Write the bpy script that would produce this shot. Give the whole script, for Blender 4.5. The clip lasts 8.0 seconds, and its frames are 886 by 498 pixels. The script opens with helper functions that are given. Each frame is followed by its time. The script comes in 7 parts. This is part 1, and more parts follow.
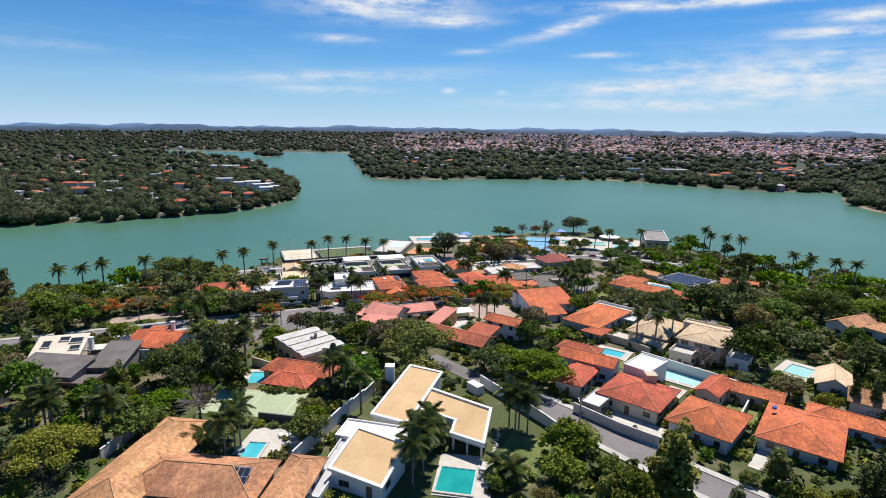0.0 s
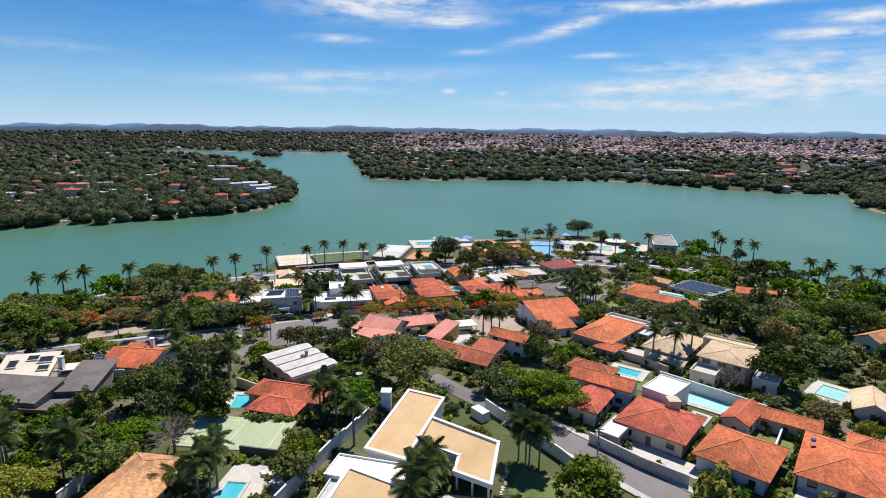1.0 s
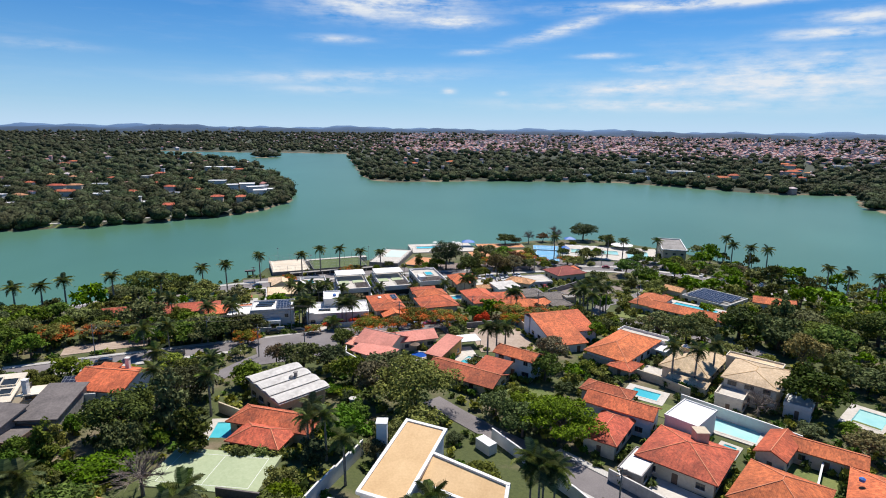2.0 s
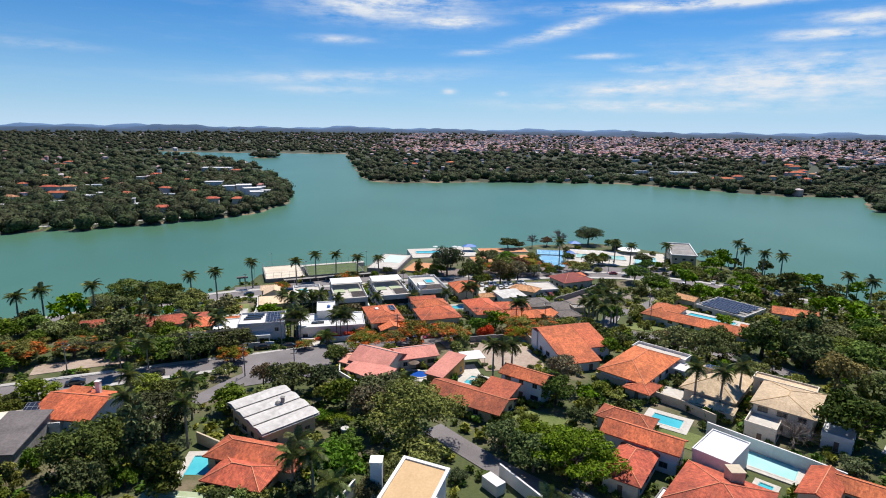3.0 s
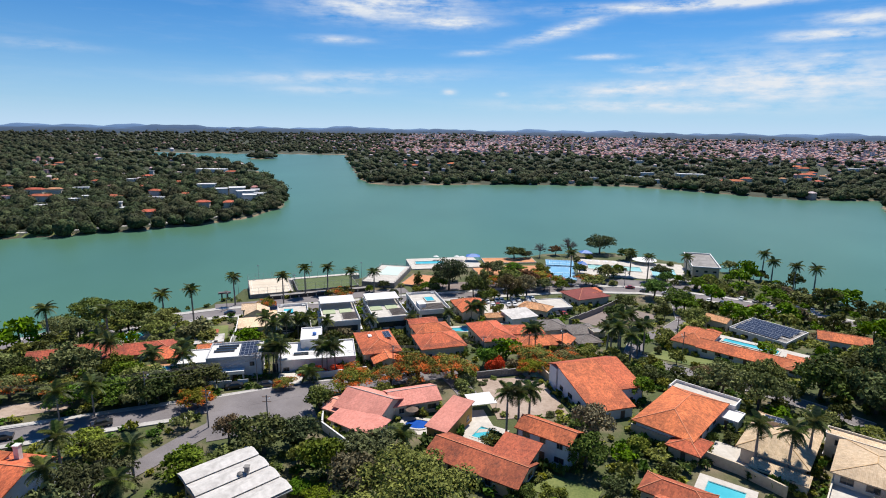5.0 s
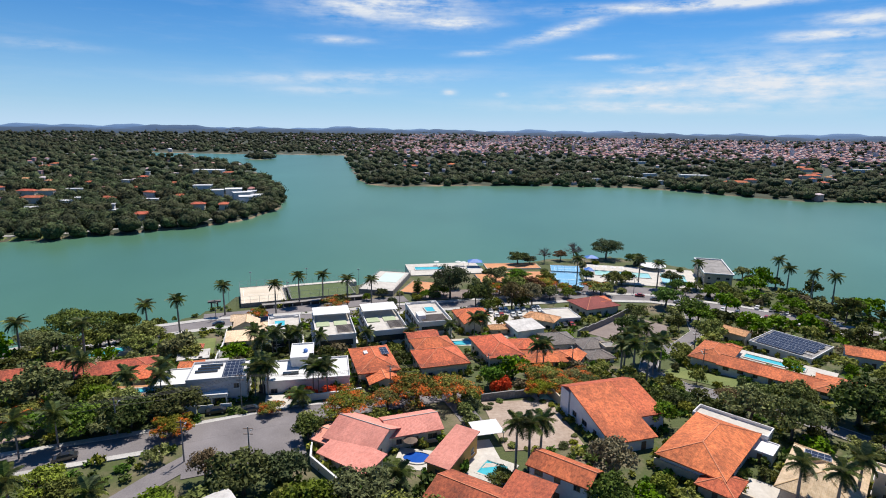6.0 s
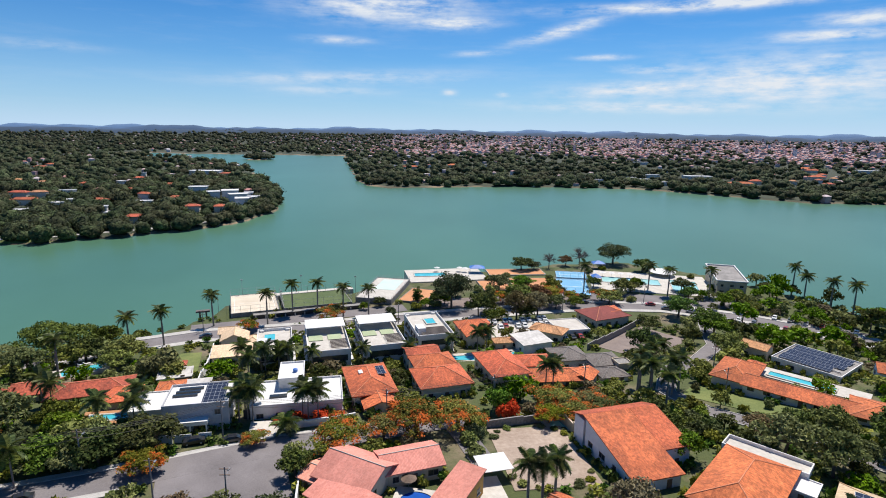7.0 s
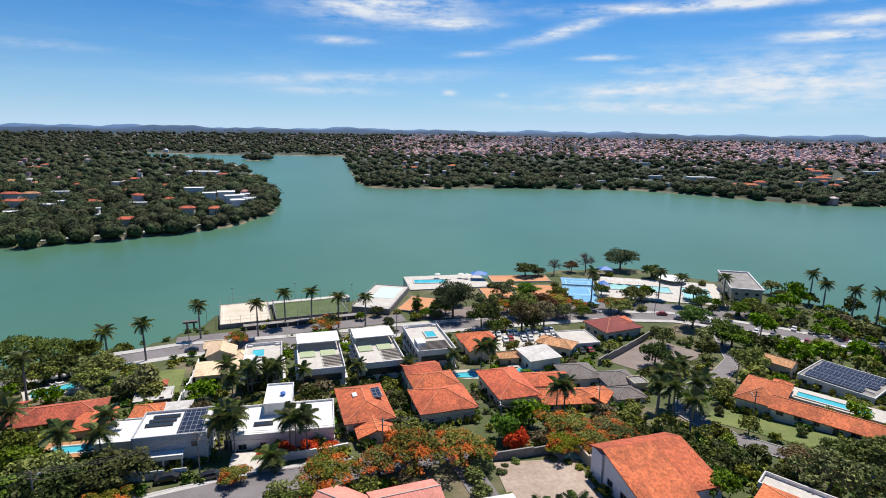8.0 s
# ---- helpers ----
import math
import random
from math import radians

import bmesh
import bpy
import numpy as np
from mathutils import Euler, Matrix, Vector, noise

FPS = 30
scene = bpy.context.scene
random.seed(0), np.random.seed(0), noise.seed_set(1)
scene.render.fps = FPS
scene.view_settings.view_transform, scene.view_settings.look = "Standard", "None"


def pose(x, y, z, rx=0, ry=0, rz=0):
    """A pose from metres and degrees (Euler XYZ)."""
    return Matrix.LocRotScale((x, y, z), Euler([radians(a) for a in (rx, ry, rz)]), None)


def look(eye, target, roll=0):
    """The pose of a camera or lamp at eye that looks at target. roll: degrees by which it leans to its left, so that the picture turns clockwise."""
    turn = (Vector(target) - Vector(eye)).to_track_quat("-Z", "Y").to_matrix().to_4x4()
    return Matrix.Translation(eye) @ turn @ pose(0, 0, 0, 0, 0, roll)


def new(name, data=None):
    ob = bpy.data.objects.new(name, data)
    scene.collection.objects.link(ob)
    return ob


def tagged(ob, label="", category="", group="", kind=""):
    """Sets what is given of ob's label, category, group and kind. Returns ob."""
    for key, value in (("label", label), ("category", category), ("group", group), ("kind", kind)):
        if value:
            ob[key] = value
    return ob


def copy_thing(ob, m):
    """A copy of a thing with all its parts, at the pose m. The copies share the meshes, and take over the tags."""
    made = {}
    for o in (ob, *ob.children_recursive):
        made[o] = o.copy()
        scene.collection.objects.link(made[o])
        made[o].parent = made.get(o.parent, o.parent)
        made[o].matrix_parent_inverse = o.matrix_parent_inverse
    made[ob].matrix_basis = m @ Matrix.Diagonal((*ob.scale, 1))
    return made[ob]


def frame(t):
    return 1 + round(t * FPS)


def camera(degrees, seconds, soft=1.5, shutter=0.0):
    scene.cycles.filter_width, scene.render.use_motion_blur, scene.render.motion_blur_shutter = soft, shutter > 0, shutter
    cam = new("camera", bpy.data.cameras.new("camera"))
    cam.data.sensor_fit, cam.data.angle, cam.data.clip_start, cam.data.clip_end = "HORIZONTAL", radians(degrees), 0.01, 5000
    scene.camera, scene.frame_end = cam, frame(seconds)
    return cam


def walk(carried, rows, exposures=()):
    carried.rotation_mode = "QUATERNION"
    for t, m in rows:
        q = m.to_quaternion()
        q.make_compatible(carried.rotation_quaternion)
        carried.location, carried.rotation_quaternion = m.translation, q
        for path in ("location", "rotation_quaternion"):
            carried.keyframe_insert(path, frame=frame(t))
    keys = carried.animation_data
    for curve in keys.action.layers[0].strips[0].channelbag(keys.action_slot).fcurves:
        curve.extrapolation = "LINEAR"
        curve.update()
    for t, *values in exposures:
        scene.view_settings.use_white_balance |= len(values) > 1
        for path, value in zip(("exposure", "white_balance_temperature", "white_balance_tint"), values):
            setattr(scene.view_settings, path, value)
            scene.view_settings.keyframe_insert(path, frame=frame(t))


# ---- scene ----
# the camera: a drone in level flight over the houses, 82 m above the lake
cam = camera(76.6, 8.0, soft=1.0)
PATH = []
for k in range(17):
    t = k / 2
    eye = Vector((0.15 - 0.44 * t, -0.25 + 12.5 * t, 81.9 + 0.05 * t))
    dip = radians(12.42 - 0.025 * t)
    PATH.append((t, look(eye, eye + Vector((0, math.cos(dip), -math.sin(dip))), 0.68 + 0.025 * t)))
walk(cam, PATH)

# ---- light ----
SUN_UP, SUN_TURN = 62.0, 24.0   # degrees above the horizon, degrees from ahead towards the right
el, az = radians(SUN_UP), radians(SUN_TURN)
sun_way = Vector((math.cos(el) * math.sin(az), math.cos(el) * math.cos(az), math.sin(el)))
sun_data = bpy.data.lights.new("sun", "SUN")
sun_data.energy, sun_data.angle, sun_data.color = 5.9, radians(0.55), (1.0, 0.935, 0.855)
sun = new("sun", sun_data)
sun.matrix_world = look(sun_way * 300, (0, 0, 0))
scene.view_settings.exposure = 0.0

world = bpy.data.worlds.new("sky")
scene.world = world
world.use_nodes = True
wt = world.node_tree
wt.nodes.clear()


def nod(tree, kind, **values):
    n = tree.nodes.new(kind)
    for key, value in values.items():
        n.inputs[key.replace("_", " ")].default_value = value
    return n


def math_node(tree, op, a, b=None, clamp=False):
    n = tree.nodes.new("ShaderNodeMath")
    n.operation, n.use_clamp = op, clamp
    for i, v in enumerate((a, b)):
        if v is None:
            continue
        if isinstance(v, (int, float)):
            n.inputs[i].default_value = v
        else:
            tree.links.new(v, n.inputs[i])
    return n.outputs[0]


def ramp_node(tree, source, stops, smooth=False):
    n = tree.nodes.new("ShaderNodeValToRGB")
    if smooth:
        n.color_ramp.interpolation = "EASE"
    while len(n.color_ramp.elements) < len(stops):
        n.color_ramp.elements.new(0.5)
    for e, (p, c) in zip(n.color_ramp.elements, stops):
        e.position = p
        e.color = (c, c, c, 1) if isinstance(c, (int, float)) else (*c, 1)
    tree.links.new(source, n.inputs[0])
    return n.outputs[0]


def mix_node(tree, factor, a, b, blend="MIX"):
    n = tree.nodes.new("ShaderNodeMix")
    n.data_type, n.blend_type = "RGBA", blend
    for sock, v in ((n.inputs[0], factor), (n.inputs[6], a), (n.inputs[7], b)):
        if isinstance(v, (int, float)):
            sock.default_value = v
        elif isinstance(v, tuple):
            sock.default_value = (*v, 1)
        else:
            tree.links.new(v, sock)
    return n.outputs[2]


def noise_node(tree, vector, scale, detail=4.0, rough=0.55):
    n = tree.nodes.new("ShaderNodeTexNoise")
    n.inputs["Scale"].default_value, n.inputs["Detail"].default_value, n.inputs["Roughness"].default_value = scale, detail, rough
    tree.links.new(vector, n.inputs["Vector"])
    return n.outputs["Fac"]


def mapped(tree, vector, scale=(1, 1, 1), place=(0, 0, 0), turn=(0, 0, 0)):
    n = tree.nodes.new("ShaderNodeMapping")
    n.inputs["Scale"].default_value, n.inputs["Location"].default_value, n.inputs["Rotation"].default_value = scale, place, turn
    tree.links.new(vector, n.inputs["Vector"])
    return n.outputs[0]


# a clear sky with streaks of high cloud
sky = wt.nodes.new("ShaderNodeTexSky")
sky.sky_type, sky.sun_disc = "NISHITA", False
sky.sun_elevation, sky.sun_rotation = el, az
sky.altitude, sky.air_density, sky.dust_density, sky.ozone_density = 850, 1.0, 0.3, 3.0
where = wt.nodes.new("ShaderNodeTexCoord").outputs["Generated"]
sep = wt.nodes.new("ShaderNodeSeparateXYZ")
wt.links.new(where, sep.inputs[0])
around = math_node(wt, "ARCTAN2", sep.outputs[0], sep.outputs[1])
above = math_node(wt, "ARCSINE", sep.outputs[2])
polar = wt.nodes.new("ShaderNodeCombineXYZ")
wt.links.new(around, polar.inputs[0]), wt.links.new(above, polar.inputs[1])
streak = noise_node(wt, mapped(wt, polar.outputs[0], (2.2, 17.0, 1), (3.1, 1.3, 0), (0, 0, -0.03)), 2.2, 10.0, 0.66)
puff = noise_node(wt, mapped(wt, polar.outputs[0], (7.0, 22.0, 1), (1.1, 5.3, 0)), 2.6, 8.0, 0.62)
# each bank of cloud: degrees round and up, half width and half height in degrees, thickness, lean
BANKS = [(-5.7, 11.2, 7.6, 1.5, 1.3, 0), (0.3, 9.7, 3.8, 0.6, 1.4, 0), (23.7, 10.7, 11.5, 0.45, 1.7, 0), (11.1, 9.0, 4.2, 0.5, 1.4, 14),
         (33.3, 7.7, 4.2, 0.42, 1.5, 0), (35.0, 8.8, 3.2, 0.6, 1.2, 0), (30.2, 4.2, 9.6, 2.0, 1.25, 0), (19.1, 3.7, 7.4, 0.8, 1.25, 2),
         (20.5, 2.1, 13.0, 0.6, 1.1, 0), (14.9, 6.6, 2.3, 0.26, 1.1, 0), (-9.0, 4.5, 10.2, 0.6, 0.75, 2), (-11.1, 3.3, 5.3, 0.4, 0.6, 0),
         (3.2, 7.0, 2.2, 0.25, 0.9, 3), (-10.3, 7.9, 2.6, 0.33, 0.9, 0), (0.4, 3.3, 0.6, 0.28, 1.1, 0), (5.6, 3.2, 0.6, 0.28, 0.9, 0),
         (19.7, 5.5, 3.2, 0.45, 1.0, 0), (29.4, 5.5, 1.4, 0.34, 1.1, 4), (33.8, 6.1, 3.0, 0.3, 0.8, 0), (-34.0, 6.0, 4.0, 0.4, 0.4, 0)]
total = None
for across, up, wide, high, thick, lean in BANKS:
    ou = math_node(wt, "SUBTRACT", around, radians(across))
    ov = math_node(wt, "SUBTRACT", math_node(wt, "SUBTRACT", above, radians(up)), math_node(wt, "MULTIPLY", ou, math.tan(radians(lean))))
    du, dv = math_node(wt, "DIVIDE", ou, radians(wide)), math_node(wt, "DIVIDE", ov, radians(high))
    fall = math_node(wt, "ADD", math_node(wt, "MULTIPLY", du, du), math_node(wt, "MULTIPLY", dv, dv))
    bank = math_node(wt, "MULTIPLY", math_node(wt, "EXPONENT", math_node(wt, "MULTIPLY", fall, -1.0)), thick)
    total = bank if total is None else math_node(wt, "MAXIMUM", total, bank)
torn = math_node(wt, "ADD", math_node(wt, "MULTIPLY", streak, 0.6), math_node(wt, "MULTIPLY", puff, 0.7))
body = math_node(wt, "MULTIPLY", total, ramp_node(wt, torn, [(0.50, 0.0), (0.78, 1.0)]))
thin = math_node(wt, "MULTIPLY", ramp_node(wt, streak, [(0.50, 0.0), (0.75, 1.0)]), 0.08)
cover = math_node(wt, "ADD", body, thin, True)
cover = math_node(wt, "MULTIPLY", cover, ramp_node(wt, sep.outputs[2], [(0.0, 0.0), (0.04, 1.0)]))
tinted = mix_node(wt, 1.0, sky.outputs[0], (0.195, 0.77, 1.28), "MULTIPLY")
low_air = ramp_node(wt, sep.outputs[2], [(0.0, 0.9), (0.035, 0.6), (0.11, 0.2), (0.22, 0.0)])
tinted = mix_node(wt, low_air, tinted, (6.9, 9.1, 11.6))
sky_colour = mix_node(wt, cover, tinted, (9.6, 10.2, 11.0))
back = wt.nodes.new("ShaderNodeBackground")
back.inputs["Strength"].default_value = 0.08
wt.links.new(sky_colour, back.inputs["Color"])
wt.links.new(back.outputs[0], wt.nodes.new("ShaderNodeOutputWorld").inputs[0])


# ---- materials ----
def material(name):
    m = bpy.data.materials.new(name)
    m.use_nodes = True
    t = m.node_tree
    b = t.nodes["Principled BSDF"]
    return m, t, b


def object_coords(t):
    return t.nodes.new("ShaderNodeTexCoord").outputs["Object"]


def bump(t, b, source, strength, distance):
    n = t.nodes.new("ShaderNodeBump")
    n.inputs["Strength"].default_value, n.inputs["Distance"].default_value = strength, distance
    t.links.new(source, n.inputs["Height"])
    t.links.new(n.outputs[0], b.inputs["Normal"])


def surface(name, dark, light, grain=3.0, stain=0.25, rough=0.85, relief=0.3, metal=0.0, world_space=False, vary=0.0):
    """A rough two-scale surface: fine grain between two colours, and larger stains."""
    m, t, b = material(name)
    v = t.nodes.new("ShaderNodeNewGeometry").outputs["Position"] if world_space else object_coords(t)
    fine = noise_node(t, v, grain, 6.0, 0.65)
    wide = noise_node(t, v, stain, 4.0, 0.6)
    f = math_node(t, "ADD", math_node(t, "MULTIPLY", fine, 0.5), math_node(t, "MULTIPLY", wide, 0.5))
    f = ramp_node(t, f, [(0.36, 0.0), (0.64, 1.0)])
    colour = mix_node(t, f, dark, light)
    if vary:
        r = t.nodes.new("ShaderNodeObjectInfo").outputs["Random"]
        n = t.nodes.new("ShaderNodeHueSaturation")
        t.links.new(math_node(t, "ADD", math_node(t, "MULTIPLY", r, 2 * vary), 1 - vary), n.inputs["Value"])
        t.links.new(colour, n.inputs["Color"])
        colour = n.outputs[0]
    t.links.new(colour, b.inputs["Base Color"])
    b.inputs["Roughness"].default_value, b.inputs["Metallic"].default_value = rough, metal
    bump(t, b, fine, relief, 0.05)
    return m


def roof_tiles(name, dark, light, stain=(0.12, 0.06, 0.04), age=0.35, pitch=0.26):
    """Clay tiles: ribs that run down the slope, rows across it, tiles of differing shade and grey lichen."""
    m, t, b = material(name)
    tc = t.nodes.new("ShaderNodeTexCoord")
    v, n = tc.outputs["Object"], tc.outputs["Normal"]
    sv, sn = t.nodes.new("ShaderNodeSeparateXYZ"), t.nodes.new("ShaderNodeSeparateXYZ")
    t.links.new(v, sv.inputs[0]), t.links.new(n, sn.inputs[0])
    ax, ay = math_node(t, "ABSOLUTE", sn.outputs[0]), math_node(t, "ABSOLUTE", sn.outputs[1])
    side = math_node(t, "GREATER_THAN", ax, ay)
    other = math_node(t, "SUBTRACT", 1.0, side)
    across = math_node(t, "ADD", math_node(t, "MULTIPLY", sv.outputs[1], side), math_node(t, "MULTIPLY", sv.outputs[0], other))
    down = math_node(t, "ADD", math_node(t, "MULTIPLY", sv.outputs[0], side), math_node(t, "MULTIPLY", sv.outputs[1], other))
    rib = math_node(t, "SINE", math_node(t, "MULTIPLY", across, 2 * math.pi / pitch))
    row = math_node(t, "FRACT", math_node(t, "DIVIDE", down, 0.42))
    relief = math_node(t, "ADD", rib, math_node(t, "MULTIPLY", row, 0.7))
    cell = t.nodes.new("ShaderNodeTexWhiteNoise")
    cell.noise_dimensions = "2D"
    comb = t.nodes.new("ShaderNodeCombineXYZ")
    t.links.new(math_node(t, "FLOOR", math_node(t, "DIVIDE", across, pitch)), comb.inputs[0])
    t.links.new(math_node(t, "FLOOR", math_node(t, "DIVIDE", down, 0.42)), comb.inputs[1])
    t.links.new(comb.outputs[0], cell.inputs["Vector"])
    wide = noise_node(t, v, 0.22, 5.0, 0.65)
    f = math_node(t, "ADD", math_node(t, "MULTIPLY", cell.outputs["Value"], 0.45), math_node(t, "MULTIPLY", wide, 0.65))
    f = ramp_node(t, f, [(0.2, 0.0), (0.85, 1.0)])
    colour = mix_node(t, f, dark, light)
    lichen = ramp_node(t, noise_node(t, mapped(t, v, (1, 1, 1), (4, 9, 2)), 0.5, 8.0, 0.7), [(0.5, 0.0), (0.72, age)])
    colour = mix_node(t, lichen, colour, stain)
    blotch = ramp_node(t, noise_node(t, mapped(t, v, (1, 1, 1), (7, 2, 5)), 1.3, 6.0, 0.72), [(0.40, 1 - min(0.30, 0.7 * age)), (0.52, 1.0), (0.70, 1 + min(0.20, 0.5 * age))])
    colour = mix_node(t, 1.0, colour, blotch, "MULTIPLY")
    washed = ramp_node(t, noise_node(t, mapped(t, v, (1, 1, 1), (1, 8, 3)), 0.16, 3.0, 0.6), [(0.44, 1 - min(0.28, 0.6 * age)), (0.62, 1.08)])
    colour = mix_node(t, 1.0, colour, washed, "MULTIPLY")
    r = t.nodes.new("ShaderNodeObjectInfo").outputs["Random"]
    hs = t.nodes.new("ShaderNodeHueSaturation")
    t.links.new(math_node(t, "ADD", math_node(t, "MULTIPLY", r, 0.36), 0.82), hs.inputs["Value"])
    t.links.new(math_node(t, "ADD", math_node(t, "MULTIPLY", math_node(t, "FRACT", math_node(t, "MULTIPLY", r, 5.3)), 0.012), 0.492), hs.inputs["Hue"])
    t.links.new(colour, hs.inputs["Color"])
    t.links.new(hs.outputs[0], b.inputs["Base Color"])
    b.inputs["Roughness"].default_value = 0.85
    bump(t, b, relief, 0.4, 0.05)
    return m


def leaves(name, dark, light, sheen=0.75, spread=0.35, flowers=None, share=0.0, patches=None, rich=0.0):
    m, t, b = material(name)
    g = t.nodes.new("ShaderNodeNewGeometry")
    island = g.outputs["Random Per Island"]
    r = t.nodes.new("ShaderNodeObjectInfo").outputs["Random"]
    spread_leaf = math_node(t, "ADD", math_node(t, "MULTIPLY", island, 0.85 if patches else 0.78), 0.08 if patches else 0.12)
    colour = mix_node(t, spread_leaf, dark, light)
    hs = t.nodes.new("ShaderNodeHueSaturation")
    t.links.new(math_node(t, "ADD", math_node(t, "MULTIPLY", r, 0.052), 0.470), hs.inputs["Hue"])
    t.links.new(math_node(t, "ADD", math_node(t, "MULTIPLY", math_node(t, "FRACT", math_node(t, "MULTIPLY", r, 17.7)), 0.40 - 0.2 * rich), 0.76 + 0.22 * rich), hs.inputs["Saturation"])
    t.links.new(math_node(t, "ADD", math_node(t, "MULTIPLY", math_node(t, "FRACT", math_node(t, "MULTIPLY", r, 7.31)), 2 * spread), 1 - spread), hs.inputs["Value"])
    t.links.new(colour, hs.inputs["Color"])
    colour = hs.outputs[0]
    if patches:
        stands = noise_node(t, g.outputs["Position"], 0.022, 5.0, 0.65)
        colour = mix_node(t, ramp_node(t, stands, [(0.42, 0.0), (0.62, 1.0)]), colour, patches)
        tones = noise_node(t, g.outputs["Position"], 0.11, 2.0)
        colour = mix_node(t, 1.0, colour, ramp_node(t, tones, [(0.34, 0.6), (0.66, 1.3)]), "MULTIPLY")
        # lit leaf clumps and the shaded gaps between are put into the colour
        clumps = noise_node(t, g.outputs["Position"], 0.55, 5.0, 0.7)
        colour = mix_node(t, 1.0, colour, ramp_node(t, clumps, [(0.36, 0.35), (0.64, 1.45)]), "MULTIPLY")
        bump(t, b, clumps, 1.0, 1.6)
    if flowers:
        patch = noise_node(t, object_coords(t), 0.28, 4.0)
        f = math_node(t, "ADD", math_node(t, "MULTIPLY", math_node(t, "FRACT", math_node(t, "MULTIPLY", island, 13.7)), 0.16), math_node(t, "MULTIPLY", patch, 1.0))
        colour = mix_node(t, ramp_node(t, f, [(0.57 - share, 0.0), (0.69 - share, 1.0)]), colour, mix_node(t, island, tuple(0.72 * c for c in flowers), tuple(1.2 * c for c in flowers)))
    t.links.new(colour, b.inputs["Base Color"])
    b.inputs["Roughness"].default_value = sheen
    b.inputs["Specular IOR Level"].default_value = 0.12
    tr = t.nodes.new("ShaderNodeBsdfTranslucent")
    t.links.new(colour, tr.inputs["Color"])
    mx = t.nodes.new("ShaderNodeMixShader")
    mx.inputs[0].default_value = 0.17
    t.links.new(b.outputs[0], mx.inputs[1]), t.links.new(tr.outputs[0], mx.inputs[2])
    t.links.new(mx.outputs[0], t.nodes["Material Output"].inputs["Surface"])
    return m


def water_surface(name, colour, deep, rough, scale, strength, patches=0.01):
    m, t, b = material(name)
    v = t.nodes.new("ShaderNodeNewGeometry").outputs["Position"]
    f = ramp_node(t, noise_node(t, mapped(t, v, (1, 0.6, 1)), patches, 5.0, 0.6), [(0.35, 0.0), (0.68, 1.0)])
    t.links.new(mix_node(t, f, deep, colour), b.inputs["Base Color"])
    b.inputs["Roughness"].default_value, b.inputs["IOR"].default_value = rough, 1.33
    bump(t, b, noise_node(t, v, scale, 4.0, 0.6), strength, 0.1)
    return m


def island_paint(name, stops, rough=0.85):
    """Buildings too many to count, each in a colour of its own."""
    m, t, b = material(name)
    c = ramp_node(t, t.nodes.new("ShaderNodeNewGeometry").outputs["Random Per Island"], stops)
    wide = noise_node(t, t.nodes.new("ShaderNodeNewGeometry").outputs["Position"], 0.3, 3.0)
    c = mix_node(t, 1.0, c, ramp_node(t, wide, [(0.3, 0.75), (0.7, 1.0)]), "MULTIPLY")
    t.links.new(c, b.inputs["Base Color"])
    b.inputs["Roughness"].default_value = rough
    return m


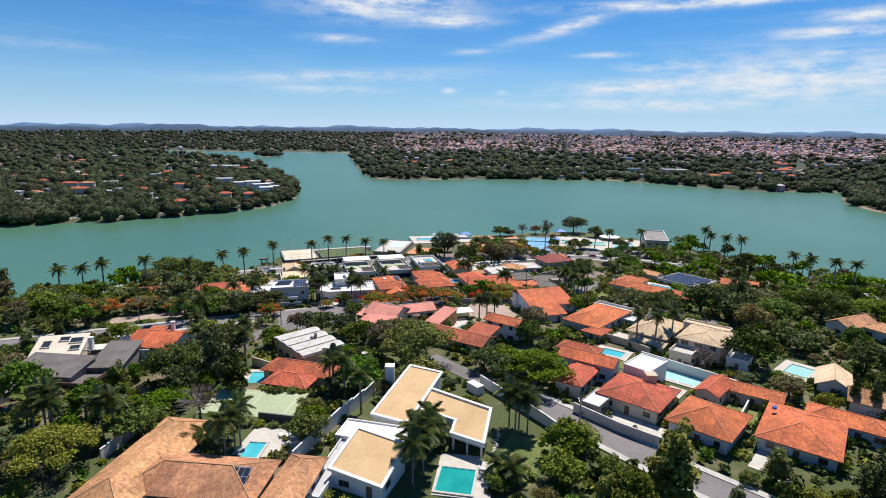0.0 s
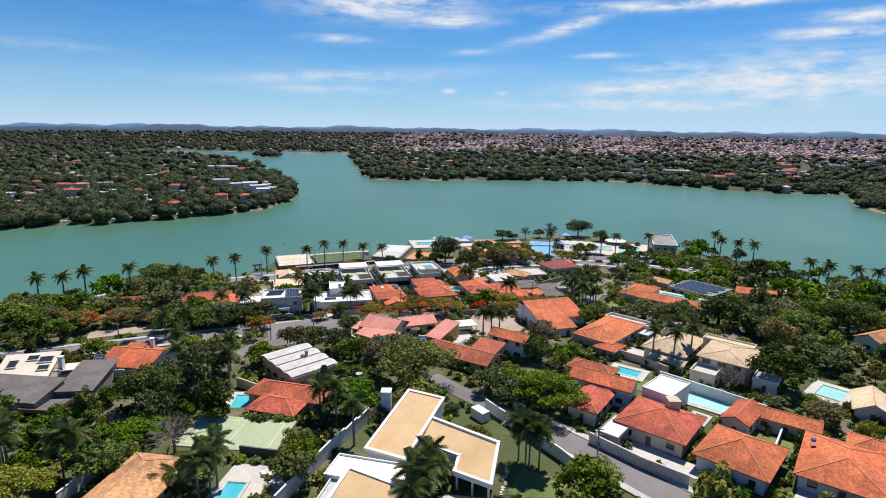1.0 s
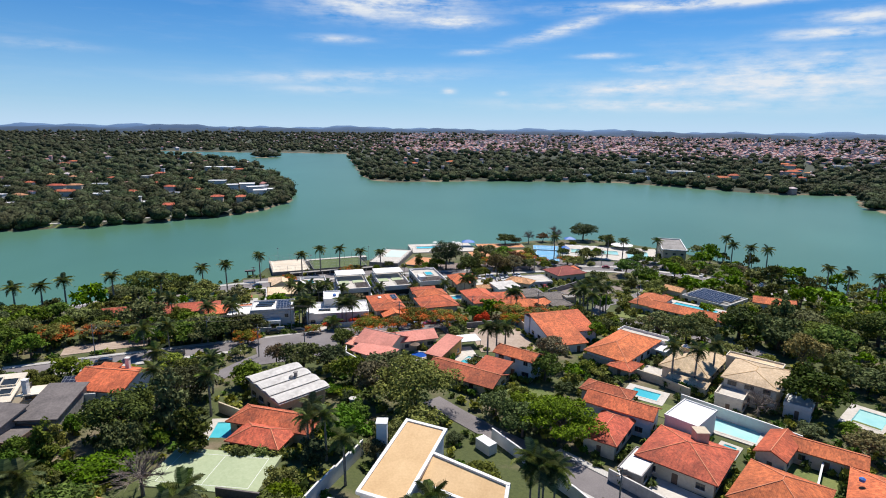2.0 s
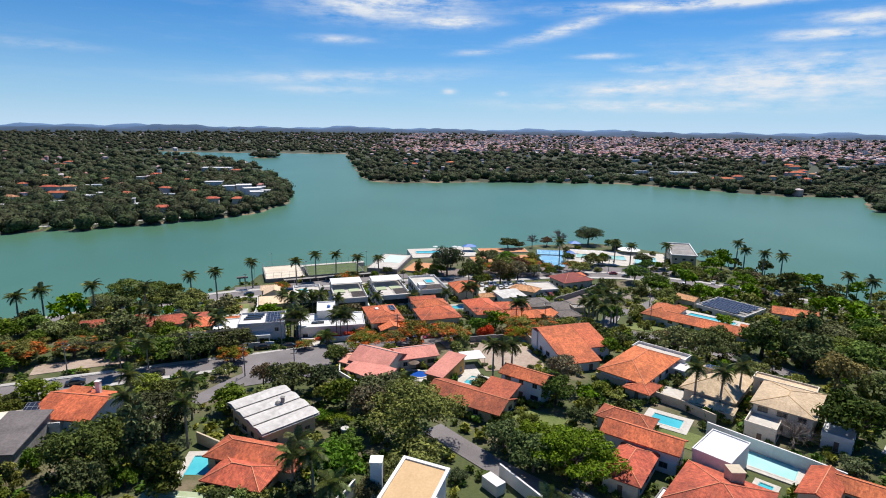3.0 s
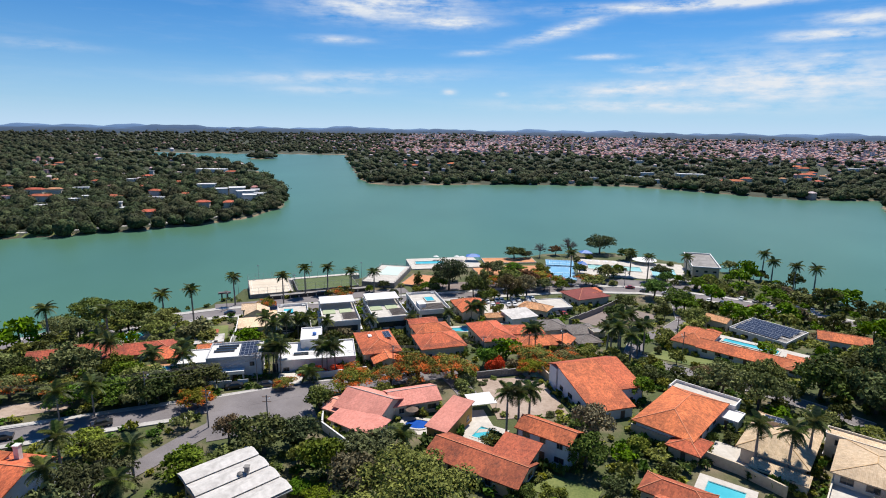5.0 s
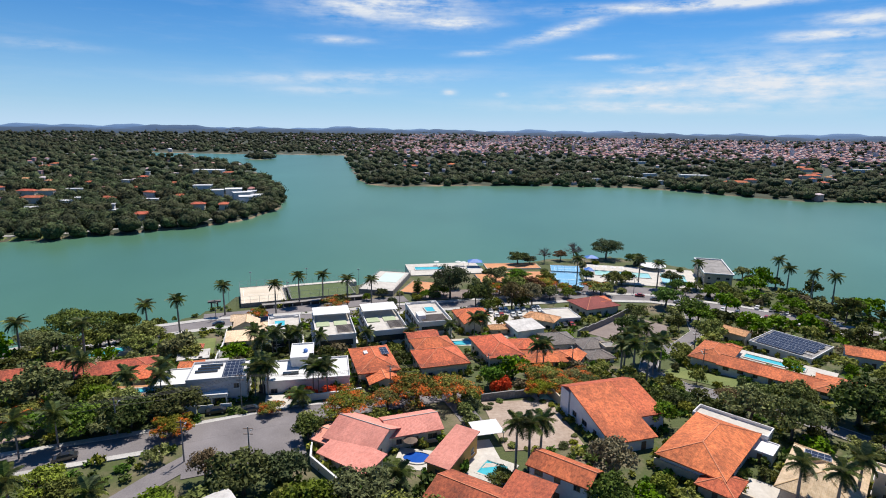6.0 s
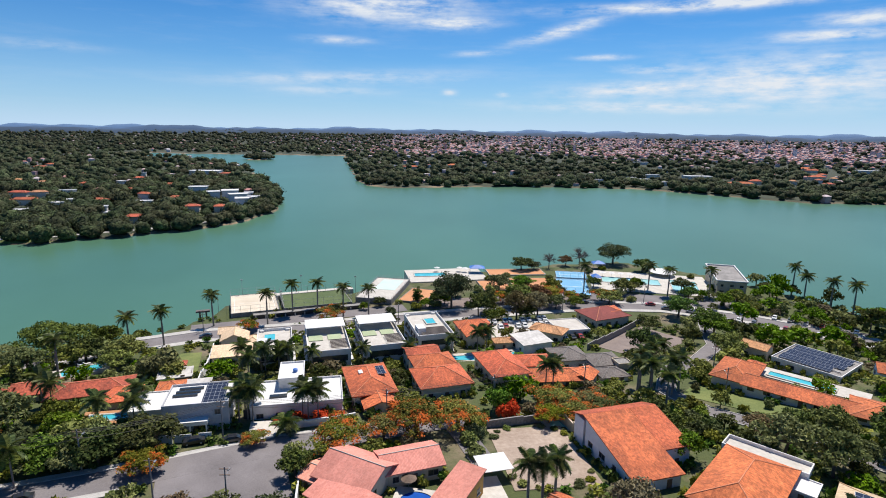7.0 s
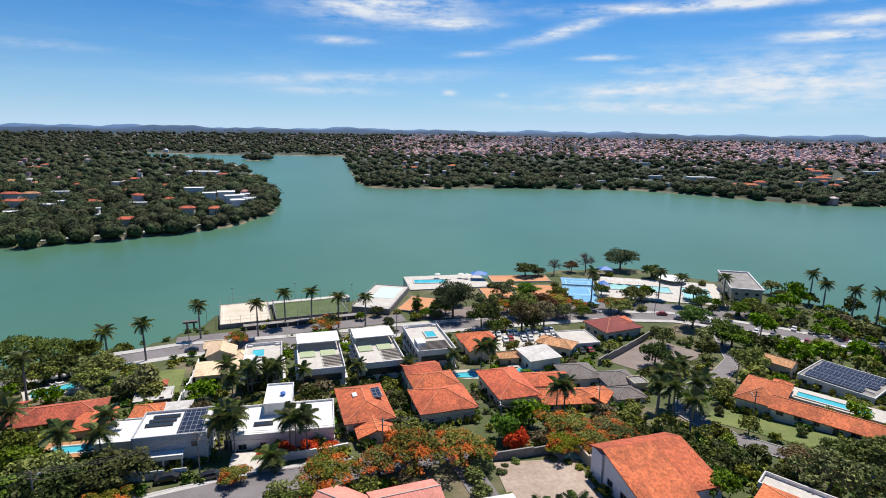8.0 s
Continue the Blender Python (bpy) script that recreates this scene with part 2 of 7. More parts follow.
M = {
    "clay": roof_tiles("clay_tiles_orange", (0.38, 0.085, 0.030), (0.72, 0.190, 0.066), stain=(0.22, 0.07, 0.04), age=0.42),
    "clay_red": roof_tiles("clay_tiles_red", (0.31, 0.068, 0.032), (0.58, 0.145, 0.06), age=0.5),
    "clay_old": roof_tiles("clay_tiles_weathered", (0.40, 0.17, 0.07), (0.66, 0.35, 0.17), age=0.45),
    "clay_pink": roof_tiles("clay_tiles_pink", (0.56, 0.215, 0.15), (0.70, 0.30, 0.22), age=0.15),
    "clay_wine": roof_tiles("clay_tiles_wine", (0.20, 0.05, 0.04), (0.32, 0.085, 0.06), age=0.15),
    "tile_tan": roof_tiles("concrete_tiles_tan", (0.54, 0.39, 0.23), (0.72, 0.56, 0.37), age=0.22),
    "tile_grey": roof_tiles("concrete_tiles_grey", (0.10, 0.085, 0.075), (0.20, 0.175, 0.16), age=0.3),
    "cap": surface("ridge_mortar", (0.58, 0.20, 0.10), (0.76, 0.32, 0.17), 4, 0.6),
    "cap_old": surface("weathered_ridge_mortar", (0.46, 0.23, 0.11), (0.66, 0.38, 0.20), 4, 0.6),
    "paint": surface("fresh_white_paint", (0.68, 0.67, 0.65), (0.79, 0.785, 0.77), 1.5, 0.25, 0.75, 0.1),
    "screed": surface("tan_roof_screed", (0.52, 0.34, 0.17), (0.66, 0.46, 0.25), 2.5, 0.18, 0.9, 0.1),
    "white": surface("white_render", (0.60, 0.59, 0.57), (0.74, 0.73, 0.715), 1.5, 0.25, 0.8, 0.1),
    "cream": surface("cream_render", (0.56, 0.49, 0.385), (0.74, 0.66, 0.54), 1.5, 0.25, 0.85, 0.1),
    "beige": surface("beige_render", (0.44, 0.36, 0.25), (0.60, 0.51, 0.38), 1.5, 0.3, 0.85, 0.1),
    "bluewall": surface("pale_blue_render", (0.56, 0.59, 0.63), (0.70, 0.72, 0.755), 1.5, 0.25, 0.85, 0.1),
    "grey": surface("grey_render", (0.38, 0.38, 0.39), (0.50, 0.50, 0.51), 1.2, 0.2, 0.85, 0.1),
    "yellow": surface("ochre_render", (0.50, 0.27, 0.07), (0.62, 0.36, 0.11), 1.5, 0.3, 0.85, 0.1),
    "concrete": surface("weathered_concrete", (0.16, 0.15, 0.14), (0.34, 0.32, 0.30), 2.0, 0.25, 0.9, 0.3),
    "fibre": surface("fibre_cement_sheet", (0.38, 0.36, 0.335), (0.64, 0.615, 0.575), 1.0, 0.22, 0.85, 0.2),
    "slate": surface("dark_roof_sheet", (0.085, 0.074, 0.072), (0.19, 0.165, 0.155), 2.0, 0.3, 0.8, 0.3),
    "paving": surface("pale_paving", (0.42, 0.385, 0.335), (0.58, 0.545, 0.49), 1.2, 0.25, 0.85, 0.15),
    "asphalt": surface("asphalt", (0.13, 0.116, 0.116), (0.222, 0.202, 0.202), 4.0, 0.12, 0.9, 0.3, world_space=True),
    "kerb": surface("kerb_concrete", (0.34, 0.325, 0.30), (0.52, 0.50, 0.47), 3.0, 0.3),
    "earth": surface("bare_earth", (0.26, 0.19, 0.14), (0.44, 0.35, 0.28), 1.2, 0.12, 0.95, 0.3, world_space=True),
    "setts": surface("brown_paving_setts", (0.15, 0.115, 0.10), (0.25, 0.20, 0.175), 2.4, 0.2, 0.9, 0.3, world_space=True),
    "lawn": surface("mown_grass", (0.075, 0.11, 0.022), (0.19, 0.21, 0.06), 2.2, 0.15, 0.9, 0.5, world_space=True),
    "turf": surface("football_turf", (0.055, 0.09, 0.025), (0.11, 0.14, 0.05), 2.0, 0.2, 0.9, 0.3, world_space=True),
    "tennis": surface("pale_green_court", (0.29, 0.35, 0.20), (0.41, 0.46, 0.29), 2.0, 0.12, 0.85, 0.1, world_space=True),
    "sand": surface("pale_court_sand", (0.52, 0.44, 0.33), (0.68, 0.60, 0.48), 2.0, 0.15, 0.95, 0.2, world_space=True),
    "claycourt": surface("orange_clay_court", (0.46, 0.20, 0.09), (0.60, 0.29, 0.14), 2.0, 0.15, 0.95, 0.2, world_space=True),
    "bluecourt": surface("blue_court_paint", (0.09, 0.29, 0.48), (0.14, 0.38, 0.58), 1.5, 0.15, 0.7, 0.1, world_space=True),
    "bluecourt_pale": surface("pale_blue_court_paint", (0.25, 0.48, 0.66), (0.33, 0.56, 0.74), 1.5, 0.15, 0.7, 0.1, world_space=True),
    "line": surface("white_line_paint", (0.66, 0.66, 0.64), (0.80, 0.80, 0.78), 3.0, 0.5),
    "palegreen": surface("pale_green_deck_paint", (0.44, 0.56, 0.50), (0.54, 0.65, 0.60), 1.5, 0.15, 0.7, 0.1, world_space=True),
    "frame": surface("window_frame_paint", (0.10, 0.08, 0.07), (0.18, 0.15, 0.13), 4.0, 0.5, 0.6),
    "bluepaint": surface("blue_paint", (0.03, 0.12, 0.42), (0.06, 0.20, 0.55), 3.0, 0.5, 0.6),
    "wood": surface("weathered_timber", (0.10, 0.065, 0.045), (0.21, 0.14, 0.10), 3.0, 0.6, 0.8),
    "deckwood": surface("orange_timber_deck", (0.34, 0.15, 0.06), (0.50, 0.25, 0.10), 2.4, 0.4, 0.75, 0.2),
    "bark": surface("bark", (0.075, 0.055, 0.042), (0.17, 0.135, 0.11), 4.0, 0.7, 0.95, 0.6),
    "palmbark": surface("palm_trunk_bark", (0.17, 0.15, 0.13), (0.31, 0.28, 0.25), 4.0, 0.8, 0.95, 0.4),
    "steel": surface("galvanised_steel", (0.30, 0.31, 0.32), (0.46, 0.47, 0.48), 5.0, 0.8, 0.45, 0.05, 0.6),
    # near-black: puts the shade inside openings into a colour; the cables share it
    "dark": surface("opening_shade_and_cables", (0.03, 0.027, 0.025), (0.065, 0.06, 0.055), 3.0, 0.5, 0.6),
    "tyre": surface("tyre_rubber", (0.018, 0.018, 0.018), (0.03, 0.03, 0.03), 8.0, 2.0, 0.9),
    "pooltile": surface("turquoise_pool_tile", (0.10, 0.42, 0.46), (0.16, 0.54, 0.58), 3.0, 0.5, 0.4),
    "lake": water_surface("lake_water", (0.082, 0.186, 0.120), (0.063, 0.148, 0.088), 0.30, 0.9, 0.35, 0.006),
    "pool": water_surface("pool_water", (0.10, 0.50, 0.56), (0.06, 0.40, 0.48), 0.06, 1.6, 0.15, 0.3),
    "pool_teal": water_surface("teal_pool_water", (0.02, 0.33, 0.30), (0.012, 0.25, 0.24), 0.06, 1.6, 0.15, 0.3),
    "pool_pale": water_surface("pale_pool_water", (0.40, 0.66, 0.62), (0.30, 0.58, 0.56), 0.06, 1.6, 0.15, 0.3),
    "pool_deep": water_surface("deep_blue_pool_water", (0.02, 0.10, 0.42), (0.015, 0.07, 0.33), 0.06, 1.6, 0.15, 0.3),
    "broad": leaves("broad_leaves", (0.026, 0.042, 0.007), (0.285, 0.315, 0.058)),
    "dense": leaves("dark_leaves", (0.010, 0.019, 0.006), (0.160, 0.200, 0.048)),
    "bright": leaves("bright_leaves", (0.024, 0.048, 0.008), (0.175, 0.268, 0.040), spread=0.2, rich=1.0),
    "olive": leaves("olive_leaves", (0.044, 0.060, 0.013), (0.315, 0.360, 0.085), spread=0.2),
    "flame": leaves("flame_tree_leaves", (0.07, 0.095, 0.015), (0.24, 0.25, 0.045), flowers=(0.60, 0.14, 0.026), share=0.025),
    "scarlet": leaves("scarlet_flowers", (0.10, 0.08, 0.02), (0.30, 0.09, 0.02), flowers=(0.60, 0.07, 0.02), share=0.22),
    "rust": leaves("russet_leaves", (0.11, 0.055, 0.02), (0.22, 0.12, 0.04), spread=0.2),
    "dry": leaves("dry_brownish_leaves", (0.06, 0.048, 0.02), (0.33, 0.27, 0.12), spread=0.25),
    "frond": leaves("palm_fronds", (0.042, 0.064, 0.018), (0.195, 0.235, 0.07), 0.5),
    "twig": surface("bare_twigs", (0.12, 0.095, 0.08), (0.24, 0.20, 0.17), 4.0, 1.0),
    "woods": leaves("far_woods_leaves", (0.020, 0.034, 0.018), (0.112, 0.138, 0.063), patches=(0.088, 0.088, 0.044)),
    "town_wall": island_paint("town_walls", [(0.0, (0.60, 0.33, 0.31)), (0.25, (0.72, 0.58, 0.57)), (0.5, (0.82, 0.80, 0.81)), (0.75, (0.56, 0.29, 0.27)), (1.0, (0.70, 0.58, 0.58))]),
    "town_roof": island_paint("town_roofs", [(0.0, (0.50, 0.20, 0.17)), (0.3, (0.54, 0.29, 0.26)), (0.5, (0.52, 0.42, 0.42)), (0.75, (0.44, 0.18, 0.155)), (1.0, (0.70, 0.67, 0.68))]),
}


def ground_material():
    m, t, b = material("grass_and_soil")
    v = t.nodes.new("ShaderNodeNewGeometry").outputs["Position"]
    fine = noise_node(t, v, 1.4, 6.0, 0.65)
    wide = noise_node(t, v, 0.06, 5.0, 0.6)
    grass = mix_node(t, fine, (0.030, 0.048, 0.012), (0.105, 0.120, 0.036))
    soil = mix_node(t, fine, (0.13, 0.095, 0.06), (0.27, 0.21, 0.145))
    garden = mix_node(t, ramp_node(t, wide, [(0.50, 0.0), (0.66, 0.85)]), grass, soil)
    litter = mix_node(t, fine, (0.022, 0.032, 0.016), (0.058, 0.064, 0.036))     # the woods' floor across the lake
    s = t.nodes.new("ShaderNodeSeparateXYZ")
    t.links.new(v, s.inputs[0])
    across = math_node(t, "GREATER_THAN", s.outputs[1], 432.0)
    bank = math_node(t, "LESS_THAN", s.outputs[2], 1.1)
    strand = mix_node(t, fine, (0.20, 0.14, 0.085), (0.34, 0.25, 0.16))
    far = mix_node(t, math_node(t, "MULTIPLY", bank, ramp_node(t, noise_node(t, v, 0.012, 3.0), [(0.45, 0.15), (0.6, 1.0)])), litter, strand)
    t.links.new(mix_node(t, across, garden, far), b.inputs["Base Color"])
    b.inputs["Roughness"].default_value = 0.95
    bump(t, b, fine, 0.5, 0.3)
    return m


def glass_material(name, tint, rough=0.06):
    m, t, b = material(name)
    v = object_coords(t)
    t.links.new(mix_node(t, noise_node(t, v, 0.7), tuple(c * 0.6 for c in tint), tint), b.inputs["Base Color"])
    b.inputs["Roughness"].default_value, b.inputs["IOR"].default_value = rough, 1.5
    return m


def solar_material():
    """Dark cells in a silver grid."""
    m, t, b = material("solar_cells")
    v = object_coords(t)
    s = t.nodes.new("ShaderNodeSeparateXYZ")
    t.links.new(v, s.inputs[0])
    gx = math_node(t, "GREATER_THAN", math_node(t, "FRACT", math_node(t, "MULTIPLY", s.outputs[0], 1.0)), 0.94)
    gy = math_node(t, "GREATER_THAN", math_node(t, "FRACT", math_node(t, "MULTIPLY", s.outputs[1], 0.6)), 0.95)
    g = math_node(t, "MAXIMUM", gx, gy)
    t.links.new(mix_node(t, g, (0.026, 0.030, 0.046), (0.30, 0.31, 0.33)), b.inputs["Base Color"])
    b.inputs["Roughness"].default_value = 0.18
    return m


def car_paint(name, colour):
    m, t, b = material(name)
    f = noise_node(t, object_coords(t), 2.0)
    t.links.new(mix_node(t, f, tuple(c * 0.85 for c in colour), colour), b.inputs["Base Color"])
    b.inputs["Roughness"].default_value, b.inputs["Coat Weight"].default_value = 0.35, 0.6
    return m


M["ground"] = ground_material()
M["glass"] = glass_material("window_glass", (0.035, 0.045, 0.055))
M["solar"] = solar_material()
PAINTS = [("white", car_paint("white_car_paint", (0.75, 0.75, 0.74))), ("silver", car_paint("silver_car_paint", (0.42, 0.43, 0.44))),
          ("black", car_paint("black_car_paint", (0.018, 0.018, 0.02))), ("dark grey", car_paint("grey_car_paint", (0.10, 0.105, 0.11))),
          ("red", car_paint("red_car_paint", (0.36, 0.03, 0.025)))]


# ---- the lie of the land ----
def ease(u):
    u = np.clip(u, 0.0, 1.0)
    return u * u * (3 - 2 * u)


SHORE_X = [-700, -420, -230, -175, -140, -124, -110, -101, -97, -88, -45, -28, 6, 33, 62, 100, 128, 150, 165, 178, 190, 205, 230, 300, 700]
SHORE_Y = [60, 120, 196, 226, 249, 264, 284, 298, 322, 330, 345, 364, 386, 390, 408, 416, 398, 378, 354, 322, 287, 266, 256, 248, 240]
LEFT_X, LEFT_Y = [-2000, -348, -330, -285, -243, -203, -177, -166], [300, 430, 444, 461, 491, 517, 552, 624]
LEFT_EAST_Y, LEFT_EAST_X = [400, 620, 660, 788, 1031, 1222, 1352, 1457, 1600], [-150, -166, -173, -212, -315, -422, -520, -640, -900]
RIGHT_X, RIGHT_Y = [-300, -143, -81, 4, 103, 265, 345, 428, 500, 540, 620, 2000], [950, 905, 850, 874, 896, 888, 828, 752, 750, 748, 600, 300]
CAPE_Y, CAPE_X = [380, 480, 560, 590, 620, 654, 685, 715, 745], [700, 500, 453, 451, 456, 466, 488, 512, 532]
RIGHT_WEST_Y, RIGHT_WEST_X = [700, 850, 981, 1303, 1700, 1800], [-100, -105, -143, -209, -289, -320]


def land(x, y):
    """The height of the ground; below 0 under the lake. x and y: numbers or arrays."""
    x, y = np.asarray(x, float), np.asarray(y, float)
    wobble = 2.0 * np.sin(x * 0.11) * np.cos(y * 0.07) + 1.2 * np.sin(x * 0.31 + y * 0.23)
    hill = 18 - 11.5 * ease((y - 170) / 130) + 2.5 * ease((140 - y) / 40) * ease((10 - x) / 40)
    inland = np.interp(x, SHORE_X, SHORE_Y) - y + 0.25 * wobble
    hill = np.minimum(hill, 6.3 + 0.3 * np.maximum(inland - 6, 0))
    left = np.minimum(y - np.interp(x, LEFT_X, LEFT_Y), np.interp(y, LEFT_EAST_Y, LEFT_EAST_X) - x)
    right = np.minimum(y - np.interp(x, RIGHT_X, RIGHT_Y), x - np.interp(y, RIGHT_WEST_Y, RIGHT_WEST_X))
    cape = np.minimum(x - np.interp(y, CAPE_Y, CAPE_X), 752 - y)
    islet = 34 - np.hypot(x + 450, (y - 1462) * 1.3)
    over = np.maximum(np.maximum(np.maximum(np.maximum(left, right), cape), y - 1690) + 2 * wobble, islet)
    swell = 4 * np.sin(x * 0.0041 + 1.0) * np.cos(y * 0.0032) * ease(over / 500)
    strand = 9 + 26 * np.exp(-((x + 70) / 60) ** 2) * (y > 780)
    far = 2.2 * ease(over / strand) + 26 * ease((over - 30) / 2400) + swell
    far = np.where(over > 0, far, -3 * ease(-over / 12))
    near = np.where(inland > 0, hill * ease(inland / 7), -3 * ease(-inland / 12))
    return np.where(inland > -60, near, far)


def ground_at(x, y):
    return float(land(x, y))


def steps(a, b, fine, out, grow=1.12):
    """Even steps from a to b, then ever wider ones out on both sides."""
    mid = list(np.arange(a, b + fine / 2, fine))
    up, s = mid[-1], fine
    while up < out:
        s = s * grow
        up += s
        mid.append(up)
    low, s = a, fine
    while low > -out:
        s = s * grow
        low -= s
        mid.insert(0, low)
    return np.array(mid)


gx, gy = steps(-360, 540, 5.0, 4700), steps(60, 960, 5.0, 4700, 1.1)
gy = gy[gy > -900]
XX, YY = np.meshgrid(gx, gy)
ZZ = land(XX, YY)
nx, ny = len(gx), len(gy)
sheet = bpy.data.meshes.new("ground")
idx = np.arange(nx * ny).reshape(ny, nx)
quads = np.stack([idx[:-1, :-1], idx[:-1, 1:], idx[1:, 1:], idx[1:, :-1]], -1).reshape(-1, 4)
sheet.from_pydata(np.stack([XX, YY, ZZ], -1).reshape(-1, 3).tolist(), [], quads.tolist())
sheet.polygons.foreach_set("use_smooth", [True] * len(sheet.polygons))
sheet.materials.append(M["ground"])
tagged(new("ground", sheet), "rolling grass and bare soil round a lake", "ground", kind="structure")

lake_mesh = bpy.data.meshes.new("water")
lake_mesh.from_pydata([(-4500, 150, 0), (4500, 150, 0), (4500, 1900, 0), (-4500, 1900, 0)], [], [(0, 1, 2, 3)])
lake_mesh.materials.append(M["lake"])
tagged(new("water", lake_mesh), "calm green water of a wide lake", "lake", kind="structure")


# ---- building helpers ----
PLACE = {}      # where each thing stands
TAKEN = []      # footprints that no tree may stand on
SHADED = []     # ground already under a tree
FRONTS = []     # walls that shrubs grow along


def thing(name, m, label, category, group="", kind=""):
    ob = new(name)
    ob.empty_display_size = 0.5
    ob.matrix_basis = m
    PLACE[ob] = m
    return tagged(ob, label, category, group, kind)


def hang(ob, parent, m):
    """Place ob, at m in the world, under its parent."""
    ob.parent = parent
    ob.matrix_basis = PLACE[parent].inverted() @ m
    PLACE[ob] = m
    return ob


def mesh_of(bm, name, mat):
    bmesh.ops.recalc_face_normals(bm, faces=bm.faces)
    me = bpy.data.meshes.new(name)
    bm.to_mesh(me)
    bm.free()
    me.materials.append(mat)
    return me


def part(name, bm, mat, parent, label="", at=None):
    me = bm if isinstance(bm, bpy.types.Mesh) else mesh_of(bm, name, mat)
    ob = hang(new(name, me), parent, at if at is not None else PLACE[parent])
    return tagged(ob, label) if label else ob


def solid(points, faces):
    bm = bmesh.new()
    vs = [bm.verts.new(p) for p in points]
    for f in faces:
        bm.faces.new([vs[i] for i in f])
    return bm


BOX = [(0, 1, 3, 2), (4, 6, 7, 5), (0, 4, 5, 1), (2, 3, 7, 6), (0, 2, 6, 4), (1, 5, 7, 3)]


def add_box(bm, x0, x1, y0, y1, z0, z1, soft=0.0):
    vs = [bm.verts.new((x, y, z)) for x in (x0, x1) for y in (y0, y1) for z in (z0, z1)]
    fs = [bm.faces.new([vs[i] for i in f]) for f in BOX]
    if soft:
        es = list({e for f in fs for e in f.edges})
        bmesh.ops.bevel(bm, geom=es, offset=soft, segments=1, affect="EDGES")
    return bm


def box(x0, x1, y0, y1, z0, z1, soft=0.0):
    return add_box(bmesh.new(), x0, x1, y0, y1, z0, z1, soft)


def ring(bm, w, d, thick, z0, z1):
    """Four walls round w by d."""
    a, b, t = w / 2, d / 2, thick
    add_box(bm, -a, a, -b, -b + t, z0, z1)
    add_box(bm, -a, a, b - t, b, z0, z1)
    add_box(bm, -a, -a + t, -b + t, b - t, z0, z1)
    add_box(bm, a - t, a, -b + t, b - t, z0, z1)
    return bm


def tube(bm, a, b, ra, rb, n=6):
    a, b = Vector(a), Vector(b)
    turn = (b - a).to_track_quat("Z", "Y")
    rings = []
    for p, r in ((a, ra), (b, rb)):
        rings.append([bm.verts.new(p + turn @ Vector((r * math.cos(2 * math.pi * k / n), r * math.sin(2 * math.pi * k / n), 0))) for k in range(n)])
    for k in range(n):
        bm.faces.new((rings[0][k], rings[0][(k + 1) % n], rings[1][(k + 1) % n], rings[1][k]))
    bm.faces.new(rings[1])
    bm.faces.new(rings[0][::-1])


def take(x, y, rot, w, d, margin=0.6):
    TAKEN.append((x, y, radians(rot), w / 2 + margin, d / 2 + margin))


def free(x, y, r, lists=None):
    for cx, cy, a, hw, hd in (lists if lists is not None else TAKEN + SHADED):
        dx, dy = x - cx, y - cy
        if abs(dx) > 60 or abs(dy) > 60:
            continue
        u, v = dx * math.cos(a) + dy * math.sin(a), -dx * math.sin(a) + dy * math.cos(a)
        if abs(u) < hw + r and abs(v) < hd + r:
            return False
    return True


def roof_mesh(kind, w, d, rise, thick=0.22):
    """kind: hip; gable_x, gable_y (the ridge's axis); mono (rises towards +y). Eaves at z 0. Returns bmesh and ridge lines."""
    a, b = w / 2, d / 2
    if kind == "hip":
        if w >= d:
            r0, r1 = (-a + b, 0, rise), (a - b, 0, rise)
            if a - b < 0.05:
                r0, r1 = (-0.05, 0, rise), (0.05, 0, rise)
            top = [(-a, -b, 0), (a, -b, 0), (a, b, 0), (-a, b, 0), r0, r1]
            faces = [(0, 1, 5, 4), (1, 2, 5), (2, 3, 4, 5), (3, 0, 4)]
            lines = [(r0, r1), (top[0], r0), (top[3], r0), (top[1], r1), (top[2], r1)]
        else:
            r0, r1 = (0, -b + a, rise), (0, b - a, rise)
            top = [(-a, -b, 0), (a, -b, 0), (a, b, 0), (-a, b, 0), r0, r1]
            faces = [(0, 1, 4), (1, 2, 5, 4), (2, 3, 5), (3, 0, 4, 5)]
            lines = [(r0, r1), (top[0], r0), (top[1], r0), (top[2], r1), (top[3], r1)]
    elif kind == "gable_x":
        top = [(-a, -b, 0), (a, -b, 0), (a, b, 0), (-a, b, 0), (-a, 0, rise), (a, 0, rise)]
        faces = [(0, 1, 5, 4), (2, 3, 4, 5)]
        lines = [(top[4], top[5])]
    elif kind == "gable_y":
        top = [(-a, -b, 0), (a, -b, 0), (a, b, 0), (-a, b, 0), (0, -b, rise), (0, b, rise)]
        faces = [(1, 2, 5, 4), (3, 0, 4, 5)]
        lines = [(top[4], top[5])]
    else:
        top = [(-a, -b, 0), (a, -b, 0), (a, b, rise), (-a, b, rise)]
        faces = [(0, 1, 2, 3)]
        lines = []
    n = len(top)
    low = [(x, y, z - thick) for x, y, z in top]
    allf = list(faces) + [tuple(i + n for i in f[::-1]) for f in faces]
    count = {}
    for f in faces:
        for i in range(len(f)):
            e = (f[i], f[(i + 1) % len(f)])
            count[e] = 1
    for (i, j) in list(count):
        if (j, i) not in count:
            allf.append((j, i, i + n, j + n))
    return solid(top + low, allf), lines


WINDOWS = {}


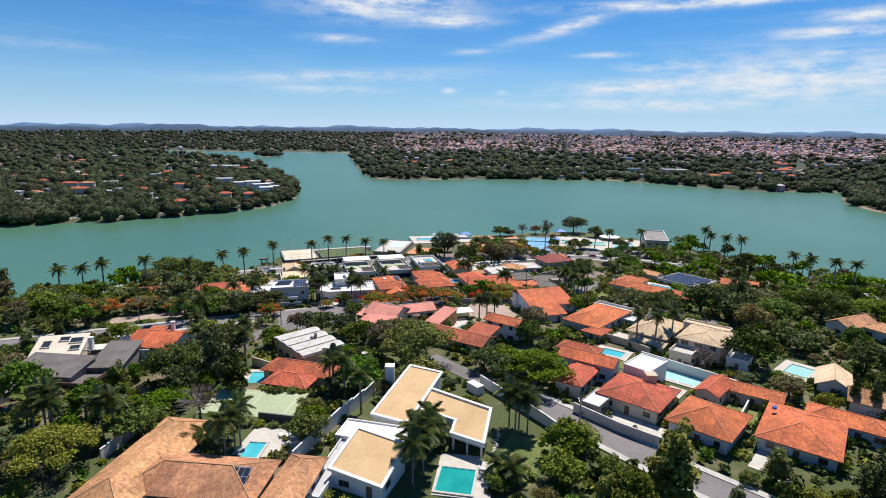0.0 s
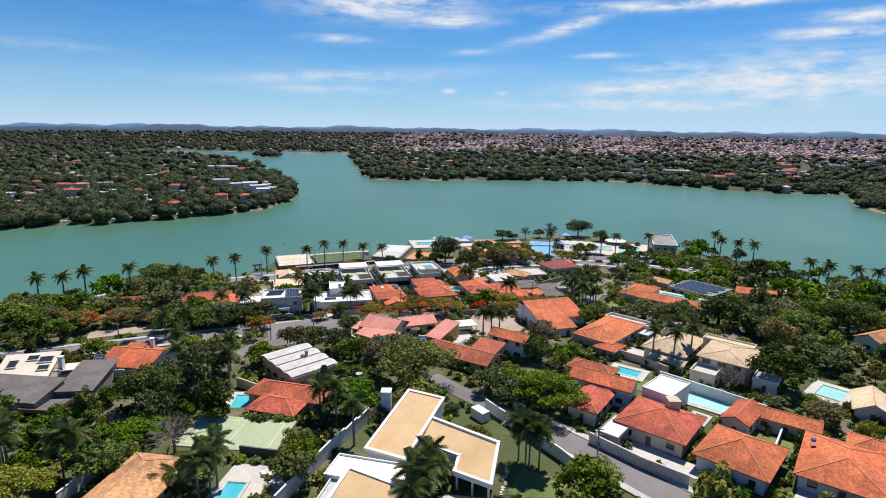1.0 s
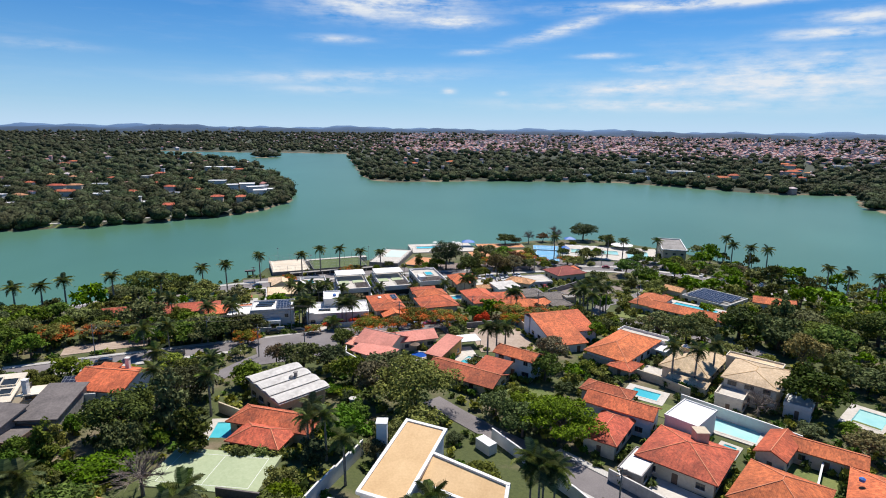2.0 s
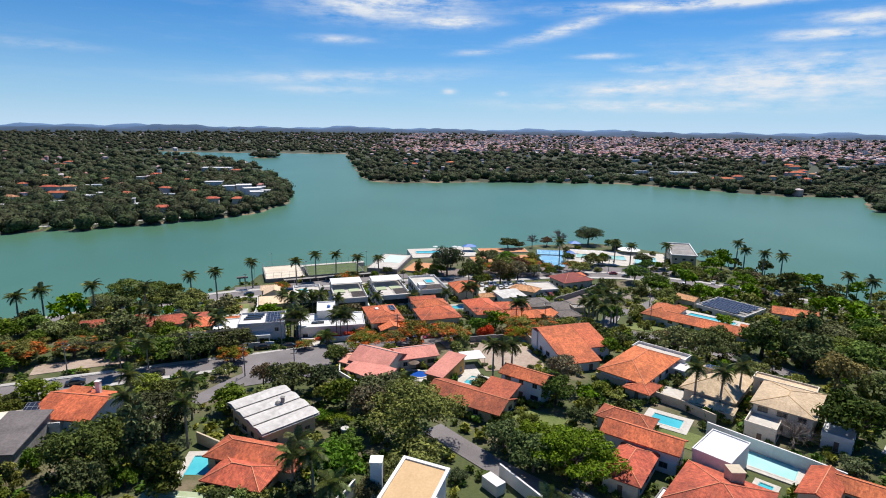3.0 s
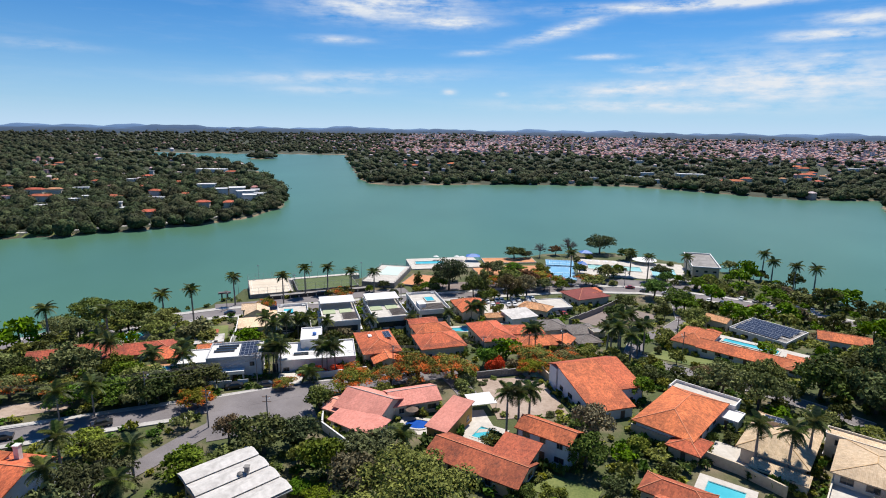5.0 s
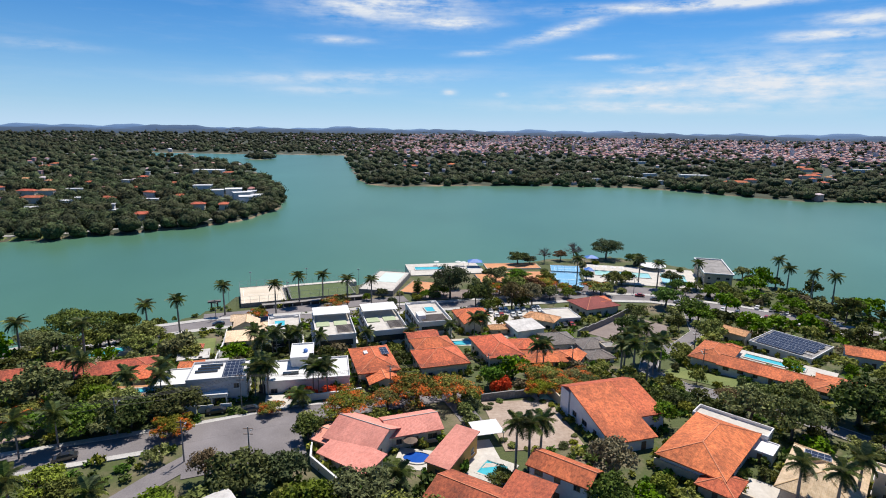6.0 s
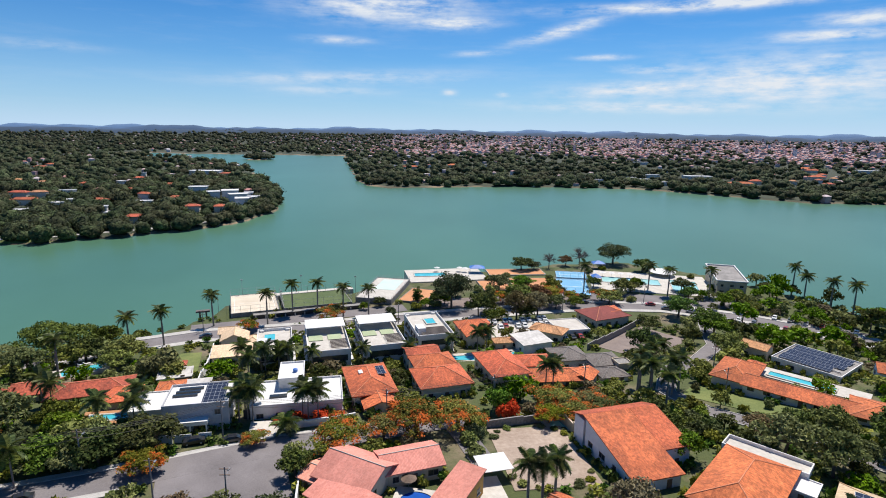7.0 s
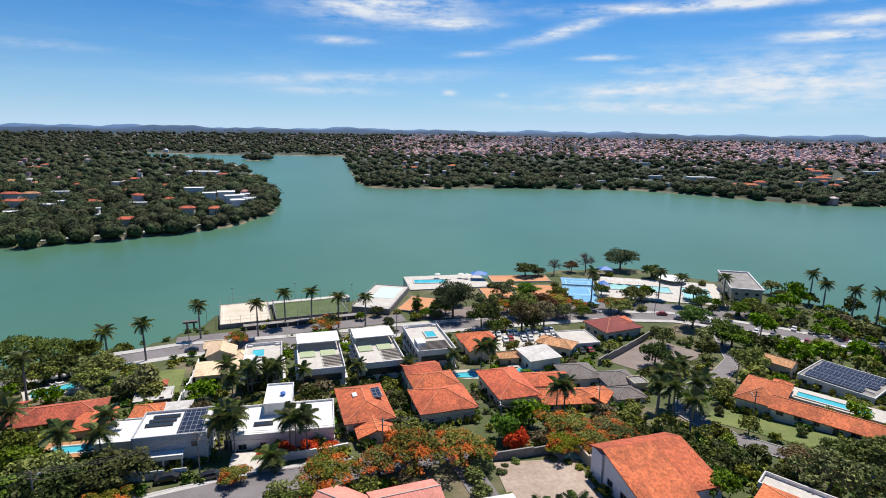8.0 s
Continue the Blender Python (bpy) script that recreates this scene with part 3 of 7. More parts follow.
def window_meshes(w, h):
    key = (round(w, 1), round(h, 1))
    if key not in WINDOWS:
        f = bmesh.new()
        a, t = w / 2, 0.09
        add_box(f, -a, a, -0.05, 0.08, 0, t)
        add_box(f, -a, a, -0.05, 0.08, h - t, h)
        for x in (-a, -t / 2, a - t):
            add_box(f, x, x + t, -0.05, 0.08, t, h - t)
        p = box(-a + t, a - t, -0.02, 0.01, t, h - t)
        s = box(-a - 0.12, a + 0.12, -0.16, 0.06, -0.1, 0)
        WINDOWS[key] = (mesh_of(f, "window_frame", M["frame"]), mesh_of(p, "pane", M["glass"]), mesh_of(s, "sill", M["white"]))
    return WINDOWS[key]


def window(parent, m, w=1.6, h=1.3):
    """A window whose outer face looks along -y of m."""
    f, p, s = window_meshes(w, h)
    ob = hang(new("window", f), parent, m)
    hang(new("pane", p), ob, m)
    hang(new("sill", s), ob, m)


def door(parent, m, w=1.2, h=2.1, mat="wood"):
    bm = bmesh.new()
    add_box(bm, -w / 2, w / 2, -0.06, 0.08, 0, h)
    add_box(bm, -w / 2 + 0.12, w / 2 - 0.12, -0.09, -0.06, 0.15, h * 0.48)
    add_box(bm, -w / 2 + 0.12, w / 2 - 0.12, -0.09, -0.06, h * 0.53, h - 0.12)
    part("door", bm, M[mat], parent, "", m)


def openings(parent, m, w, d, z0, h, rng, sides="fblr", both=True):
    """Windows and a door on the walls of a block w by d whose floor is at z0."""
    floors = 2 if h > 5 and both else 1
    for side in sides:
        turn = {"f": 0, "r": 90, "b": 180, "l": 270}[side]
        length, off = (w, d / 2) if side in "fb" else (d, w / 2)
        n = max(1, int(length / 3.6))
        for fl in range(floors):
            for k in range(n):
                u = (k + 0.5) / n * length - length / 2
                at = m @ pose(0, 0, 0, 0, 0, turn) @ pose(u, -off, z0 + 3.0 * fl)
                if fl == 0 and k == n // 2 and side in "f":
                    door(parent, at, 1.1 if n > 1 else 0.9)
                elif rng.random() < 0.85:
                    window(parent, at @ pose(0, 0, 0.95), rng.choice((1.2, 1.6, 2.0)), 1.2)


def block(parent, x, y, rot, w, d, eave, roof="hip", rise=2.0, tiles="clay", wall="white", over=0.7, base=None, sides="flr", cap="cap"):
    """One wing of a house: walls up to eave (metres above the lake), and its roof, w by d over the eaves."""
    rng = random.Random(int(x * 131 + y * 17))
    low = min(ground_at(x + u, y + v) for u in (-w / 3, w / 3) for v in (-d / 3, d / 3))
    floor = (ground_at(x, y) if base is None else base)
    m = pose(x, y, floor, 0, 0, rot)
    iw, idp, h = w - 2 * over, d - 2 * over, eave - floor
    bm = box(-iw / 2, iw / 2, -idp / 2, idp / 2, low - floor - 1.0, h + 0.02 + min(0.0, rise if roof == "mono" else 0.0))
    if roof == "gable_x":
        for s in (-1, 1):
            e = s * iw / 2
            vs = [bm.verts.new(p) for q in (e, e - s * 0.3) for p in ((q, -idp / 2, h), (q, idp / 2, h), (q, 0, h + rise * 0.97 * idp / d))]
            bm.faces.new(vs[:3]), bm.faces.new(vs[3:])
            for i in range(3):
                bm.faces.new((vs[i], vs[(i + 1) % 3], vs[(i + 1) % 3 + 3], vs[i + 3]))
    if roof == "gable_y":
        for s in (-1, 1):
            e = s * idp / 2
            vs = [bm.verts.new(p) for q in (e, e - s * 0.3) for p in ((-iw / 2, q, h), (iw / 2, q, h), (0, q, h + rise * 0.97 * iw / w))]
            bm.faces.new(vs[:3]), bm.faces.new(vs[3:])
            for i in range(3):
                bm.faces.new((vs[i], vs[(i + 1) % 3], vs[(i + 1) % 3 + 3], vs[i + 3]))
    if roof == "mono" and rise > 0:
        vs = [bm.verts.new(p) for p in ((-iw / 2, -idp / 2, h), (iw / 2, -idp / 2, h), (iw / 2, idp / 2, h), (-iw / 2, idp / 2, h), (iw / 2, idp / 2, h + rise * 0.9), (-iw / 2, idp / 2, h + rise * 0.9))]
        for f in ((2, 3, 5, 4), (1, 2, 4), (0, 5, 3), (0, 1, 4, 5)):
            bm.faces.new([vs[i] for i in f])
    part("wall", bm, M[wall], parent, "", m)
    if roof == "flat":
        part("roof", box(-w / 2, w / 2, -d / 2, d / 2, h + 0.02, h + 0.24), M[tiles], parent, "", m)
        part("parapet", ring(bmesh.new(), w + 0.1, d + 0.1, 0.22, h - 0.05, h + 0.24 + rise), M[wall], parent, "", m)
    else:
        rm, lines = roof_mesh(roof, w, d, rise)
        up = m @ pose(0, 0, h + 0.06)
        part("roof", rm, M[tiles], parent, "", up)
        if lines and cap:
            cm = bmesh.new()
            for a, b in lines:
                tube(cm, Vector(a) + Vector((0, 0, 0.03)), Vector(b) + Vector((0, 0, 0.02)), 0.10, 0.10, 5)
            part("ridge_cap", cm, M["cap_old" if cap == "cap" and tiles == "clay_old" else cap], parent, "pale mortared ridge tiles", up)
    if sides:
        openings(parent, m, iw, idp, 0.1, h, rng, sides)
    take(x, y, rot, w, d)
    FRONTS.append((x, y, rot, w, d))
    return m


def house(label, x, y, rot=0.0, category="house", group="houses by the lake"):
    return thing("house", pose(x, y, ground_at(x, y), 0, 0, rot), label, category, group)


def chimney(parent, x, y, z0, z1, w=0.9, mat="white"):
    bm = box(-w / 2, w / 2, -w / 2, w / 2, 0, z1 - z0)
    add_box(bm, -w / 2 - 0.12, w / 2 + 0.12, -w / 2 - 0.12, w / 2 + 0.12, z1 - z0, z1 - z0 + 0.16)
    part("chimney", bm, M[mat], parent, "", pose(x, y, z0))


def tank(parent, x, y, z, mat="bluepaint", r=0.75, h=1.1):
    bm = bmesh.new()
    tube(bm, (0, 0, 0), (0, 0, h), r * 0.9, r, 12)
    tube(bm, (0, 0, h), (0, 0, h + 0.25), r * 1.04, r * 0.4, 12)
    part("water_tank", bm, M[mat], parent, "", pose(x, y, z))


def solar_panels(parent, x, y, z, rot, w, d, tilt=15):
    m = pose(x, y, z, tilt, 0, rot)
    p = part("solar_panel", box(-w / 2, w / 2, -d / 2, d / 2, 0, 0.06), M["solar"], parent, "dark blue solar panel", m)
    part("panel_frame", ring(bmesh.new(), w + 0.1, d + 0.1, 0.06, -0.03, 0.09), M["steel"], p, "", m)


def slab(name, label, x, y, rot, w, d, mat, top=None, thick=1.2, category="patio", kind="structure", edge=None, blocked=True):
    """A paved or planted level: a low plinth whose top lies at top, metres above the lake."""
    hs = [ground_at(x + u * math.cos(radians(rot)) - v * math.sin(radians(rot)), y + u * math.sin(radians(rot)) + v * math.cos(radians(rot))) for u in (-w / 2, 0, w / 2) for v in (-d / 2, 0, d / 2)]
    z = max(hs) + 0.08 if top is None else top
    m = pose(x, y, z, 0, 0, rot)
    me = mesh_of(box(-w / 2, w / 2, -d / 2, d / 2, min(hs) - z - thick, 0), name, M[mat])
    ob = tagged(new(name, me), label, category, kind=kind)
    ob.matrix_basis = m
    PLACE[ob] = m
    if edge:
        part("edging", ring(bmesh.new(), w + 0.3, d + 0.3, 0.3, min(hs) - z - thick, 0.12), M[edge], ob)
    if blocked:
        take(x, y, rot, w, d, 0.2)
    return z


def patch(name, label, x, y, rot, w, d, mat, category, lift=0.13, blocked=True):
    """A sheet of lawn, earth or paving that follows the ground, with edges that go down into it."""
    nu, nv = max(2, round(w / 2)), max(2, round(d / 2))
    a = radians(rot)
    verts, faces = [], []
    for j in range(-1, nv + 2):
        for i in range(-1, nu + 2):
            ci, cj = min(max(i, 0), nu), min(max(j, 0), nv)
            u, v = (ci / nu - 0.5) * w, (cj / nv - 0.5) * d
            px, py = x + u * math.cos(a) - v * math.sin(a), y + u * math.sin(a) + v * math.cos(a)
            drop = 0.0 if (ci, cj) == (i, j) else -0.8
            verts.append((px, py, ground_at(px, py) + lift + drop))
    n = nu + 3
    for j in range(nv + 2):
        for i in range(nu + 2):
            faces.append((j * n + i, j * n + i + 1, (j + 1) * n + i + 1, (j + 1) * n + i))
    me = bpy.data.meshes.new(name)
    me.from_pydata(verts, [], faces)
    me.materials.append(M[mat])
    tagged(new(name, me), label, category, kind="structure")
    if blocked:
        take(x, y, rot, w, d, 0.0)


def pool(label, x, y, rot, w, d, water="pool", deck="paving", margin=1.4, top=None, curved=False):
    """A sunk basin with coping and water, in its own paved surround."""
    z = ground_at(x, y) + 0.25 if top is None else top
    m = pose(x, y, z, 0, 0, rot)
    ob = thing("swimming_pool", m, label, "swimming pool", "pools")
    drop = 2.2
    if curved:
        n = 28
        def oval(a, b, zz):
            return [(a * math.cos(2 * math.pi * k / n) * (1 + 0.12 * math.sin(4 * math.pi * k / n)), b * math.sin(2 * math.pi * k / n), zz) for k in range(n)]
        bm = bmesh.new()
        o, i, l = [[bm.verts.new(p) for p in oval(w / 2 + e, d / 2 + e, zz)] for e, zz in ((0.45, 0), (0, 0), (0.45, -drop))]
        for k in range(n):
            j = (k + 1) % n
            bm.faces.new((o[k], o[j], i[j], i[k])), bm.faces.new((o[k], l[k], l[j], o[j]))
        part("coping", bm, M["paving"], ob)
        bm = bmesh.new()
        bm.faces.new([bm.verts.new(p) for p in oval(w / 2, d / 2, -0.12)])
        part("water", bm, M[water], ob, "clear still water")
    else:
        part("coping", ring(bmesh.new(), w + 0.9, d + 0.9, 0.45, -drop, 0.05), M["paving"], ob)
        part("basin", ring(bmesh.new(), w, d, 0.12, -1.4, -0.02), M["pooltile"], ob)
        part("water", box(-w / 2 + 0.1, w / 2 - 0.1, -d / 2 + 0.1, d / 2 - 0.1, -1.4, -0.14), M[water], ob, "clear still water")
    if deck:
        part("deck", ring(bmesh.new(), w + 0.9 + 2 * margin, d + 0.9 + 2 * margin, margin, -drop, 0.0), M[deck], ob, "pale paved pool deck")
    take(x, y, rot, w + 1 + 2 * margin, d + 1 + 2 * margin)
    return z


def garden_wall(label, points, h=2.0, mat="white", thick=0.25):
    ob = thing("garden_wall", pose(points[0][0], points[0][1], ground_at(*points[0])), label, "wall", "garden walls")
    for (x0, y0), (x1, y1) in zip(points, points[1:]):
        length = math.hypot(x1 - x0, y1 - y0)
        n = max(1, round(length / 6))
        for k in range(n):
            xa, ya, xb, yb = [p + (q - p) * f for p, q, f in ((x0, x1, k / n), (y0, y1, k / n), (x0, x1, (k + 1) / n), (y0, y1, (k + 1) / n))]
            ga, gb = ground_at(xa, ya), ground_at(xb, yb)
            z = max(ga, gb)
            l = length / n
            bm = box(-l / 2, l / 2, -thick / 2, thick / 2, min(ga, gb) - z - 0.6, h)
            add_box(bm, -l / 2, l / 2, -thick / 2 - 0.05, thick / 2 + 0.05, h, h + 0.08)
            part("wall_panel", bm, M[mat], ob, "", pose((xa + xb) / 2, (ya + yb) / 2, z, 0, 0, math.degrees(math.atan2(y1 - y0, x1 - x0))))
            take((xa + xb) / 2, (ya + yb) / 2, math.degrees(math.atan2(y1 - y0, x1 - x0)), l, 0.3, 0.0)


def road(name, label, points, width, mat="asphalt", kerb=True, pave=1.6, lift=0.14):
    """A ribbon over the ground along points, with kerbs and pavements."""
    pts = []
    for (x0, y0), (x1, y1) in zip(points, points[1:]):
        n = max(1, int(math.hypot(x1 - x0, y1 - y0) / 3))
        pts += [(x0 + (x1 - x0) * k / n, y0 + (y1 - y0) * k / n) for k in range(n)]
    pts.append(points[-1])
    ways = []
    for i in range(len(pts)):
        a, b = pts[max(0, i - 3)], pts[min(len(pts) - 1, i + 3)]
        l = math.hypot(b[0] - a[0], b[1] - a[1])
        ways.append(((b[0] - a[0]) / l, (b[1] - a[1]) / l))

    def ribbon(ribbon_name, offsets, mat_name, tag):
        verts, faces = [], []
        n = len(offsets)
        for (x, y), (dx, dy) in zip(pts, ways):
            base = max(ground_at(x - dy * o, y + dx * o) for o in (-width / 2, 0, width / 2))
            for o, z in offsets:
                verts.append((x - dy * o, y + dx * o, base + lift + z))
        for i in range(len(pts) - 1):
            for k in range(n - 1):
                faces.append((i * n + k, (i + 1) * n + k, (i + 1) * n + k + 1, i * n + k + 1))
        me = bpy.data.meshes.new(ribbon_name)
        me.from_pydata(verts, [], faces)
        me.materials.append(M[mat_name])
        tagged(new(ribbon_name, me), tag, ribbon_name.split("_")[0], kind="structure")

    h = width / 2
    ribbon(name, [(h, -0.8), (h, 0), (h * 0.4, 0.05), (-h * 0.4, 0.05), (-h, 0), (-h, -0.8)], mat, label)
    if kerb:
        for s in (1, -1):
            ribbon("kerb", [(s * (h + 0.001), -0.6), (s * (h + 0.001), 0.15), (s * (h + 0.2), 0.15), (s * (h + 0.2), -0.6)][::s], "kerb", "worn concrete kerb along the road")
            if pave:
                ribbon("pavement", [(s * (h + 0.201), -0.6), (s * (h + 0.201), 0.145), (s * (h + pave), 0.145), (s * (h + pave), -0.8)][::s], "kerb", "pale concrete pavement along the road")
    for (x, y), (dx, dy) in zip(pts[::2], ways[::2]):
        take(x, y, math.degrees(math.atan2(dy, dx)), 6.5, width + 1.0, 0)
    return pts


# ---- houses on the near slope ----
h = house("rambling single-storey house under weathered terracotta hip roofs", -50.8, 90, -6)
block(h, -51.5, 88.0, -8, 11.5, 29, 23.7, "hip", 2.6, "clay_old", "white", 1.1)
block(h, -40.5, 84.0, -6, 24, 12, 23.6, "hip", 2.4, "clay_old", "white", 1.1)
for u in (-1.05, 1.05):
    solar_panels(h, -33.4 + u, 81.6 - 0.1 * u, 25.28, -6, 1.9, 3.4, 21.8)
h = house("low annexe with a weathered terracotta hip roof beside a white wall", -24.5, 82)
block(h, -24.8, 80.5, -8, 7.0, 20, 23.5, "hip", 1.6, "clay_old", "white", 0.6)

# the white villa with three sloping tan roofs
h = house("large white modern villa with three sloping tan roof slabs", -3, 103, -20, "villa")


def tan_slab(x, y, rot, w, d, low, rise, cross=0.0, name="roof"):
    """A tilted slab, tan on top, with a broad white rim, over white walls."""
    g = ground_at(x, y)
    m = pose(x, y, g, 0, 0, rot)
    lean = math.tan(radians(cross)) * (w / 2 - 0.5)
    top, a, b = low - g - 0.05, w / 2 - 0.5, d / 2 - 0.5
    bm = solid([(-a, -b, -2), (a, -b, -2), (a, b, -2), (-a, b, -2), (-a, -b, top + lean), (a, -b, top - lean), (a, b, top - lean + rise * 0.96), (-a, b, top + lean + rise * 0.96)],
               [(3, 2, 1, 0), (0, 1, 5, 4), (1, 2, 6, 5), (2, 3, 7, 6), (3, 0, 4, 7), (4, 5, 6, 7)])
    part("wall", bm, M["paint"], h, "", m)
    tilt = math.degrees(math.atan2(rise, d))
    up = pose(x, y, low + 0.1 + rise / 2, 0, 0, rot) @ pose(0, 0, 0, tilt, cross, 0)
    r = part(name, box(-w / 2 + 0.55, w / 2 - 0.55, -d / 2 + 0.55, d / 2 - 0.55, -0.1, 0.32), M["screed"], h, "tan screed roof slab", up)
    part("rim", ring(bmesh.new(), w, d, 0.6, -0.15, 0.55), M["paint"], r, "broad white roof rim", up)
    openings(h, m, w - 1.0, d - 1.0, 0.2, 4.6, random.Random(int(x * 7 + 300)), "flr", False)
    take(x, y, rot, w, d)


tan_slab(-7.0, 114.0, -20, 8.6, 20.5, 22.6, 2.6, 3.0)


def bar(bm, a, b, wide, low, high):
    """A square bar from a to b."""
    a, b = Vector(a), Vector(b)
    side = Vector((a.y - b.y, b.x - a.x, 0)).normalized() * wide / 2
    vs = [bm.verts.new(p + s + Vector((0, 0, q))) for p in (a, b) for s in (-side, side) for q in (low, high)]
    for f in BOX:
        bm.faces.new([vs[i] for i in f])


# the bent slab: a long strip with a porch roof in front of its end
bent = [(-5.2, 110.0), (3.2, 104.7), (2.2, 101.2), (8.4, 97.4), (10.5, 106.8), (-3.9, 117.0)]
slope = [(x, y, 24.2 + 0.143 * (x - 10.5) + 0.202 * (y - 106.8)) for x, y in bent]
base = PLACE[h].inverted()
bm = bmesh.new()
tops, lows = [[bm.verts.new(base @ Vector((x, y, z + q))) for x, y, z in slope] for q in (0.0, -0.4)]
bm.faces.new(tops), bm.faces.new(lows[::-1])
for k in range(6):
    bm.faces.new((tops[k], lows[k], lows[(k + 1) % 6], tops[(k + 1) % 6]))
strip = part("roof", bm, M["screed"], h, "tan screed roof slab bent round a porch")
bm = bmesh.new()
for k in range(6):
    a, b = Vector(slope[k]), Vector(slope[(k + 1) % 6])
    out = (b - a).normalized() * 0.3
    bar(bm, base @ (a - out), base @ (b + out), 0.62, -0.62, 0.32)
part("rim", bm, M["paint"], strip, "broad white roof rim")
under = [(-4.4, 110.2), (3.0, 105.4), (8.7, 101.9), (9.8, 106.6), (-3.6, 116.0)]
bm = bmesh.new()
tops = [bm.verts.new(base @ Vector((x, y, 23.75 + 0.143 * (x - 10.5) + 0.202 * (y - 106.8)))) for x, y in under]
lows = [bm.verts.new(base @ Vector((x, y, 16.5))) for x, y in under]
bm.faces.new(tops)
for k in range(5):
    bm.faces.new((tops[k], lows[k], lows[(k + 1) % 5], tops[(k + 1) % 5]))
part("wall", bm, M["white"], h)
turn = math.degrees(math.atan2(101.9 - 105.4, 8.7 - 3.0))
part("glass_wall", box(-2.6, 2.6, -0.12, 0.0, 0.1, 2.7), M["glass"], h, "dark glazed porch doors", pose(5.85, 103.65, 18.4, 0, 0, turn))
for x, y in ((2.7, 101.4), (5.4, 99.8), (8.1, 98.1)):
    part("post", box(-0.16, 0.16, -0.16, 0.16, -1.0, 3.5), M["white"], h, "", pose(x, y, 18.2, 0, 0, turn))
for x, y, wide in ((-2.4, 108.9, 1.6), (0.4, 107.1, 1.6)):
    window(h, pose(x, y, 19.6, 0, 0, turn), wide, 1.4)
take(3.2, 106, -32, 15, 10)
bm = bmesh.new()
for k in range(14):
    add_box(bm, -0.3 + 0.25 * math.sin(k * 2.1), 0.35 + 0.2 * math.sin(k * 3.7), -0.25, 0.3, -0.3, 0.0)
    bmesh.ops.translate(bm, verts=bm.verts[-8:], vec=(10.4 + 0.16 * k + 0.3 * math.sin(k * 1.3), 98.6 + 0.75 * k, 18.12))
tagged(new("stepping_stones", mesh_of(bm, "stepping_stones", M["paving"])), "pale stepping stones through a lawn", "stepping stones", kind="stuff")
patch("lawn", "sunlit mown lawn behind a white villa", 15.6, 98.5, -26, 9, 17, "lawn", "lawn", 0.1, False)
take(14.6, 100, -26, 6.5, 13, 0)
slab("planter", "white planter block beside a garden wall", 8.5, 127.0, -52, 4.0, 2.2, "white", 20.2, 0.5, "planter")
tan_slab(-12.6, 89.6, -19, 10.6, 11.0, 22.6, 2.4, 8.0)
block(h, -12.5, 100.5, -14, 15, 6.5, 22.0, "flat", 0.35, "paint", "paint", 0.1)
block(h, -19.5, 90, -12, 3.2, 18, 21.4, "flat", 0.5, "grey", "white", 0.1, sides="f")
chimney(h, -12.0, 122.6, 18.0, 26.6, 2.0, "paint")
z = slab("patio", "white paved terrace beside a villa's pool", 4.6, 92.4, -8, 10.5, 13.0, "paving", None, 1.5, blocked=False)
pool("teal pool set in a white terrace", 3.0, 90.6, -10, 6.6, 7.4, "pool_teal", None, 1.0, z + 0.22)
garden_wall("tall white rendered garden wall", [(10, 131), (23, 111.5), (27, 104)], 2.6)
garden_wall("white rendered garden wall along a lane", [(-16, 124), (-23, 104), (-27, 92)], 2.8)

# tennis court and small pool of the rambling house
z = slab("tennis_court", "pale green tennis court with a shaded edge", -42.0, 116.0, -6, 21, 12, "tennis", None, 1.2, "tennis court")
for u, v, lw, ld in ((0, 0, 0.08, 9.0), (-8.5, 0, 0.08, 9.0), (8.5, 0, 0.08, 9.0), (0, -4.5, 17, 0.08), (0, 4.5, 17, 0.08)):
    a = radians(-6)
    slab("court_line", "white painted court line", -42.0 + u * math.cos(a) - v * math.sin(a), 116.0 + u * math.sin(a) + v * math.cos(a), -6, lw, ld, "line", z + 0.012, 0.0, "court line", blocked=False)
z = slab("patio", "pale paved patio with loungers beside a small pool", -32.6, 99.2, -8, 12.5, 10.0, "paving", None, 1.0, blocked=False)
pool("small turquoise pool in a pale patio", -35.8, 96.4, -4, 3.4, 5.2, "pool", None, 1.0, z + 0.22)

garden_wall("dark screen along a tennis court", [(-38.6, 108.4), (-30.6, 107.0)], 1.7, "slate")
garden_wall("white rendered garden wall beside a drive", [(-62.6, 92.5), (-61.0, 103.5)], 2.4, "white")

# the dark-roofed group on the left
h = house("low house with dark sheet roofs and a walled court", -92, 130)
block(h, -95.5, 128, -6, 17, 9.5, 22.6, "mono", 1.6, "slate", "concrete", 0.5)
block(h, -83.9, 135, 6, 8.5, 13.5, 22.6, "mono", 1.8, "slate", "concrete", 0.5)
block(h, -86.5, 125, -4, 8, 7, 21.0, "flat", 0.5, "slate", "wood", 0.2)
block(h, -104, 117, -4, 12, 8, 21.4, "mono", 1.0, "concrete", "white", 0.5)
h = house("low outbuilding with a terracotta roof by a drive", -98, 106)
block(h, -97, 106, -4, 9, 5, 22.8, "gable_x", 1.4, "clay", "white", 0.5)
h = house("cream house with crooked sloping roofs and skylights", -97, 141)
block(h, -101, 139, 16, 12, 10, 22.6, "mono", 2.4, "cream", "cream", 0.4)
block(h, -91, 142.5, 16, 8, 9, 23.2, "mono", -1.8, "cream", "cream", 0.4)
block(h, -82.5, 143, 10, 7, 6, 21.5, "flat", 0.6, "fibre", "white", 0.2)
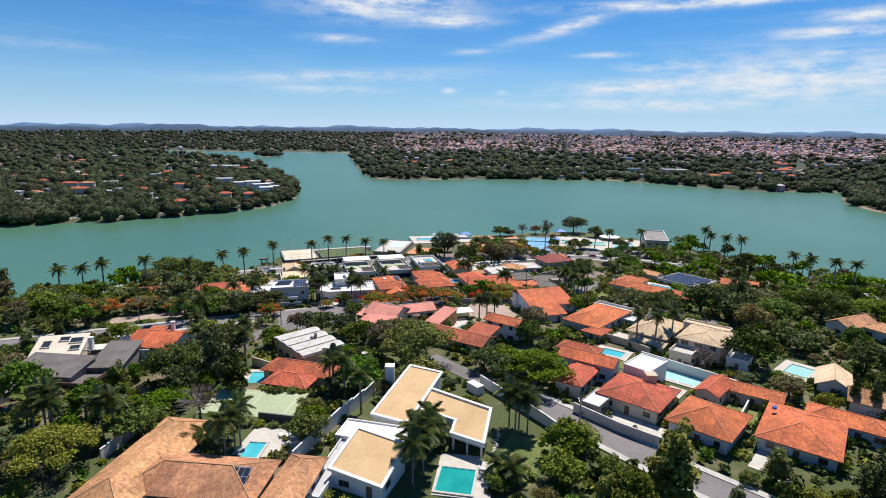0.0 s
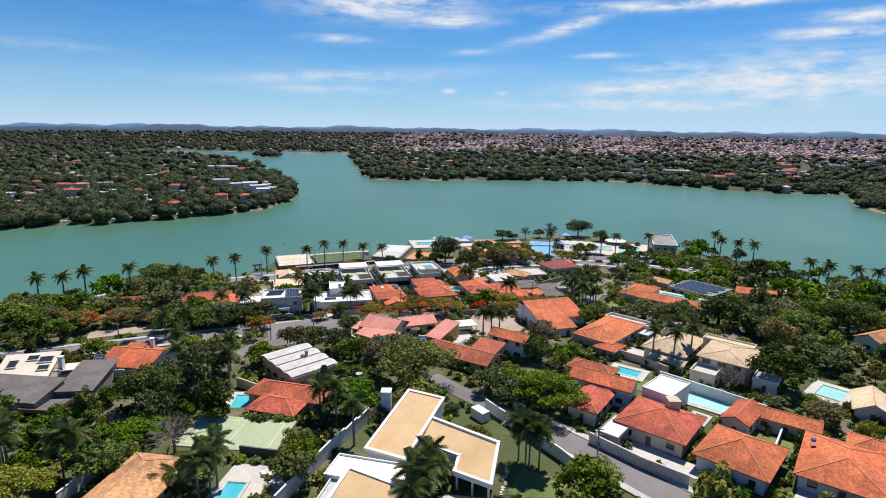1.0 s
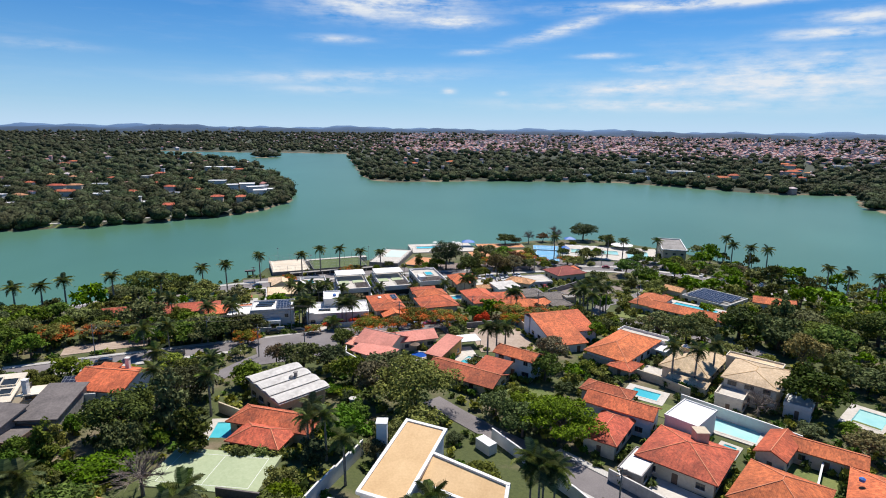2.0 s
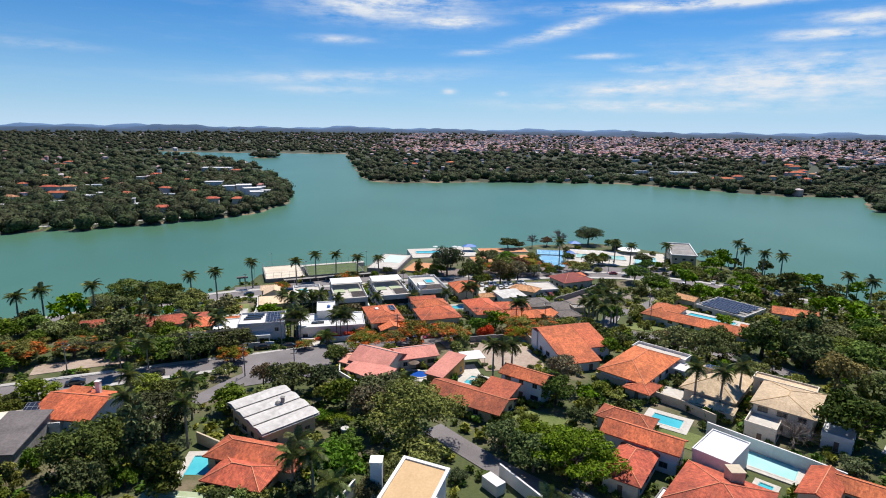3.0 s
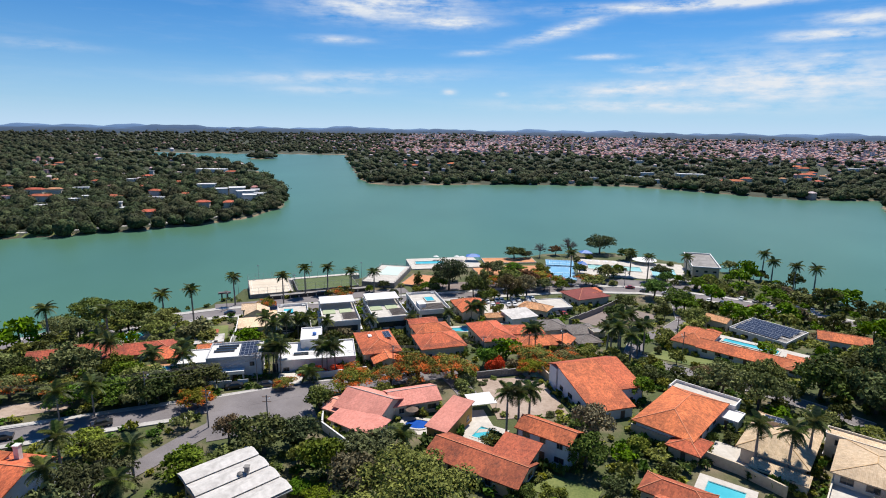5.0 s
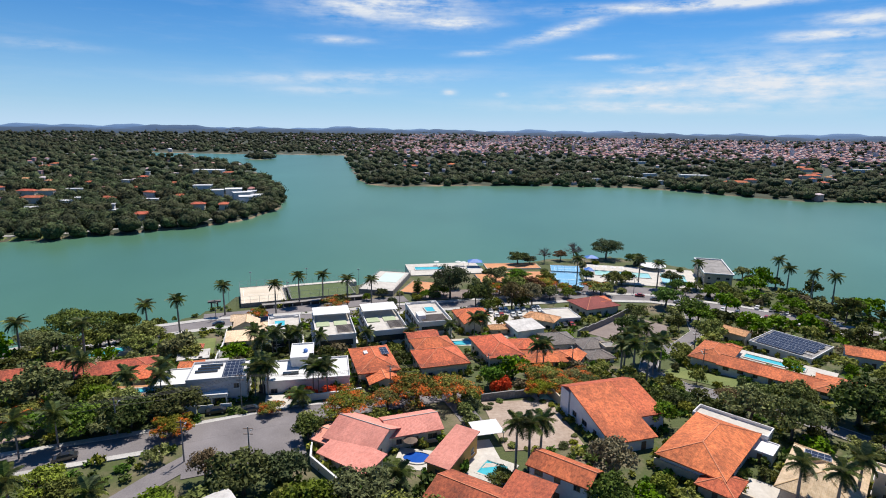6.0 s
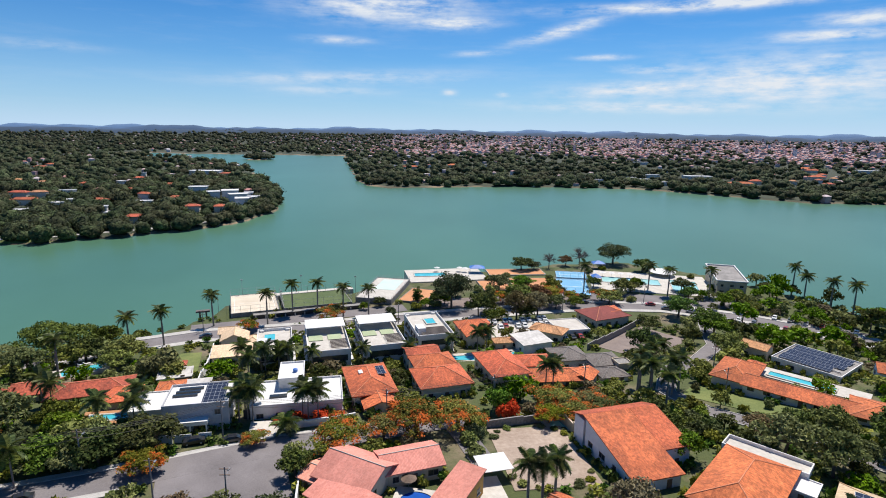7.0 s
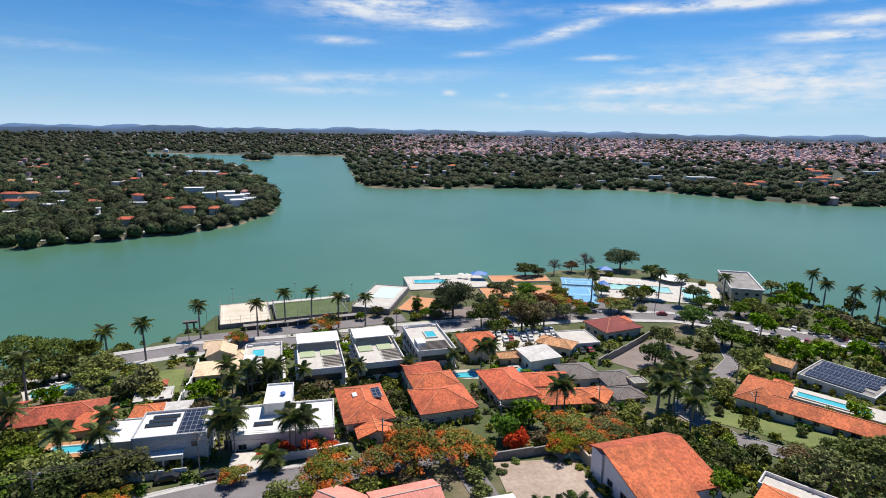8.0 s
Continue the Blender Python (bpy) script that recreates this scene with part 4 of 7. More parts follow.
for u, v, a, b in ((3.6, 1.6, 1.5, 1.1), (0.6, 2.6, 1.2, 0.9), (4.0, -1.8, 1.2, 0.9), (-3.2, 0.6, 1.0, 1.4)):
    m = pose(-101, 139, 23.93, 0, 0, 16) @ pose(0, 0, 0, 13.5, 0, 0) @ pose(u, v, 0)
    part("skylight", box(-a, a, -b, b, -0.3, 0.1), M["glass"], h, "dark sunken roof light", m)
    part("skylight_kerb", ring(bmesh.new(), 2 * a + 0.3, 2 * b + 0.3, 0.15, -0.3, 0.28), M["cream"], h, "", m)
chimney(h, -92.5, 139, 22, 26.2, 1.0)
solar_panels(h, -86.5, 144.8, 23.6, 10, 3.2, 2.4)

h = house("two-storey white and blue house with a bright orange roof", -78.5, 147.5, -6)
block(h, -78.5, 147.8, -8, 14.2, 13.4, 22.6, "gable_x", 2.3, "clay", "bluewall", 0.8)
block(h, -80.5, 150.2, -8, 5.0, 3.0, 24.2, "mono", 0.7, "clay", "white", 0.3, sides="")
chimney(h, -76.5, 151, 22, 26.4)
for u in (-3.5, 3.2):
    door(h, pose(-78.5 + u, 141.6, ground_at(-78, 142) + 0.2, 0, 0, -8), 1.4, 2.3, "bluepaint")

h = house("square house under a white ribbed sheet roof", -37, 147, 44)
block(h, -37.0, 146.9, 44, 13.0, 16.2, 22.2, "mono", 0.9, "fibre", "beige", 0.8)
for k in range(4):
    m = pose(-37, 146.9, 22.2, 0, 0, 44) @ pose(0, -6.0 + k * 4.0, 0.32 + (2.1 + k * 4.0) * 0.9 / 16.2, 0, 0, 0)
    rib, _ = roof_mesh("gable_x", 13.0, 3.9, 0.38, 0.1)
    part("roof_rib", rib, M["fibre"], h, "white folded roof sheet", m)
chimney(h, -35.5, 149, 22.8, 24.2, 0.7, "concrete")
tank(h, -36.4, 148.2, 23.0, "concrete", 0.5, 0.5)
garden_wall("cream rendered garden wall with a coping", [(-51, 141), (-44, 137), (-34, 133.5)], 2.4, "beige")

h = house("low house under old red tiles beside a pool", -33.5, 131, -15)
block(h, -35.5, 132.6, -15, 19, 8.0, 21.2, "hip", 1.9, "clay_red", "beige", 0.7)
block(h, -36.5, 126.5, -15, 12, 8.0, 21.0, "hip", 1.7, "clay_red", "beige", 0.7)
pool("bright turquoise pool in a paved terrace", -46.4, 131.2, 5, 4.6, 9.0, "pool", "paving", 1.2)
tower = thing("concrete_tower", pose(-20.4, 139.6, 17.5), "slim round concrete water tower", "water tower")
bm = bmesh.new()
tube(bm, (0, 0, 0), (0, 0, 4.8), 0.75, 0.75, 16)
part("shaft", bm, M["concrete"], tower)
bm = bmesh.new()
tube(bm, (0, 0, 4.8), (0, 0, 5.1), 0.85, 0.85, 16)
part("lid", bm, M["fibre"], tower)

h = house("long red-tiled house round a small pool court", 8, 159, -30)
block(h, 5.6, 157.6, -32, 20.0, 9.6, 20.8, "gable_x", 1.7, "clay_red", "beige", 0.7)
block(h, 12.0, 158.0, -32, 8.0, 9.0, 21.6, "mono", 1.3, "clay_red", "beige", 0.6)
block(h, 19.5, 163.5, -36, 12.0, 6.6, 23.6, "gable_x", 1.4, "clay", "bluewall", 0.6)
pool("small blue pool in a tiled court", 7.6, 170.8, -30, 4.4, 4.6, "pool", "paving", 1.2)

h = house("tall white house under one great orange gabled roof", 36, 191, 15)
block(h, 34.5, 186.5, 17, 11.0, 18.0, 20.5, "mono", 4.0, "clay", "bluewall", 0.5)
block(h, 42.0, 191.9, 17, 6.4, 12.0, 21.8, "mono", 2.7, "clay", "bluewall", 0.3)
block(h, 34.4, 198.1, 17, 17.4, 4.4, 24.5, "mono", -1.6, "clay", "bluewall", 0.4, sides="")
pool("green pool glimpsed beside a garden wall", 23.5, 204.5, 20, 3.0, 6.5, "pool_pale", "paving", 0.6)
garden_wall("plain brown rendered garden wall", [(25, 206), (29.5, 189), (34.0, 176.5)], 2.2, "beige")
garden_wall("low weathered wall round an empty lot", [(7.5, 202), (16, 204.5), (24, 207)], 1.8, "concrete")
patch("empty_lot", "bare trampled earth of an empty lot", 17.5, 190.5, 8, 17, 24, "earth", "empty lot", blocked=True)
patch("empty_lot", "pale concrete apron beside an empty lot", 5.5, 176.5, 12, 7, 10, "paving", "yard")

h = house("hipped red-tiled house with a lower porch roof", 50.5, 174, -40)
block(h, 51.2, 175.8, -43, 13.0, 22.5, 21.4, "hip", 2.4, "clay", "bluewall", 0.8)
block(h, 60.6, 185.6, -43, 15.0, 4.6, 20.4, "flat", 0.7, "paving", "white", 0.1)
block(h, 48.2, 164.6, -43, 7.0, 7.6, 20.4, "hip", 1.2, "clay", "beige", 0.6)
block(h, 62.6, 176.8, -43, 4.6, 5.4, 20.0, "flat", 0.2, "white", "white", 0.1)
garden_wall("long beige garden wall between two plots", [(39, 172.5), (55, 158), (60, 151)], 2.2, "beige")

h = house("wide house under tan concrete tiles with a paved forecourt", 64, 162, -37)
block(h, 67.0, 165.2, -41, 12.6, 18.5, 21.4, "hip", 2.6, "tile_tan", "cream", 0.9, cap="screed")
block(h, 61.2, 155.6, -41, 10, 3.5, 20.0, "mono", 0.6, "tile_tan", "cream", 0.3)
part("roof_box", box(-2.3, 2.3, -1.3, 1.3, -1.2, 0.3), M["tile_tan"], h, "", pose(66.8, 167.4, 24.0, 0, 0, -36))
solar_panels(h, 66.8, 167.4, 24.36, -36, 4.2, 2.2, 0)
slab("patio", "pale paved forecourt in front of a tan-roofed house", 57.0, 163.5, -38, 9, 9, "paving", None, 1.0)

h = house("cream two-storey house with terraces and a tan roof", 74, 150, -34)
block(h, 76.3, 152.4, -40, 12.5, 15.5, 23.8, "hip", 1.2, "tile_tan", "cream", 0.7, cap="screed")
block(h, 68.2, 147.0, -40, 6, 9, 21.2, "flat", 0.8, "paving", "cream", 0.1)
block(h, 82.0, 143.6, -40, 5.5, 8, 20.8, "flat", 0.7, "white", "white", 0.1)
block(h, 80.2, 160.2, -40, 13, 3.6, 23.6, "flat", 0.4, "tile_tan", "cream", 0.1)
tank(h, 86.0, 149.5, 18.0, "bluepaint", 1.6, 3.4)

h = house("red-tiled house with a white rooftop box and tiled pool terrace", 47, 122, -38)
block(h, 46.5, 121.5, -40, 15, 14.5, 21.4, "hip", 2.3, "clay_red", "cream", 0.8)
block(h, 52.4, 133.8, -46, 7.0, 10.0, 22.9, "flat", 0.25, "paint", "white", 0.1)
block(h, 36.5, 119.0, -40, 4.5, 9.0, 20.8, "flat", 0.2, "white", "concrete", 0.1)
chimney(h, 50.2, 124.5, 21.5, 24.4, 2.4, "beige")
pool("pale blue tiled pool behind a concrete wall", 62.5, 136.0, -40, 11.0, 5.6, "pool_pale", "paving", 1.0)
garden_wall("grey-white concrete garden wall by a pool", [(56, 147), (69.5, 133.5), (73.5, 129)], 2.8, "white")
h = house("small terracotta wing beside a pool", 66, 124, 45)
block(h, 65.8, 124.5, -45, 6.0, 11.5, 21.4, "gable_y", 1.3, "clay", "cream", 0.5)
pool("tiny turquoise plunge pool", 57.6, 127.5, -42, 2.4, 4.6, "pool", "paving", 0.5)
garden_wall("concrete street wall with a flat coping", [(30.5, 117.5), (38.5, 108.5), (45, 103)], 2.4, "fibre")
patch("yard", "pale concrete yard behind a street wall", 44.0, 111.6, -43, 15, 4.6, "paving", "yard")
patch("yard", "pale concrete drive beside a bungalow", 65.8, 101.6, 48, 15, 3.0, "paving", "yard")

h = house("square bungalow under an orange pyramid roof", 57.6, 109.8, -44)
block(h, 57.6, 109.6, -43, 13.5, 15.0, 21.4, "hip", 2.9, "clay", "bluewall", 0.9)

h = house("long L-shaped bungalow under orange tiles", 78, 108, -38)
block(h, 74.6, 123.0, -36, 13.0, 6.4, 21.0, "gable_x", 1.3, "clay", "cream", 0.5)
block(h, 75.5, 106.0, -38, 15.0, 19.0, 21.0, "hip", 2.4, "clay", "bluewall", 0.8)
block(h, 88.0, 110.0, -38, 16.0, 8.0, 21.0, "hip", 1.7, "clay", "bluewall", 0.6)
tank(h, 72.6, 111.5, 22.6, "bluepaint", 0.5, 0.5)
patch("lawn", "small mown lawn behind a bungalow", 68.0, 117.5, -42, 8.5, 9, "lawn", "lawn")
garden_wall("white garden wall with a tiled coping", [(65.0, 111.5), (72.5, 121.0)], 2.0, "white")
pool("pale turquoise garden pool with a white surround", 96.5, 140.8, 42, 8.2, 5.6, "pool_pale", "paving", 1.6)
patch("lawn", "mown lawn round a garden pool", 92.0, 134.0, 40, 10, 12, "lawn", "lawn", blocked=False)

h = house("pale house with beige gabled roofs and dark cypresses", 99, 124, -30)
block(h, 99.0, 131.0, -34, 8.0, 12.0, 20.6, "gable_y", 2.2, "tile_tan", "white", 0.7)
block(h, 103.0, 119.0, -34, 15.0, 9.0, 20.6, "gable_x", 2.0, "clay_old", "white", 0.7)
h = house("brown-tiled house among tall dark trees", 131, 171, 20)
block(h, 131.5, 171.0, 24, 15.0, 8.5, 21.6, "gable_x", 2.0, "clay_old", "white", 0.7)
block(h, 138.0, 166.0, 24, 8.0, 9.0, 21.4, "hip", 1.8, "clay_old", "white", 0.6)
h = house("single red roof at a lane's corner", 97, 100, -38)
block(h, 92.5, 94.0, -38, 9.0, 11.0, 21.2, "hip", 1.9, "clay_red", "cream", 0.6)

h = house("orange-tiled house of three stepped wings with a pool", 38, 136, -34)
block(h, 39.0, 138.0, -35, 15.5, 7.0, 22.6, "gable_x", 1.6, "clay", "bluewall", 0.6)
block(h, 34.2, 130.5, -35, 7.5, 13.0, 21.4, "hip", 1.6, "clay_red", "cream", 0.6)
block(h, 38.8, 147.5, -35, 12.0, 6.5, 21.4, "hip", 1.4, "clay_red", "cream", 0.6)
pool("small turquoise pool with a white surround", 49.5, 152.0, -35, 6.4, 4.2, "pool", "paving", 1.3)
patch("lawn", "mown lawn below a small pool", 50.0, 145.0, -38, 9, 7, "lawn", "lawn")

# ---- the street and the houses along it ----
h = house("salmon-tiled house of several wings round a blue pool", -12, 177, 10)
block(h, -18.0, 178.8, -28, 12.5, 11.5, 21.0, "gable_x", 2.4, "clay_pink", "cream", 0.7, cap="paving")
block(h, -19.5, 171.4, -34, 13.0, 6.0, 20.2, "mono", 1.3, "clay_pink", "cream", 0.6)
block(h, -25.5, 179.5, -28, 4.0, 7.0, 20.2, "gable_x", 1.0, "clay_pink", "cream", 0.4, cap="paving")
block(h, -8.8, 183.0, 20, 12.0, 8.8, 20.8, "gable_x", 1.6, "clay_pink", "cream", 0.6, cap="paving")
block(h, 0.0, 172.6, -30, 5.4, 12.5, 21.2, "mono", 1.6, "clay_pink", "yellow", 0.4)
z = slab("patio", "pale paved court round a deep blue pool", -6.5, 174.0, -10, 9.5, 7.0, "paving", None, 1.0, blocked=False)
pool("kidney-shaped deep blue pool in a paved court", -7.0, 174.5, -10, 5.4, 3.8, "pool_deep", None, 1.0, z + 0.2, True)

h = house("grey and white modern house with a solar roof", -60, 203, 13)
block(h, -57.2, 203.5, 13, 13.5, 10.5, 22.4, "flat", 0.5, "white", "grey", 0.1)
block(h, -67.8, 204.2, 12, 8.6, 9.4, 20.2, "flat", 0.3, "white", "white", 0.1)
solar_panels(h, -53.9, 204.3, 22.95, 13, 4.6, 8.6, 3)
for u in (-3.4, 0.2):
    window(h, pose(-59.3, 198.2, 20.0, 0, 0, 13) @ pose(u + 1.6, -0.35, 0), 3.0, 1.7)
# flat dark panel on the wall, painted shade of the open car port
part("carport", box(-4.4, 1.6, -0.12, 0.1, 0.0, 2.5), M["dark"], h, "dark panel for the shade in the car port under the balcony", pose(-56.2, 198.75, 16.4, 0, 0, 13))
for u, wide in ((-2.2, 3.4), (2.2, 2.6)):
    part("gate", box(-wide / 2, wide / 2, -0.08, 0.08, 0.0, 1.9), M["white"], h, "white metal street gate", pose(-54.5, 193.6, 16.95, 0, 0, 13) @ pose(u, 0, 0))
for k in range(3):
    m = pose(-60.0, 202.6 + k * 1.7, 22.75, 0, 0, 13)
    part("skylight", box(-2.6, 2.6, -0.4, 0.4, 0, 0.35), M["glass"], h, "", m)
part("balcony", box(-4.5, 3.0, -2.2, 0, -0.1, 0.8), M["white"], h, "", pose(-56.5, 198.6, 19.0, 0, 0, 13))
for u in (-4.2, -0.6, 2.7):
    part("post", box(-0.15, 0.15, -2.1, -1.8, -3.4, -0.1), M["white"], h, "", pose(-56.5, 198.6, 19.0, 0, 0, 13) @ pose(u, 0, 0))
garden_wall("white garden wall round a salmon-tiled house", [(-29.5, 183.5), (-27.5, 172.0), (-20.5, 164.5)], 1.8, "white")
patch("forecourt", "pale paved forecourt of a white house", -41.8, 200.0, 14, 6.5, 8.5, "paving", "forecourt", 0.2, True)
garden_wall("low white street wall behind flowering shrubs", [(-37.4, 199.8), (-28.6, 203.0), (-22.5, 205.5)], 1.5, "paint")
garden_wall("white street wall with a gate in it", [(-66.5, 191), (-58.6, 192.6)], 1.7, "white")
pool("narrow blue lap pool in a timber terrace", -76.6, 200.6, 10, 8.0, 2.6, "pool", "deckwood", 1.3, 18.4)

h = house("white modern house with a rooftop storey and garage", -42, 213, 12)
block(h, -37.6, 212.9, 12, 21.0, 13.0, 18.8, "flat", 0.45, "white", "white", 0.1)
block(h, -40.6, 219.0, 12, 6.0, 10.0, 21.4, "flat", 0.4, "white", "white", 0.1)
# dark panel that stands for the shade inside the open garage
part("garage_door", box(-2.8, 2.8, -0.1, 0.1, 0, 2.3), M["dark"], h, "", pose(-45.2, 204.9, ground_at(-45, 204) + 0.3, 0, 0, 12))
part("roof_light", box(-2.0, 2.0, -0.6, 0.6, 0, 0.5), M["glass"], h, "", pose(-41.5, 210.0, 19.0, 0, 0, 12))
tank(h, -39.6, 218.5, 21.6, "bluepaint", 0.6, 0.7)

h = house("beige house of stacked gables by the lake road", -72, 258, 16)
block(h, -71.5, 262.8, 16, 9.0, 8.0, 13.4, "gable_y", 2.0, "tile_tan", "cream", 0.5, cap="screed")
block(h, -75.5, 268.3, 16, 7.0, 6.0, 13.2, "gable_x", 1.5, "tile_tan", "cream", 0.5, cap="screed")
block(h, -65.5, 262.3, 16, 6.0, 8.0, 12.4, "hip", 1.4, "tile_tan", "cream", 0.5, cap="screed")
block(h, -67.5, 249.5, 16, 12.0, 8.0, 13.6, "mono", 1.0, "tile_tan", "cream", 0.5)
patch("lawn", "fresh green lawn behind a hedge", -80.5, 243.5, 20, 9.5, 29, "lawn", "lawn", blocked=True)
garden_wall("white boundary wall beside a lawn", [(-78.0, 261.0), (-72.5, 244), (-68.0, 226.5)], 2.0, "white")

# the row of white town houses with roof terraces
for k, (x, y, rot, w, d, top) in enumerate(((-55, 252, 16, 10.5, 19.5, 16.0), (-39.3, 254.5, 16, 12.5, 25.0, 16.4), (-23.3, 260.7, 17, 12.5, 25.0, 16.0), (-7.8, 271.5, 16, 12.0, 23.0, 15.0))):
    h = house("white town house with a roof terrace", x, y, rot, "town house", "row of white town houses")
    block(h, x, y, rot, w, d, top, "flat", 0.9, "paving", "white", 0.1)
    m = pose(x, y, top, 0, 0, rot)
    if k in (1, 2):
        part("canopy", box(-w / 2, w / 2, 3.0, d / 2 - 1.0, 2.6, 2.8), M["white"], h, "flat white roof canopy", m)
        for u in (-w / 2 + 0.3, w / 2 - 0.3):
            for v in (3.3, d / 2 - 1.4):
                part("post", box(u - 0.12, u + 0.12, v - 0.12, v + 0.12, 0.2, 2.6), M["steel"], h, "", m)
        for u in (-3.2, 2.6):
            part("roof_garden", box(u - 2.3, u + 2.0, -2.2, 2.6, 0.24, 0.5), M["tennis"], h, "pale green roof deck", m)
        for q in range(7):
            part("pergola_slat", box(0.6, 5.6, -10.5 + q * 1.05, -10.2 + q * 1.05, 0.9, 1.15), M["frame"], h, "", m)
    else:
        u = -1.5 if k == 0 else 1.5
        part("roof_pool", box(u - 1.6, u + 1.6, 0.5, 5.5, 0.24, 0.6), M["pool"], h, "turquoise rooftop pool", m)
        part("pool_rim", ring(bmesh.new(), 3.9, 5.7, 0.35, 0.24, 0.66), M["paving"], h, "", m @ pose(u, 3.0, 0))
        part("stair_head", box(-w / 2 + 0.5, -w / 2 + 3.2, -d / 2 + 3, -d / 2 + 7.5, 0.2, 2.4), M["white"], h, "", m)
        if k == 3:
            for q in range(8):
                part("pergola_slat", box(-4.5, 4.5, -11.0 + q * 0.9, -10.7 + q * 0.9, 0.95, 1.2), M["frame"], h, "", m)
    for side in (-1, 1):
        for fl in range(2):
            for q in range(int(d / 4)):
                v = -d / 2 + 2.2 + 4.0 * q
                e = side * (w / 2)
                # no recess is cut: its shade is a dark sheet on the wall
                part("gallery_opening", box(min(e, e + side * 0.04), max(e, e + side * 0.04), v - 1.4, v + 1.4, -5.4 + 2.9 * fl, -3.4 + 2.9 * fl), M["dark"], h, "flat dark panel for the shade of a gallery recess", m)
                part("gallery_ledge", box(min(e, e + side * 0.75), max(e, e + side * 0.75), v - 1.6, v + 1.6, -5.75 + 2.9 * fl, -5.45 + 2.9 * fl), M["white"], h, "", m)
    for u in (-w / 2 + 1.2, w / 2 - 1.2):
        part("planter", box(u - 0.7, u + 0.7, d / 2 - 0.9, d / 2 - 0.35, 0.24, 0.8), M["white"], h, "", m)
    part("front_window", box(-w / 2 + 1.0, w / 2 - 1.0, -d / 2 - 0.05, -d / 2, -2.6, -0.7), M["glass"], h, "wide dark glazed front", m)
    for q in range(5):
        part("wall_lamp", box(-w / 2 - 0.3, -w / 2 - 0.02, -8 + q * 4 - 0.3, -8 + q * 4 + 0.3, -1.3, -0.7), M["white"], h, "", m)

h = house("small house with orange tiled roofs beside the town houses", 8, 278, 14)
block(h, 8.5, 281.0, 14, 13.0, 8.5, 12.4, "hip", 1.8, "clay", "cream", 0.6)
block(h, 8.0, 274.0, 14, 7.5, 10.0, 12.2, "gable_y", 1.6, "clay", "cream", 0.6)
h = house("orange-tiled street house with roof lights", -21, 218, 18)
block(h, -21.5, 221.0, 18, 11.5, 18.0, 18.8, "hip", 2.0, "clay", "cream", 0.8)
block(h, -17.8, 211.5, 18, 8.5, 7.5, 17.8, "gable_y", 1.4, "clay", "cream", 0.6)
solar_panels(h, -18.8, 223.5, 20.2, 18, 2.0, 5.0, 0)
part("roof_light", box(-0.8, 0.8, -1.0, 1.0, 0, 0.4), M["white"], h, "", pose(-23.5, 222, 20.0, 0, 0, 18))
h = house("long orange-tiled street house of three roofs", -5, 234, 17)
block(h, -3.0, 226.0, 17, 14.5, 13.0, 17.6, "hip", 2.6, "clay", "cream", 0.8)
block(h, -5.5, 236.0, 17, 12.5, 9.0, 17.8, "hip", 1.8, "clay", "cream", 0.7)
block(h, -9.0, 246.0, 17, 10.5, 9.0, 16.2, "gable_x", 1.3, "clay", "cream", 0.6)
pool("turquoise pool with a white paved surround", 3.6, 256.0, 12, 8.0, 4.2, "pool", "paving", 1.4)
h = house("orange-tiled house with arched windows", 14, 240, 17)
block(h, 14.2, 238.5, 17, 11.5, 18.0, 16.2, "hip", 2.3, "clay", "cream", 0.8)
pool("rounded turquoise garden pool", 23.2, 262.0, 8, 7.0, 4.6, "pool", "paving", 1.2, None, True)
h = house("low orange-tiled house of joined wings", 27, 238, 8)
block(h, 25.8, 243.0, 6, 13.0, 9.0, 15.2, "hip", 1.5, "clay", "cream", 0.6)
block(h, 29.5, 233.5, 6, 16.0, 9.0, 15.0, "hip", 1.7, "clay", "cream", 0.6)
block(h, 37.5, 234.0, -30, 6.0, 8.0, 15.0, "gable_y", 1.2, "clay", "cream", 0.5)
h = house("flat pale grey sheet-roofed annexe", 27.6, 268, 25)
block(h, 27.6, 268.0, 22, 11.5, 10.0, 12.2, "mono", 0.6, "fibre", "white", 0.4)
h = house("small brown house under a hipped terracotta roof", 22, 272, 10)
block(h, 18.0, 268.5, 10, 7.0, 5.0, 11.2, "hip", 1.1, "clay_old", "beige", 0.5)
h = house("low terracotta-roofed house by the car yard", 36, 281, -32)
block(h, 36.0, 281.0, -30, 13.0, 8.0, 11.0, "hip", 1.6, "clay_old", "cream", 0.6)
h = house("open carport under a flat grey roof", 46, 289, 10, "carport")
block(h, 45.0, 289.5, 12, 12.0, 12.5, 9.4, "flat", 0.3, "paving", "white", 0.1)
h = house("wine-red tiled house with a low dormer", 62, 302, 24)
block(h, 61.5, 302.0, 24, 17.5, 14.0, 10.4, "hip", 2.8, "clay_wine", "cream", 0.8)
block(h, 65.5, 302.5, 24, 5.5, 5.0, 11.8, "mono", 0.7, "clay", "cream", 0.3, sides="")
h = house("white house with several grey tiled roofs", 44, 248, 12)
block(h, 36.4, 251.6, 12, 11.0, 11.0, 13.8, "hip", 2.0, "tile_grey", "white", 0.7, cap="concrete")
block(h, 46.4, 247.2, 12, 10.5, 9.5, 14.0, "hip", 1.8, "tile_grey", "white", 0.7, cap="concrete")
block(h, 46.2, 238.8, 12, 9.0, 7.5, 13.6, "hip", 1.5, "tile_grey", "white", 0.6, cap="concrete")
block(h, 50.8, 243.4, 12, 4.4, 4.4, 14.8, "flat", 0.3, "concrete", "beige", 0.1)

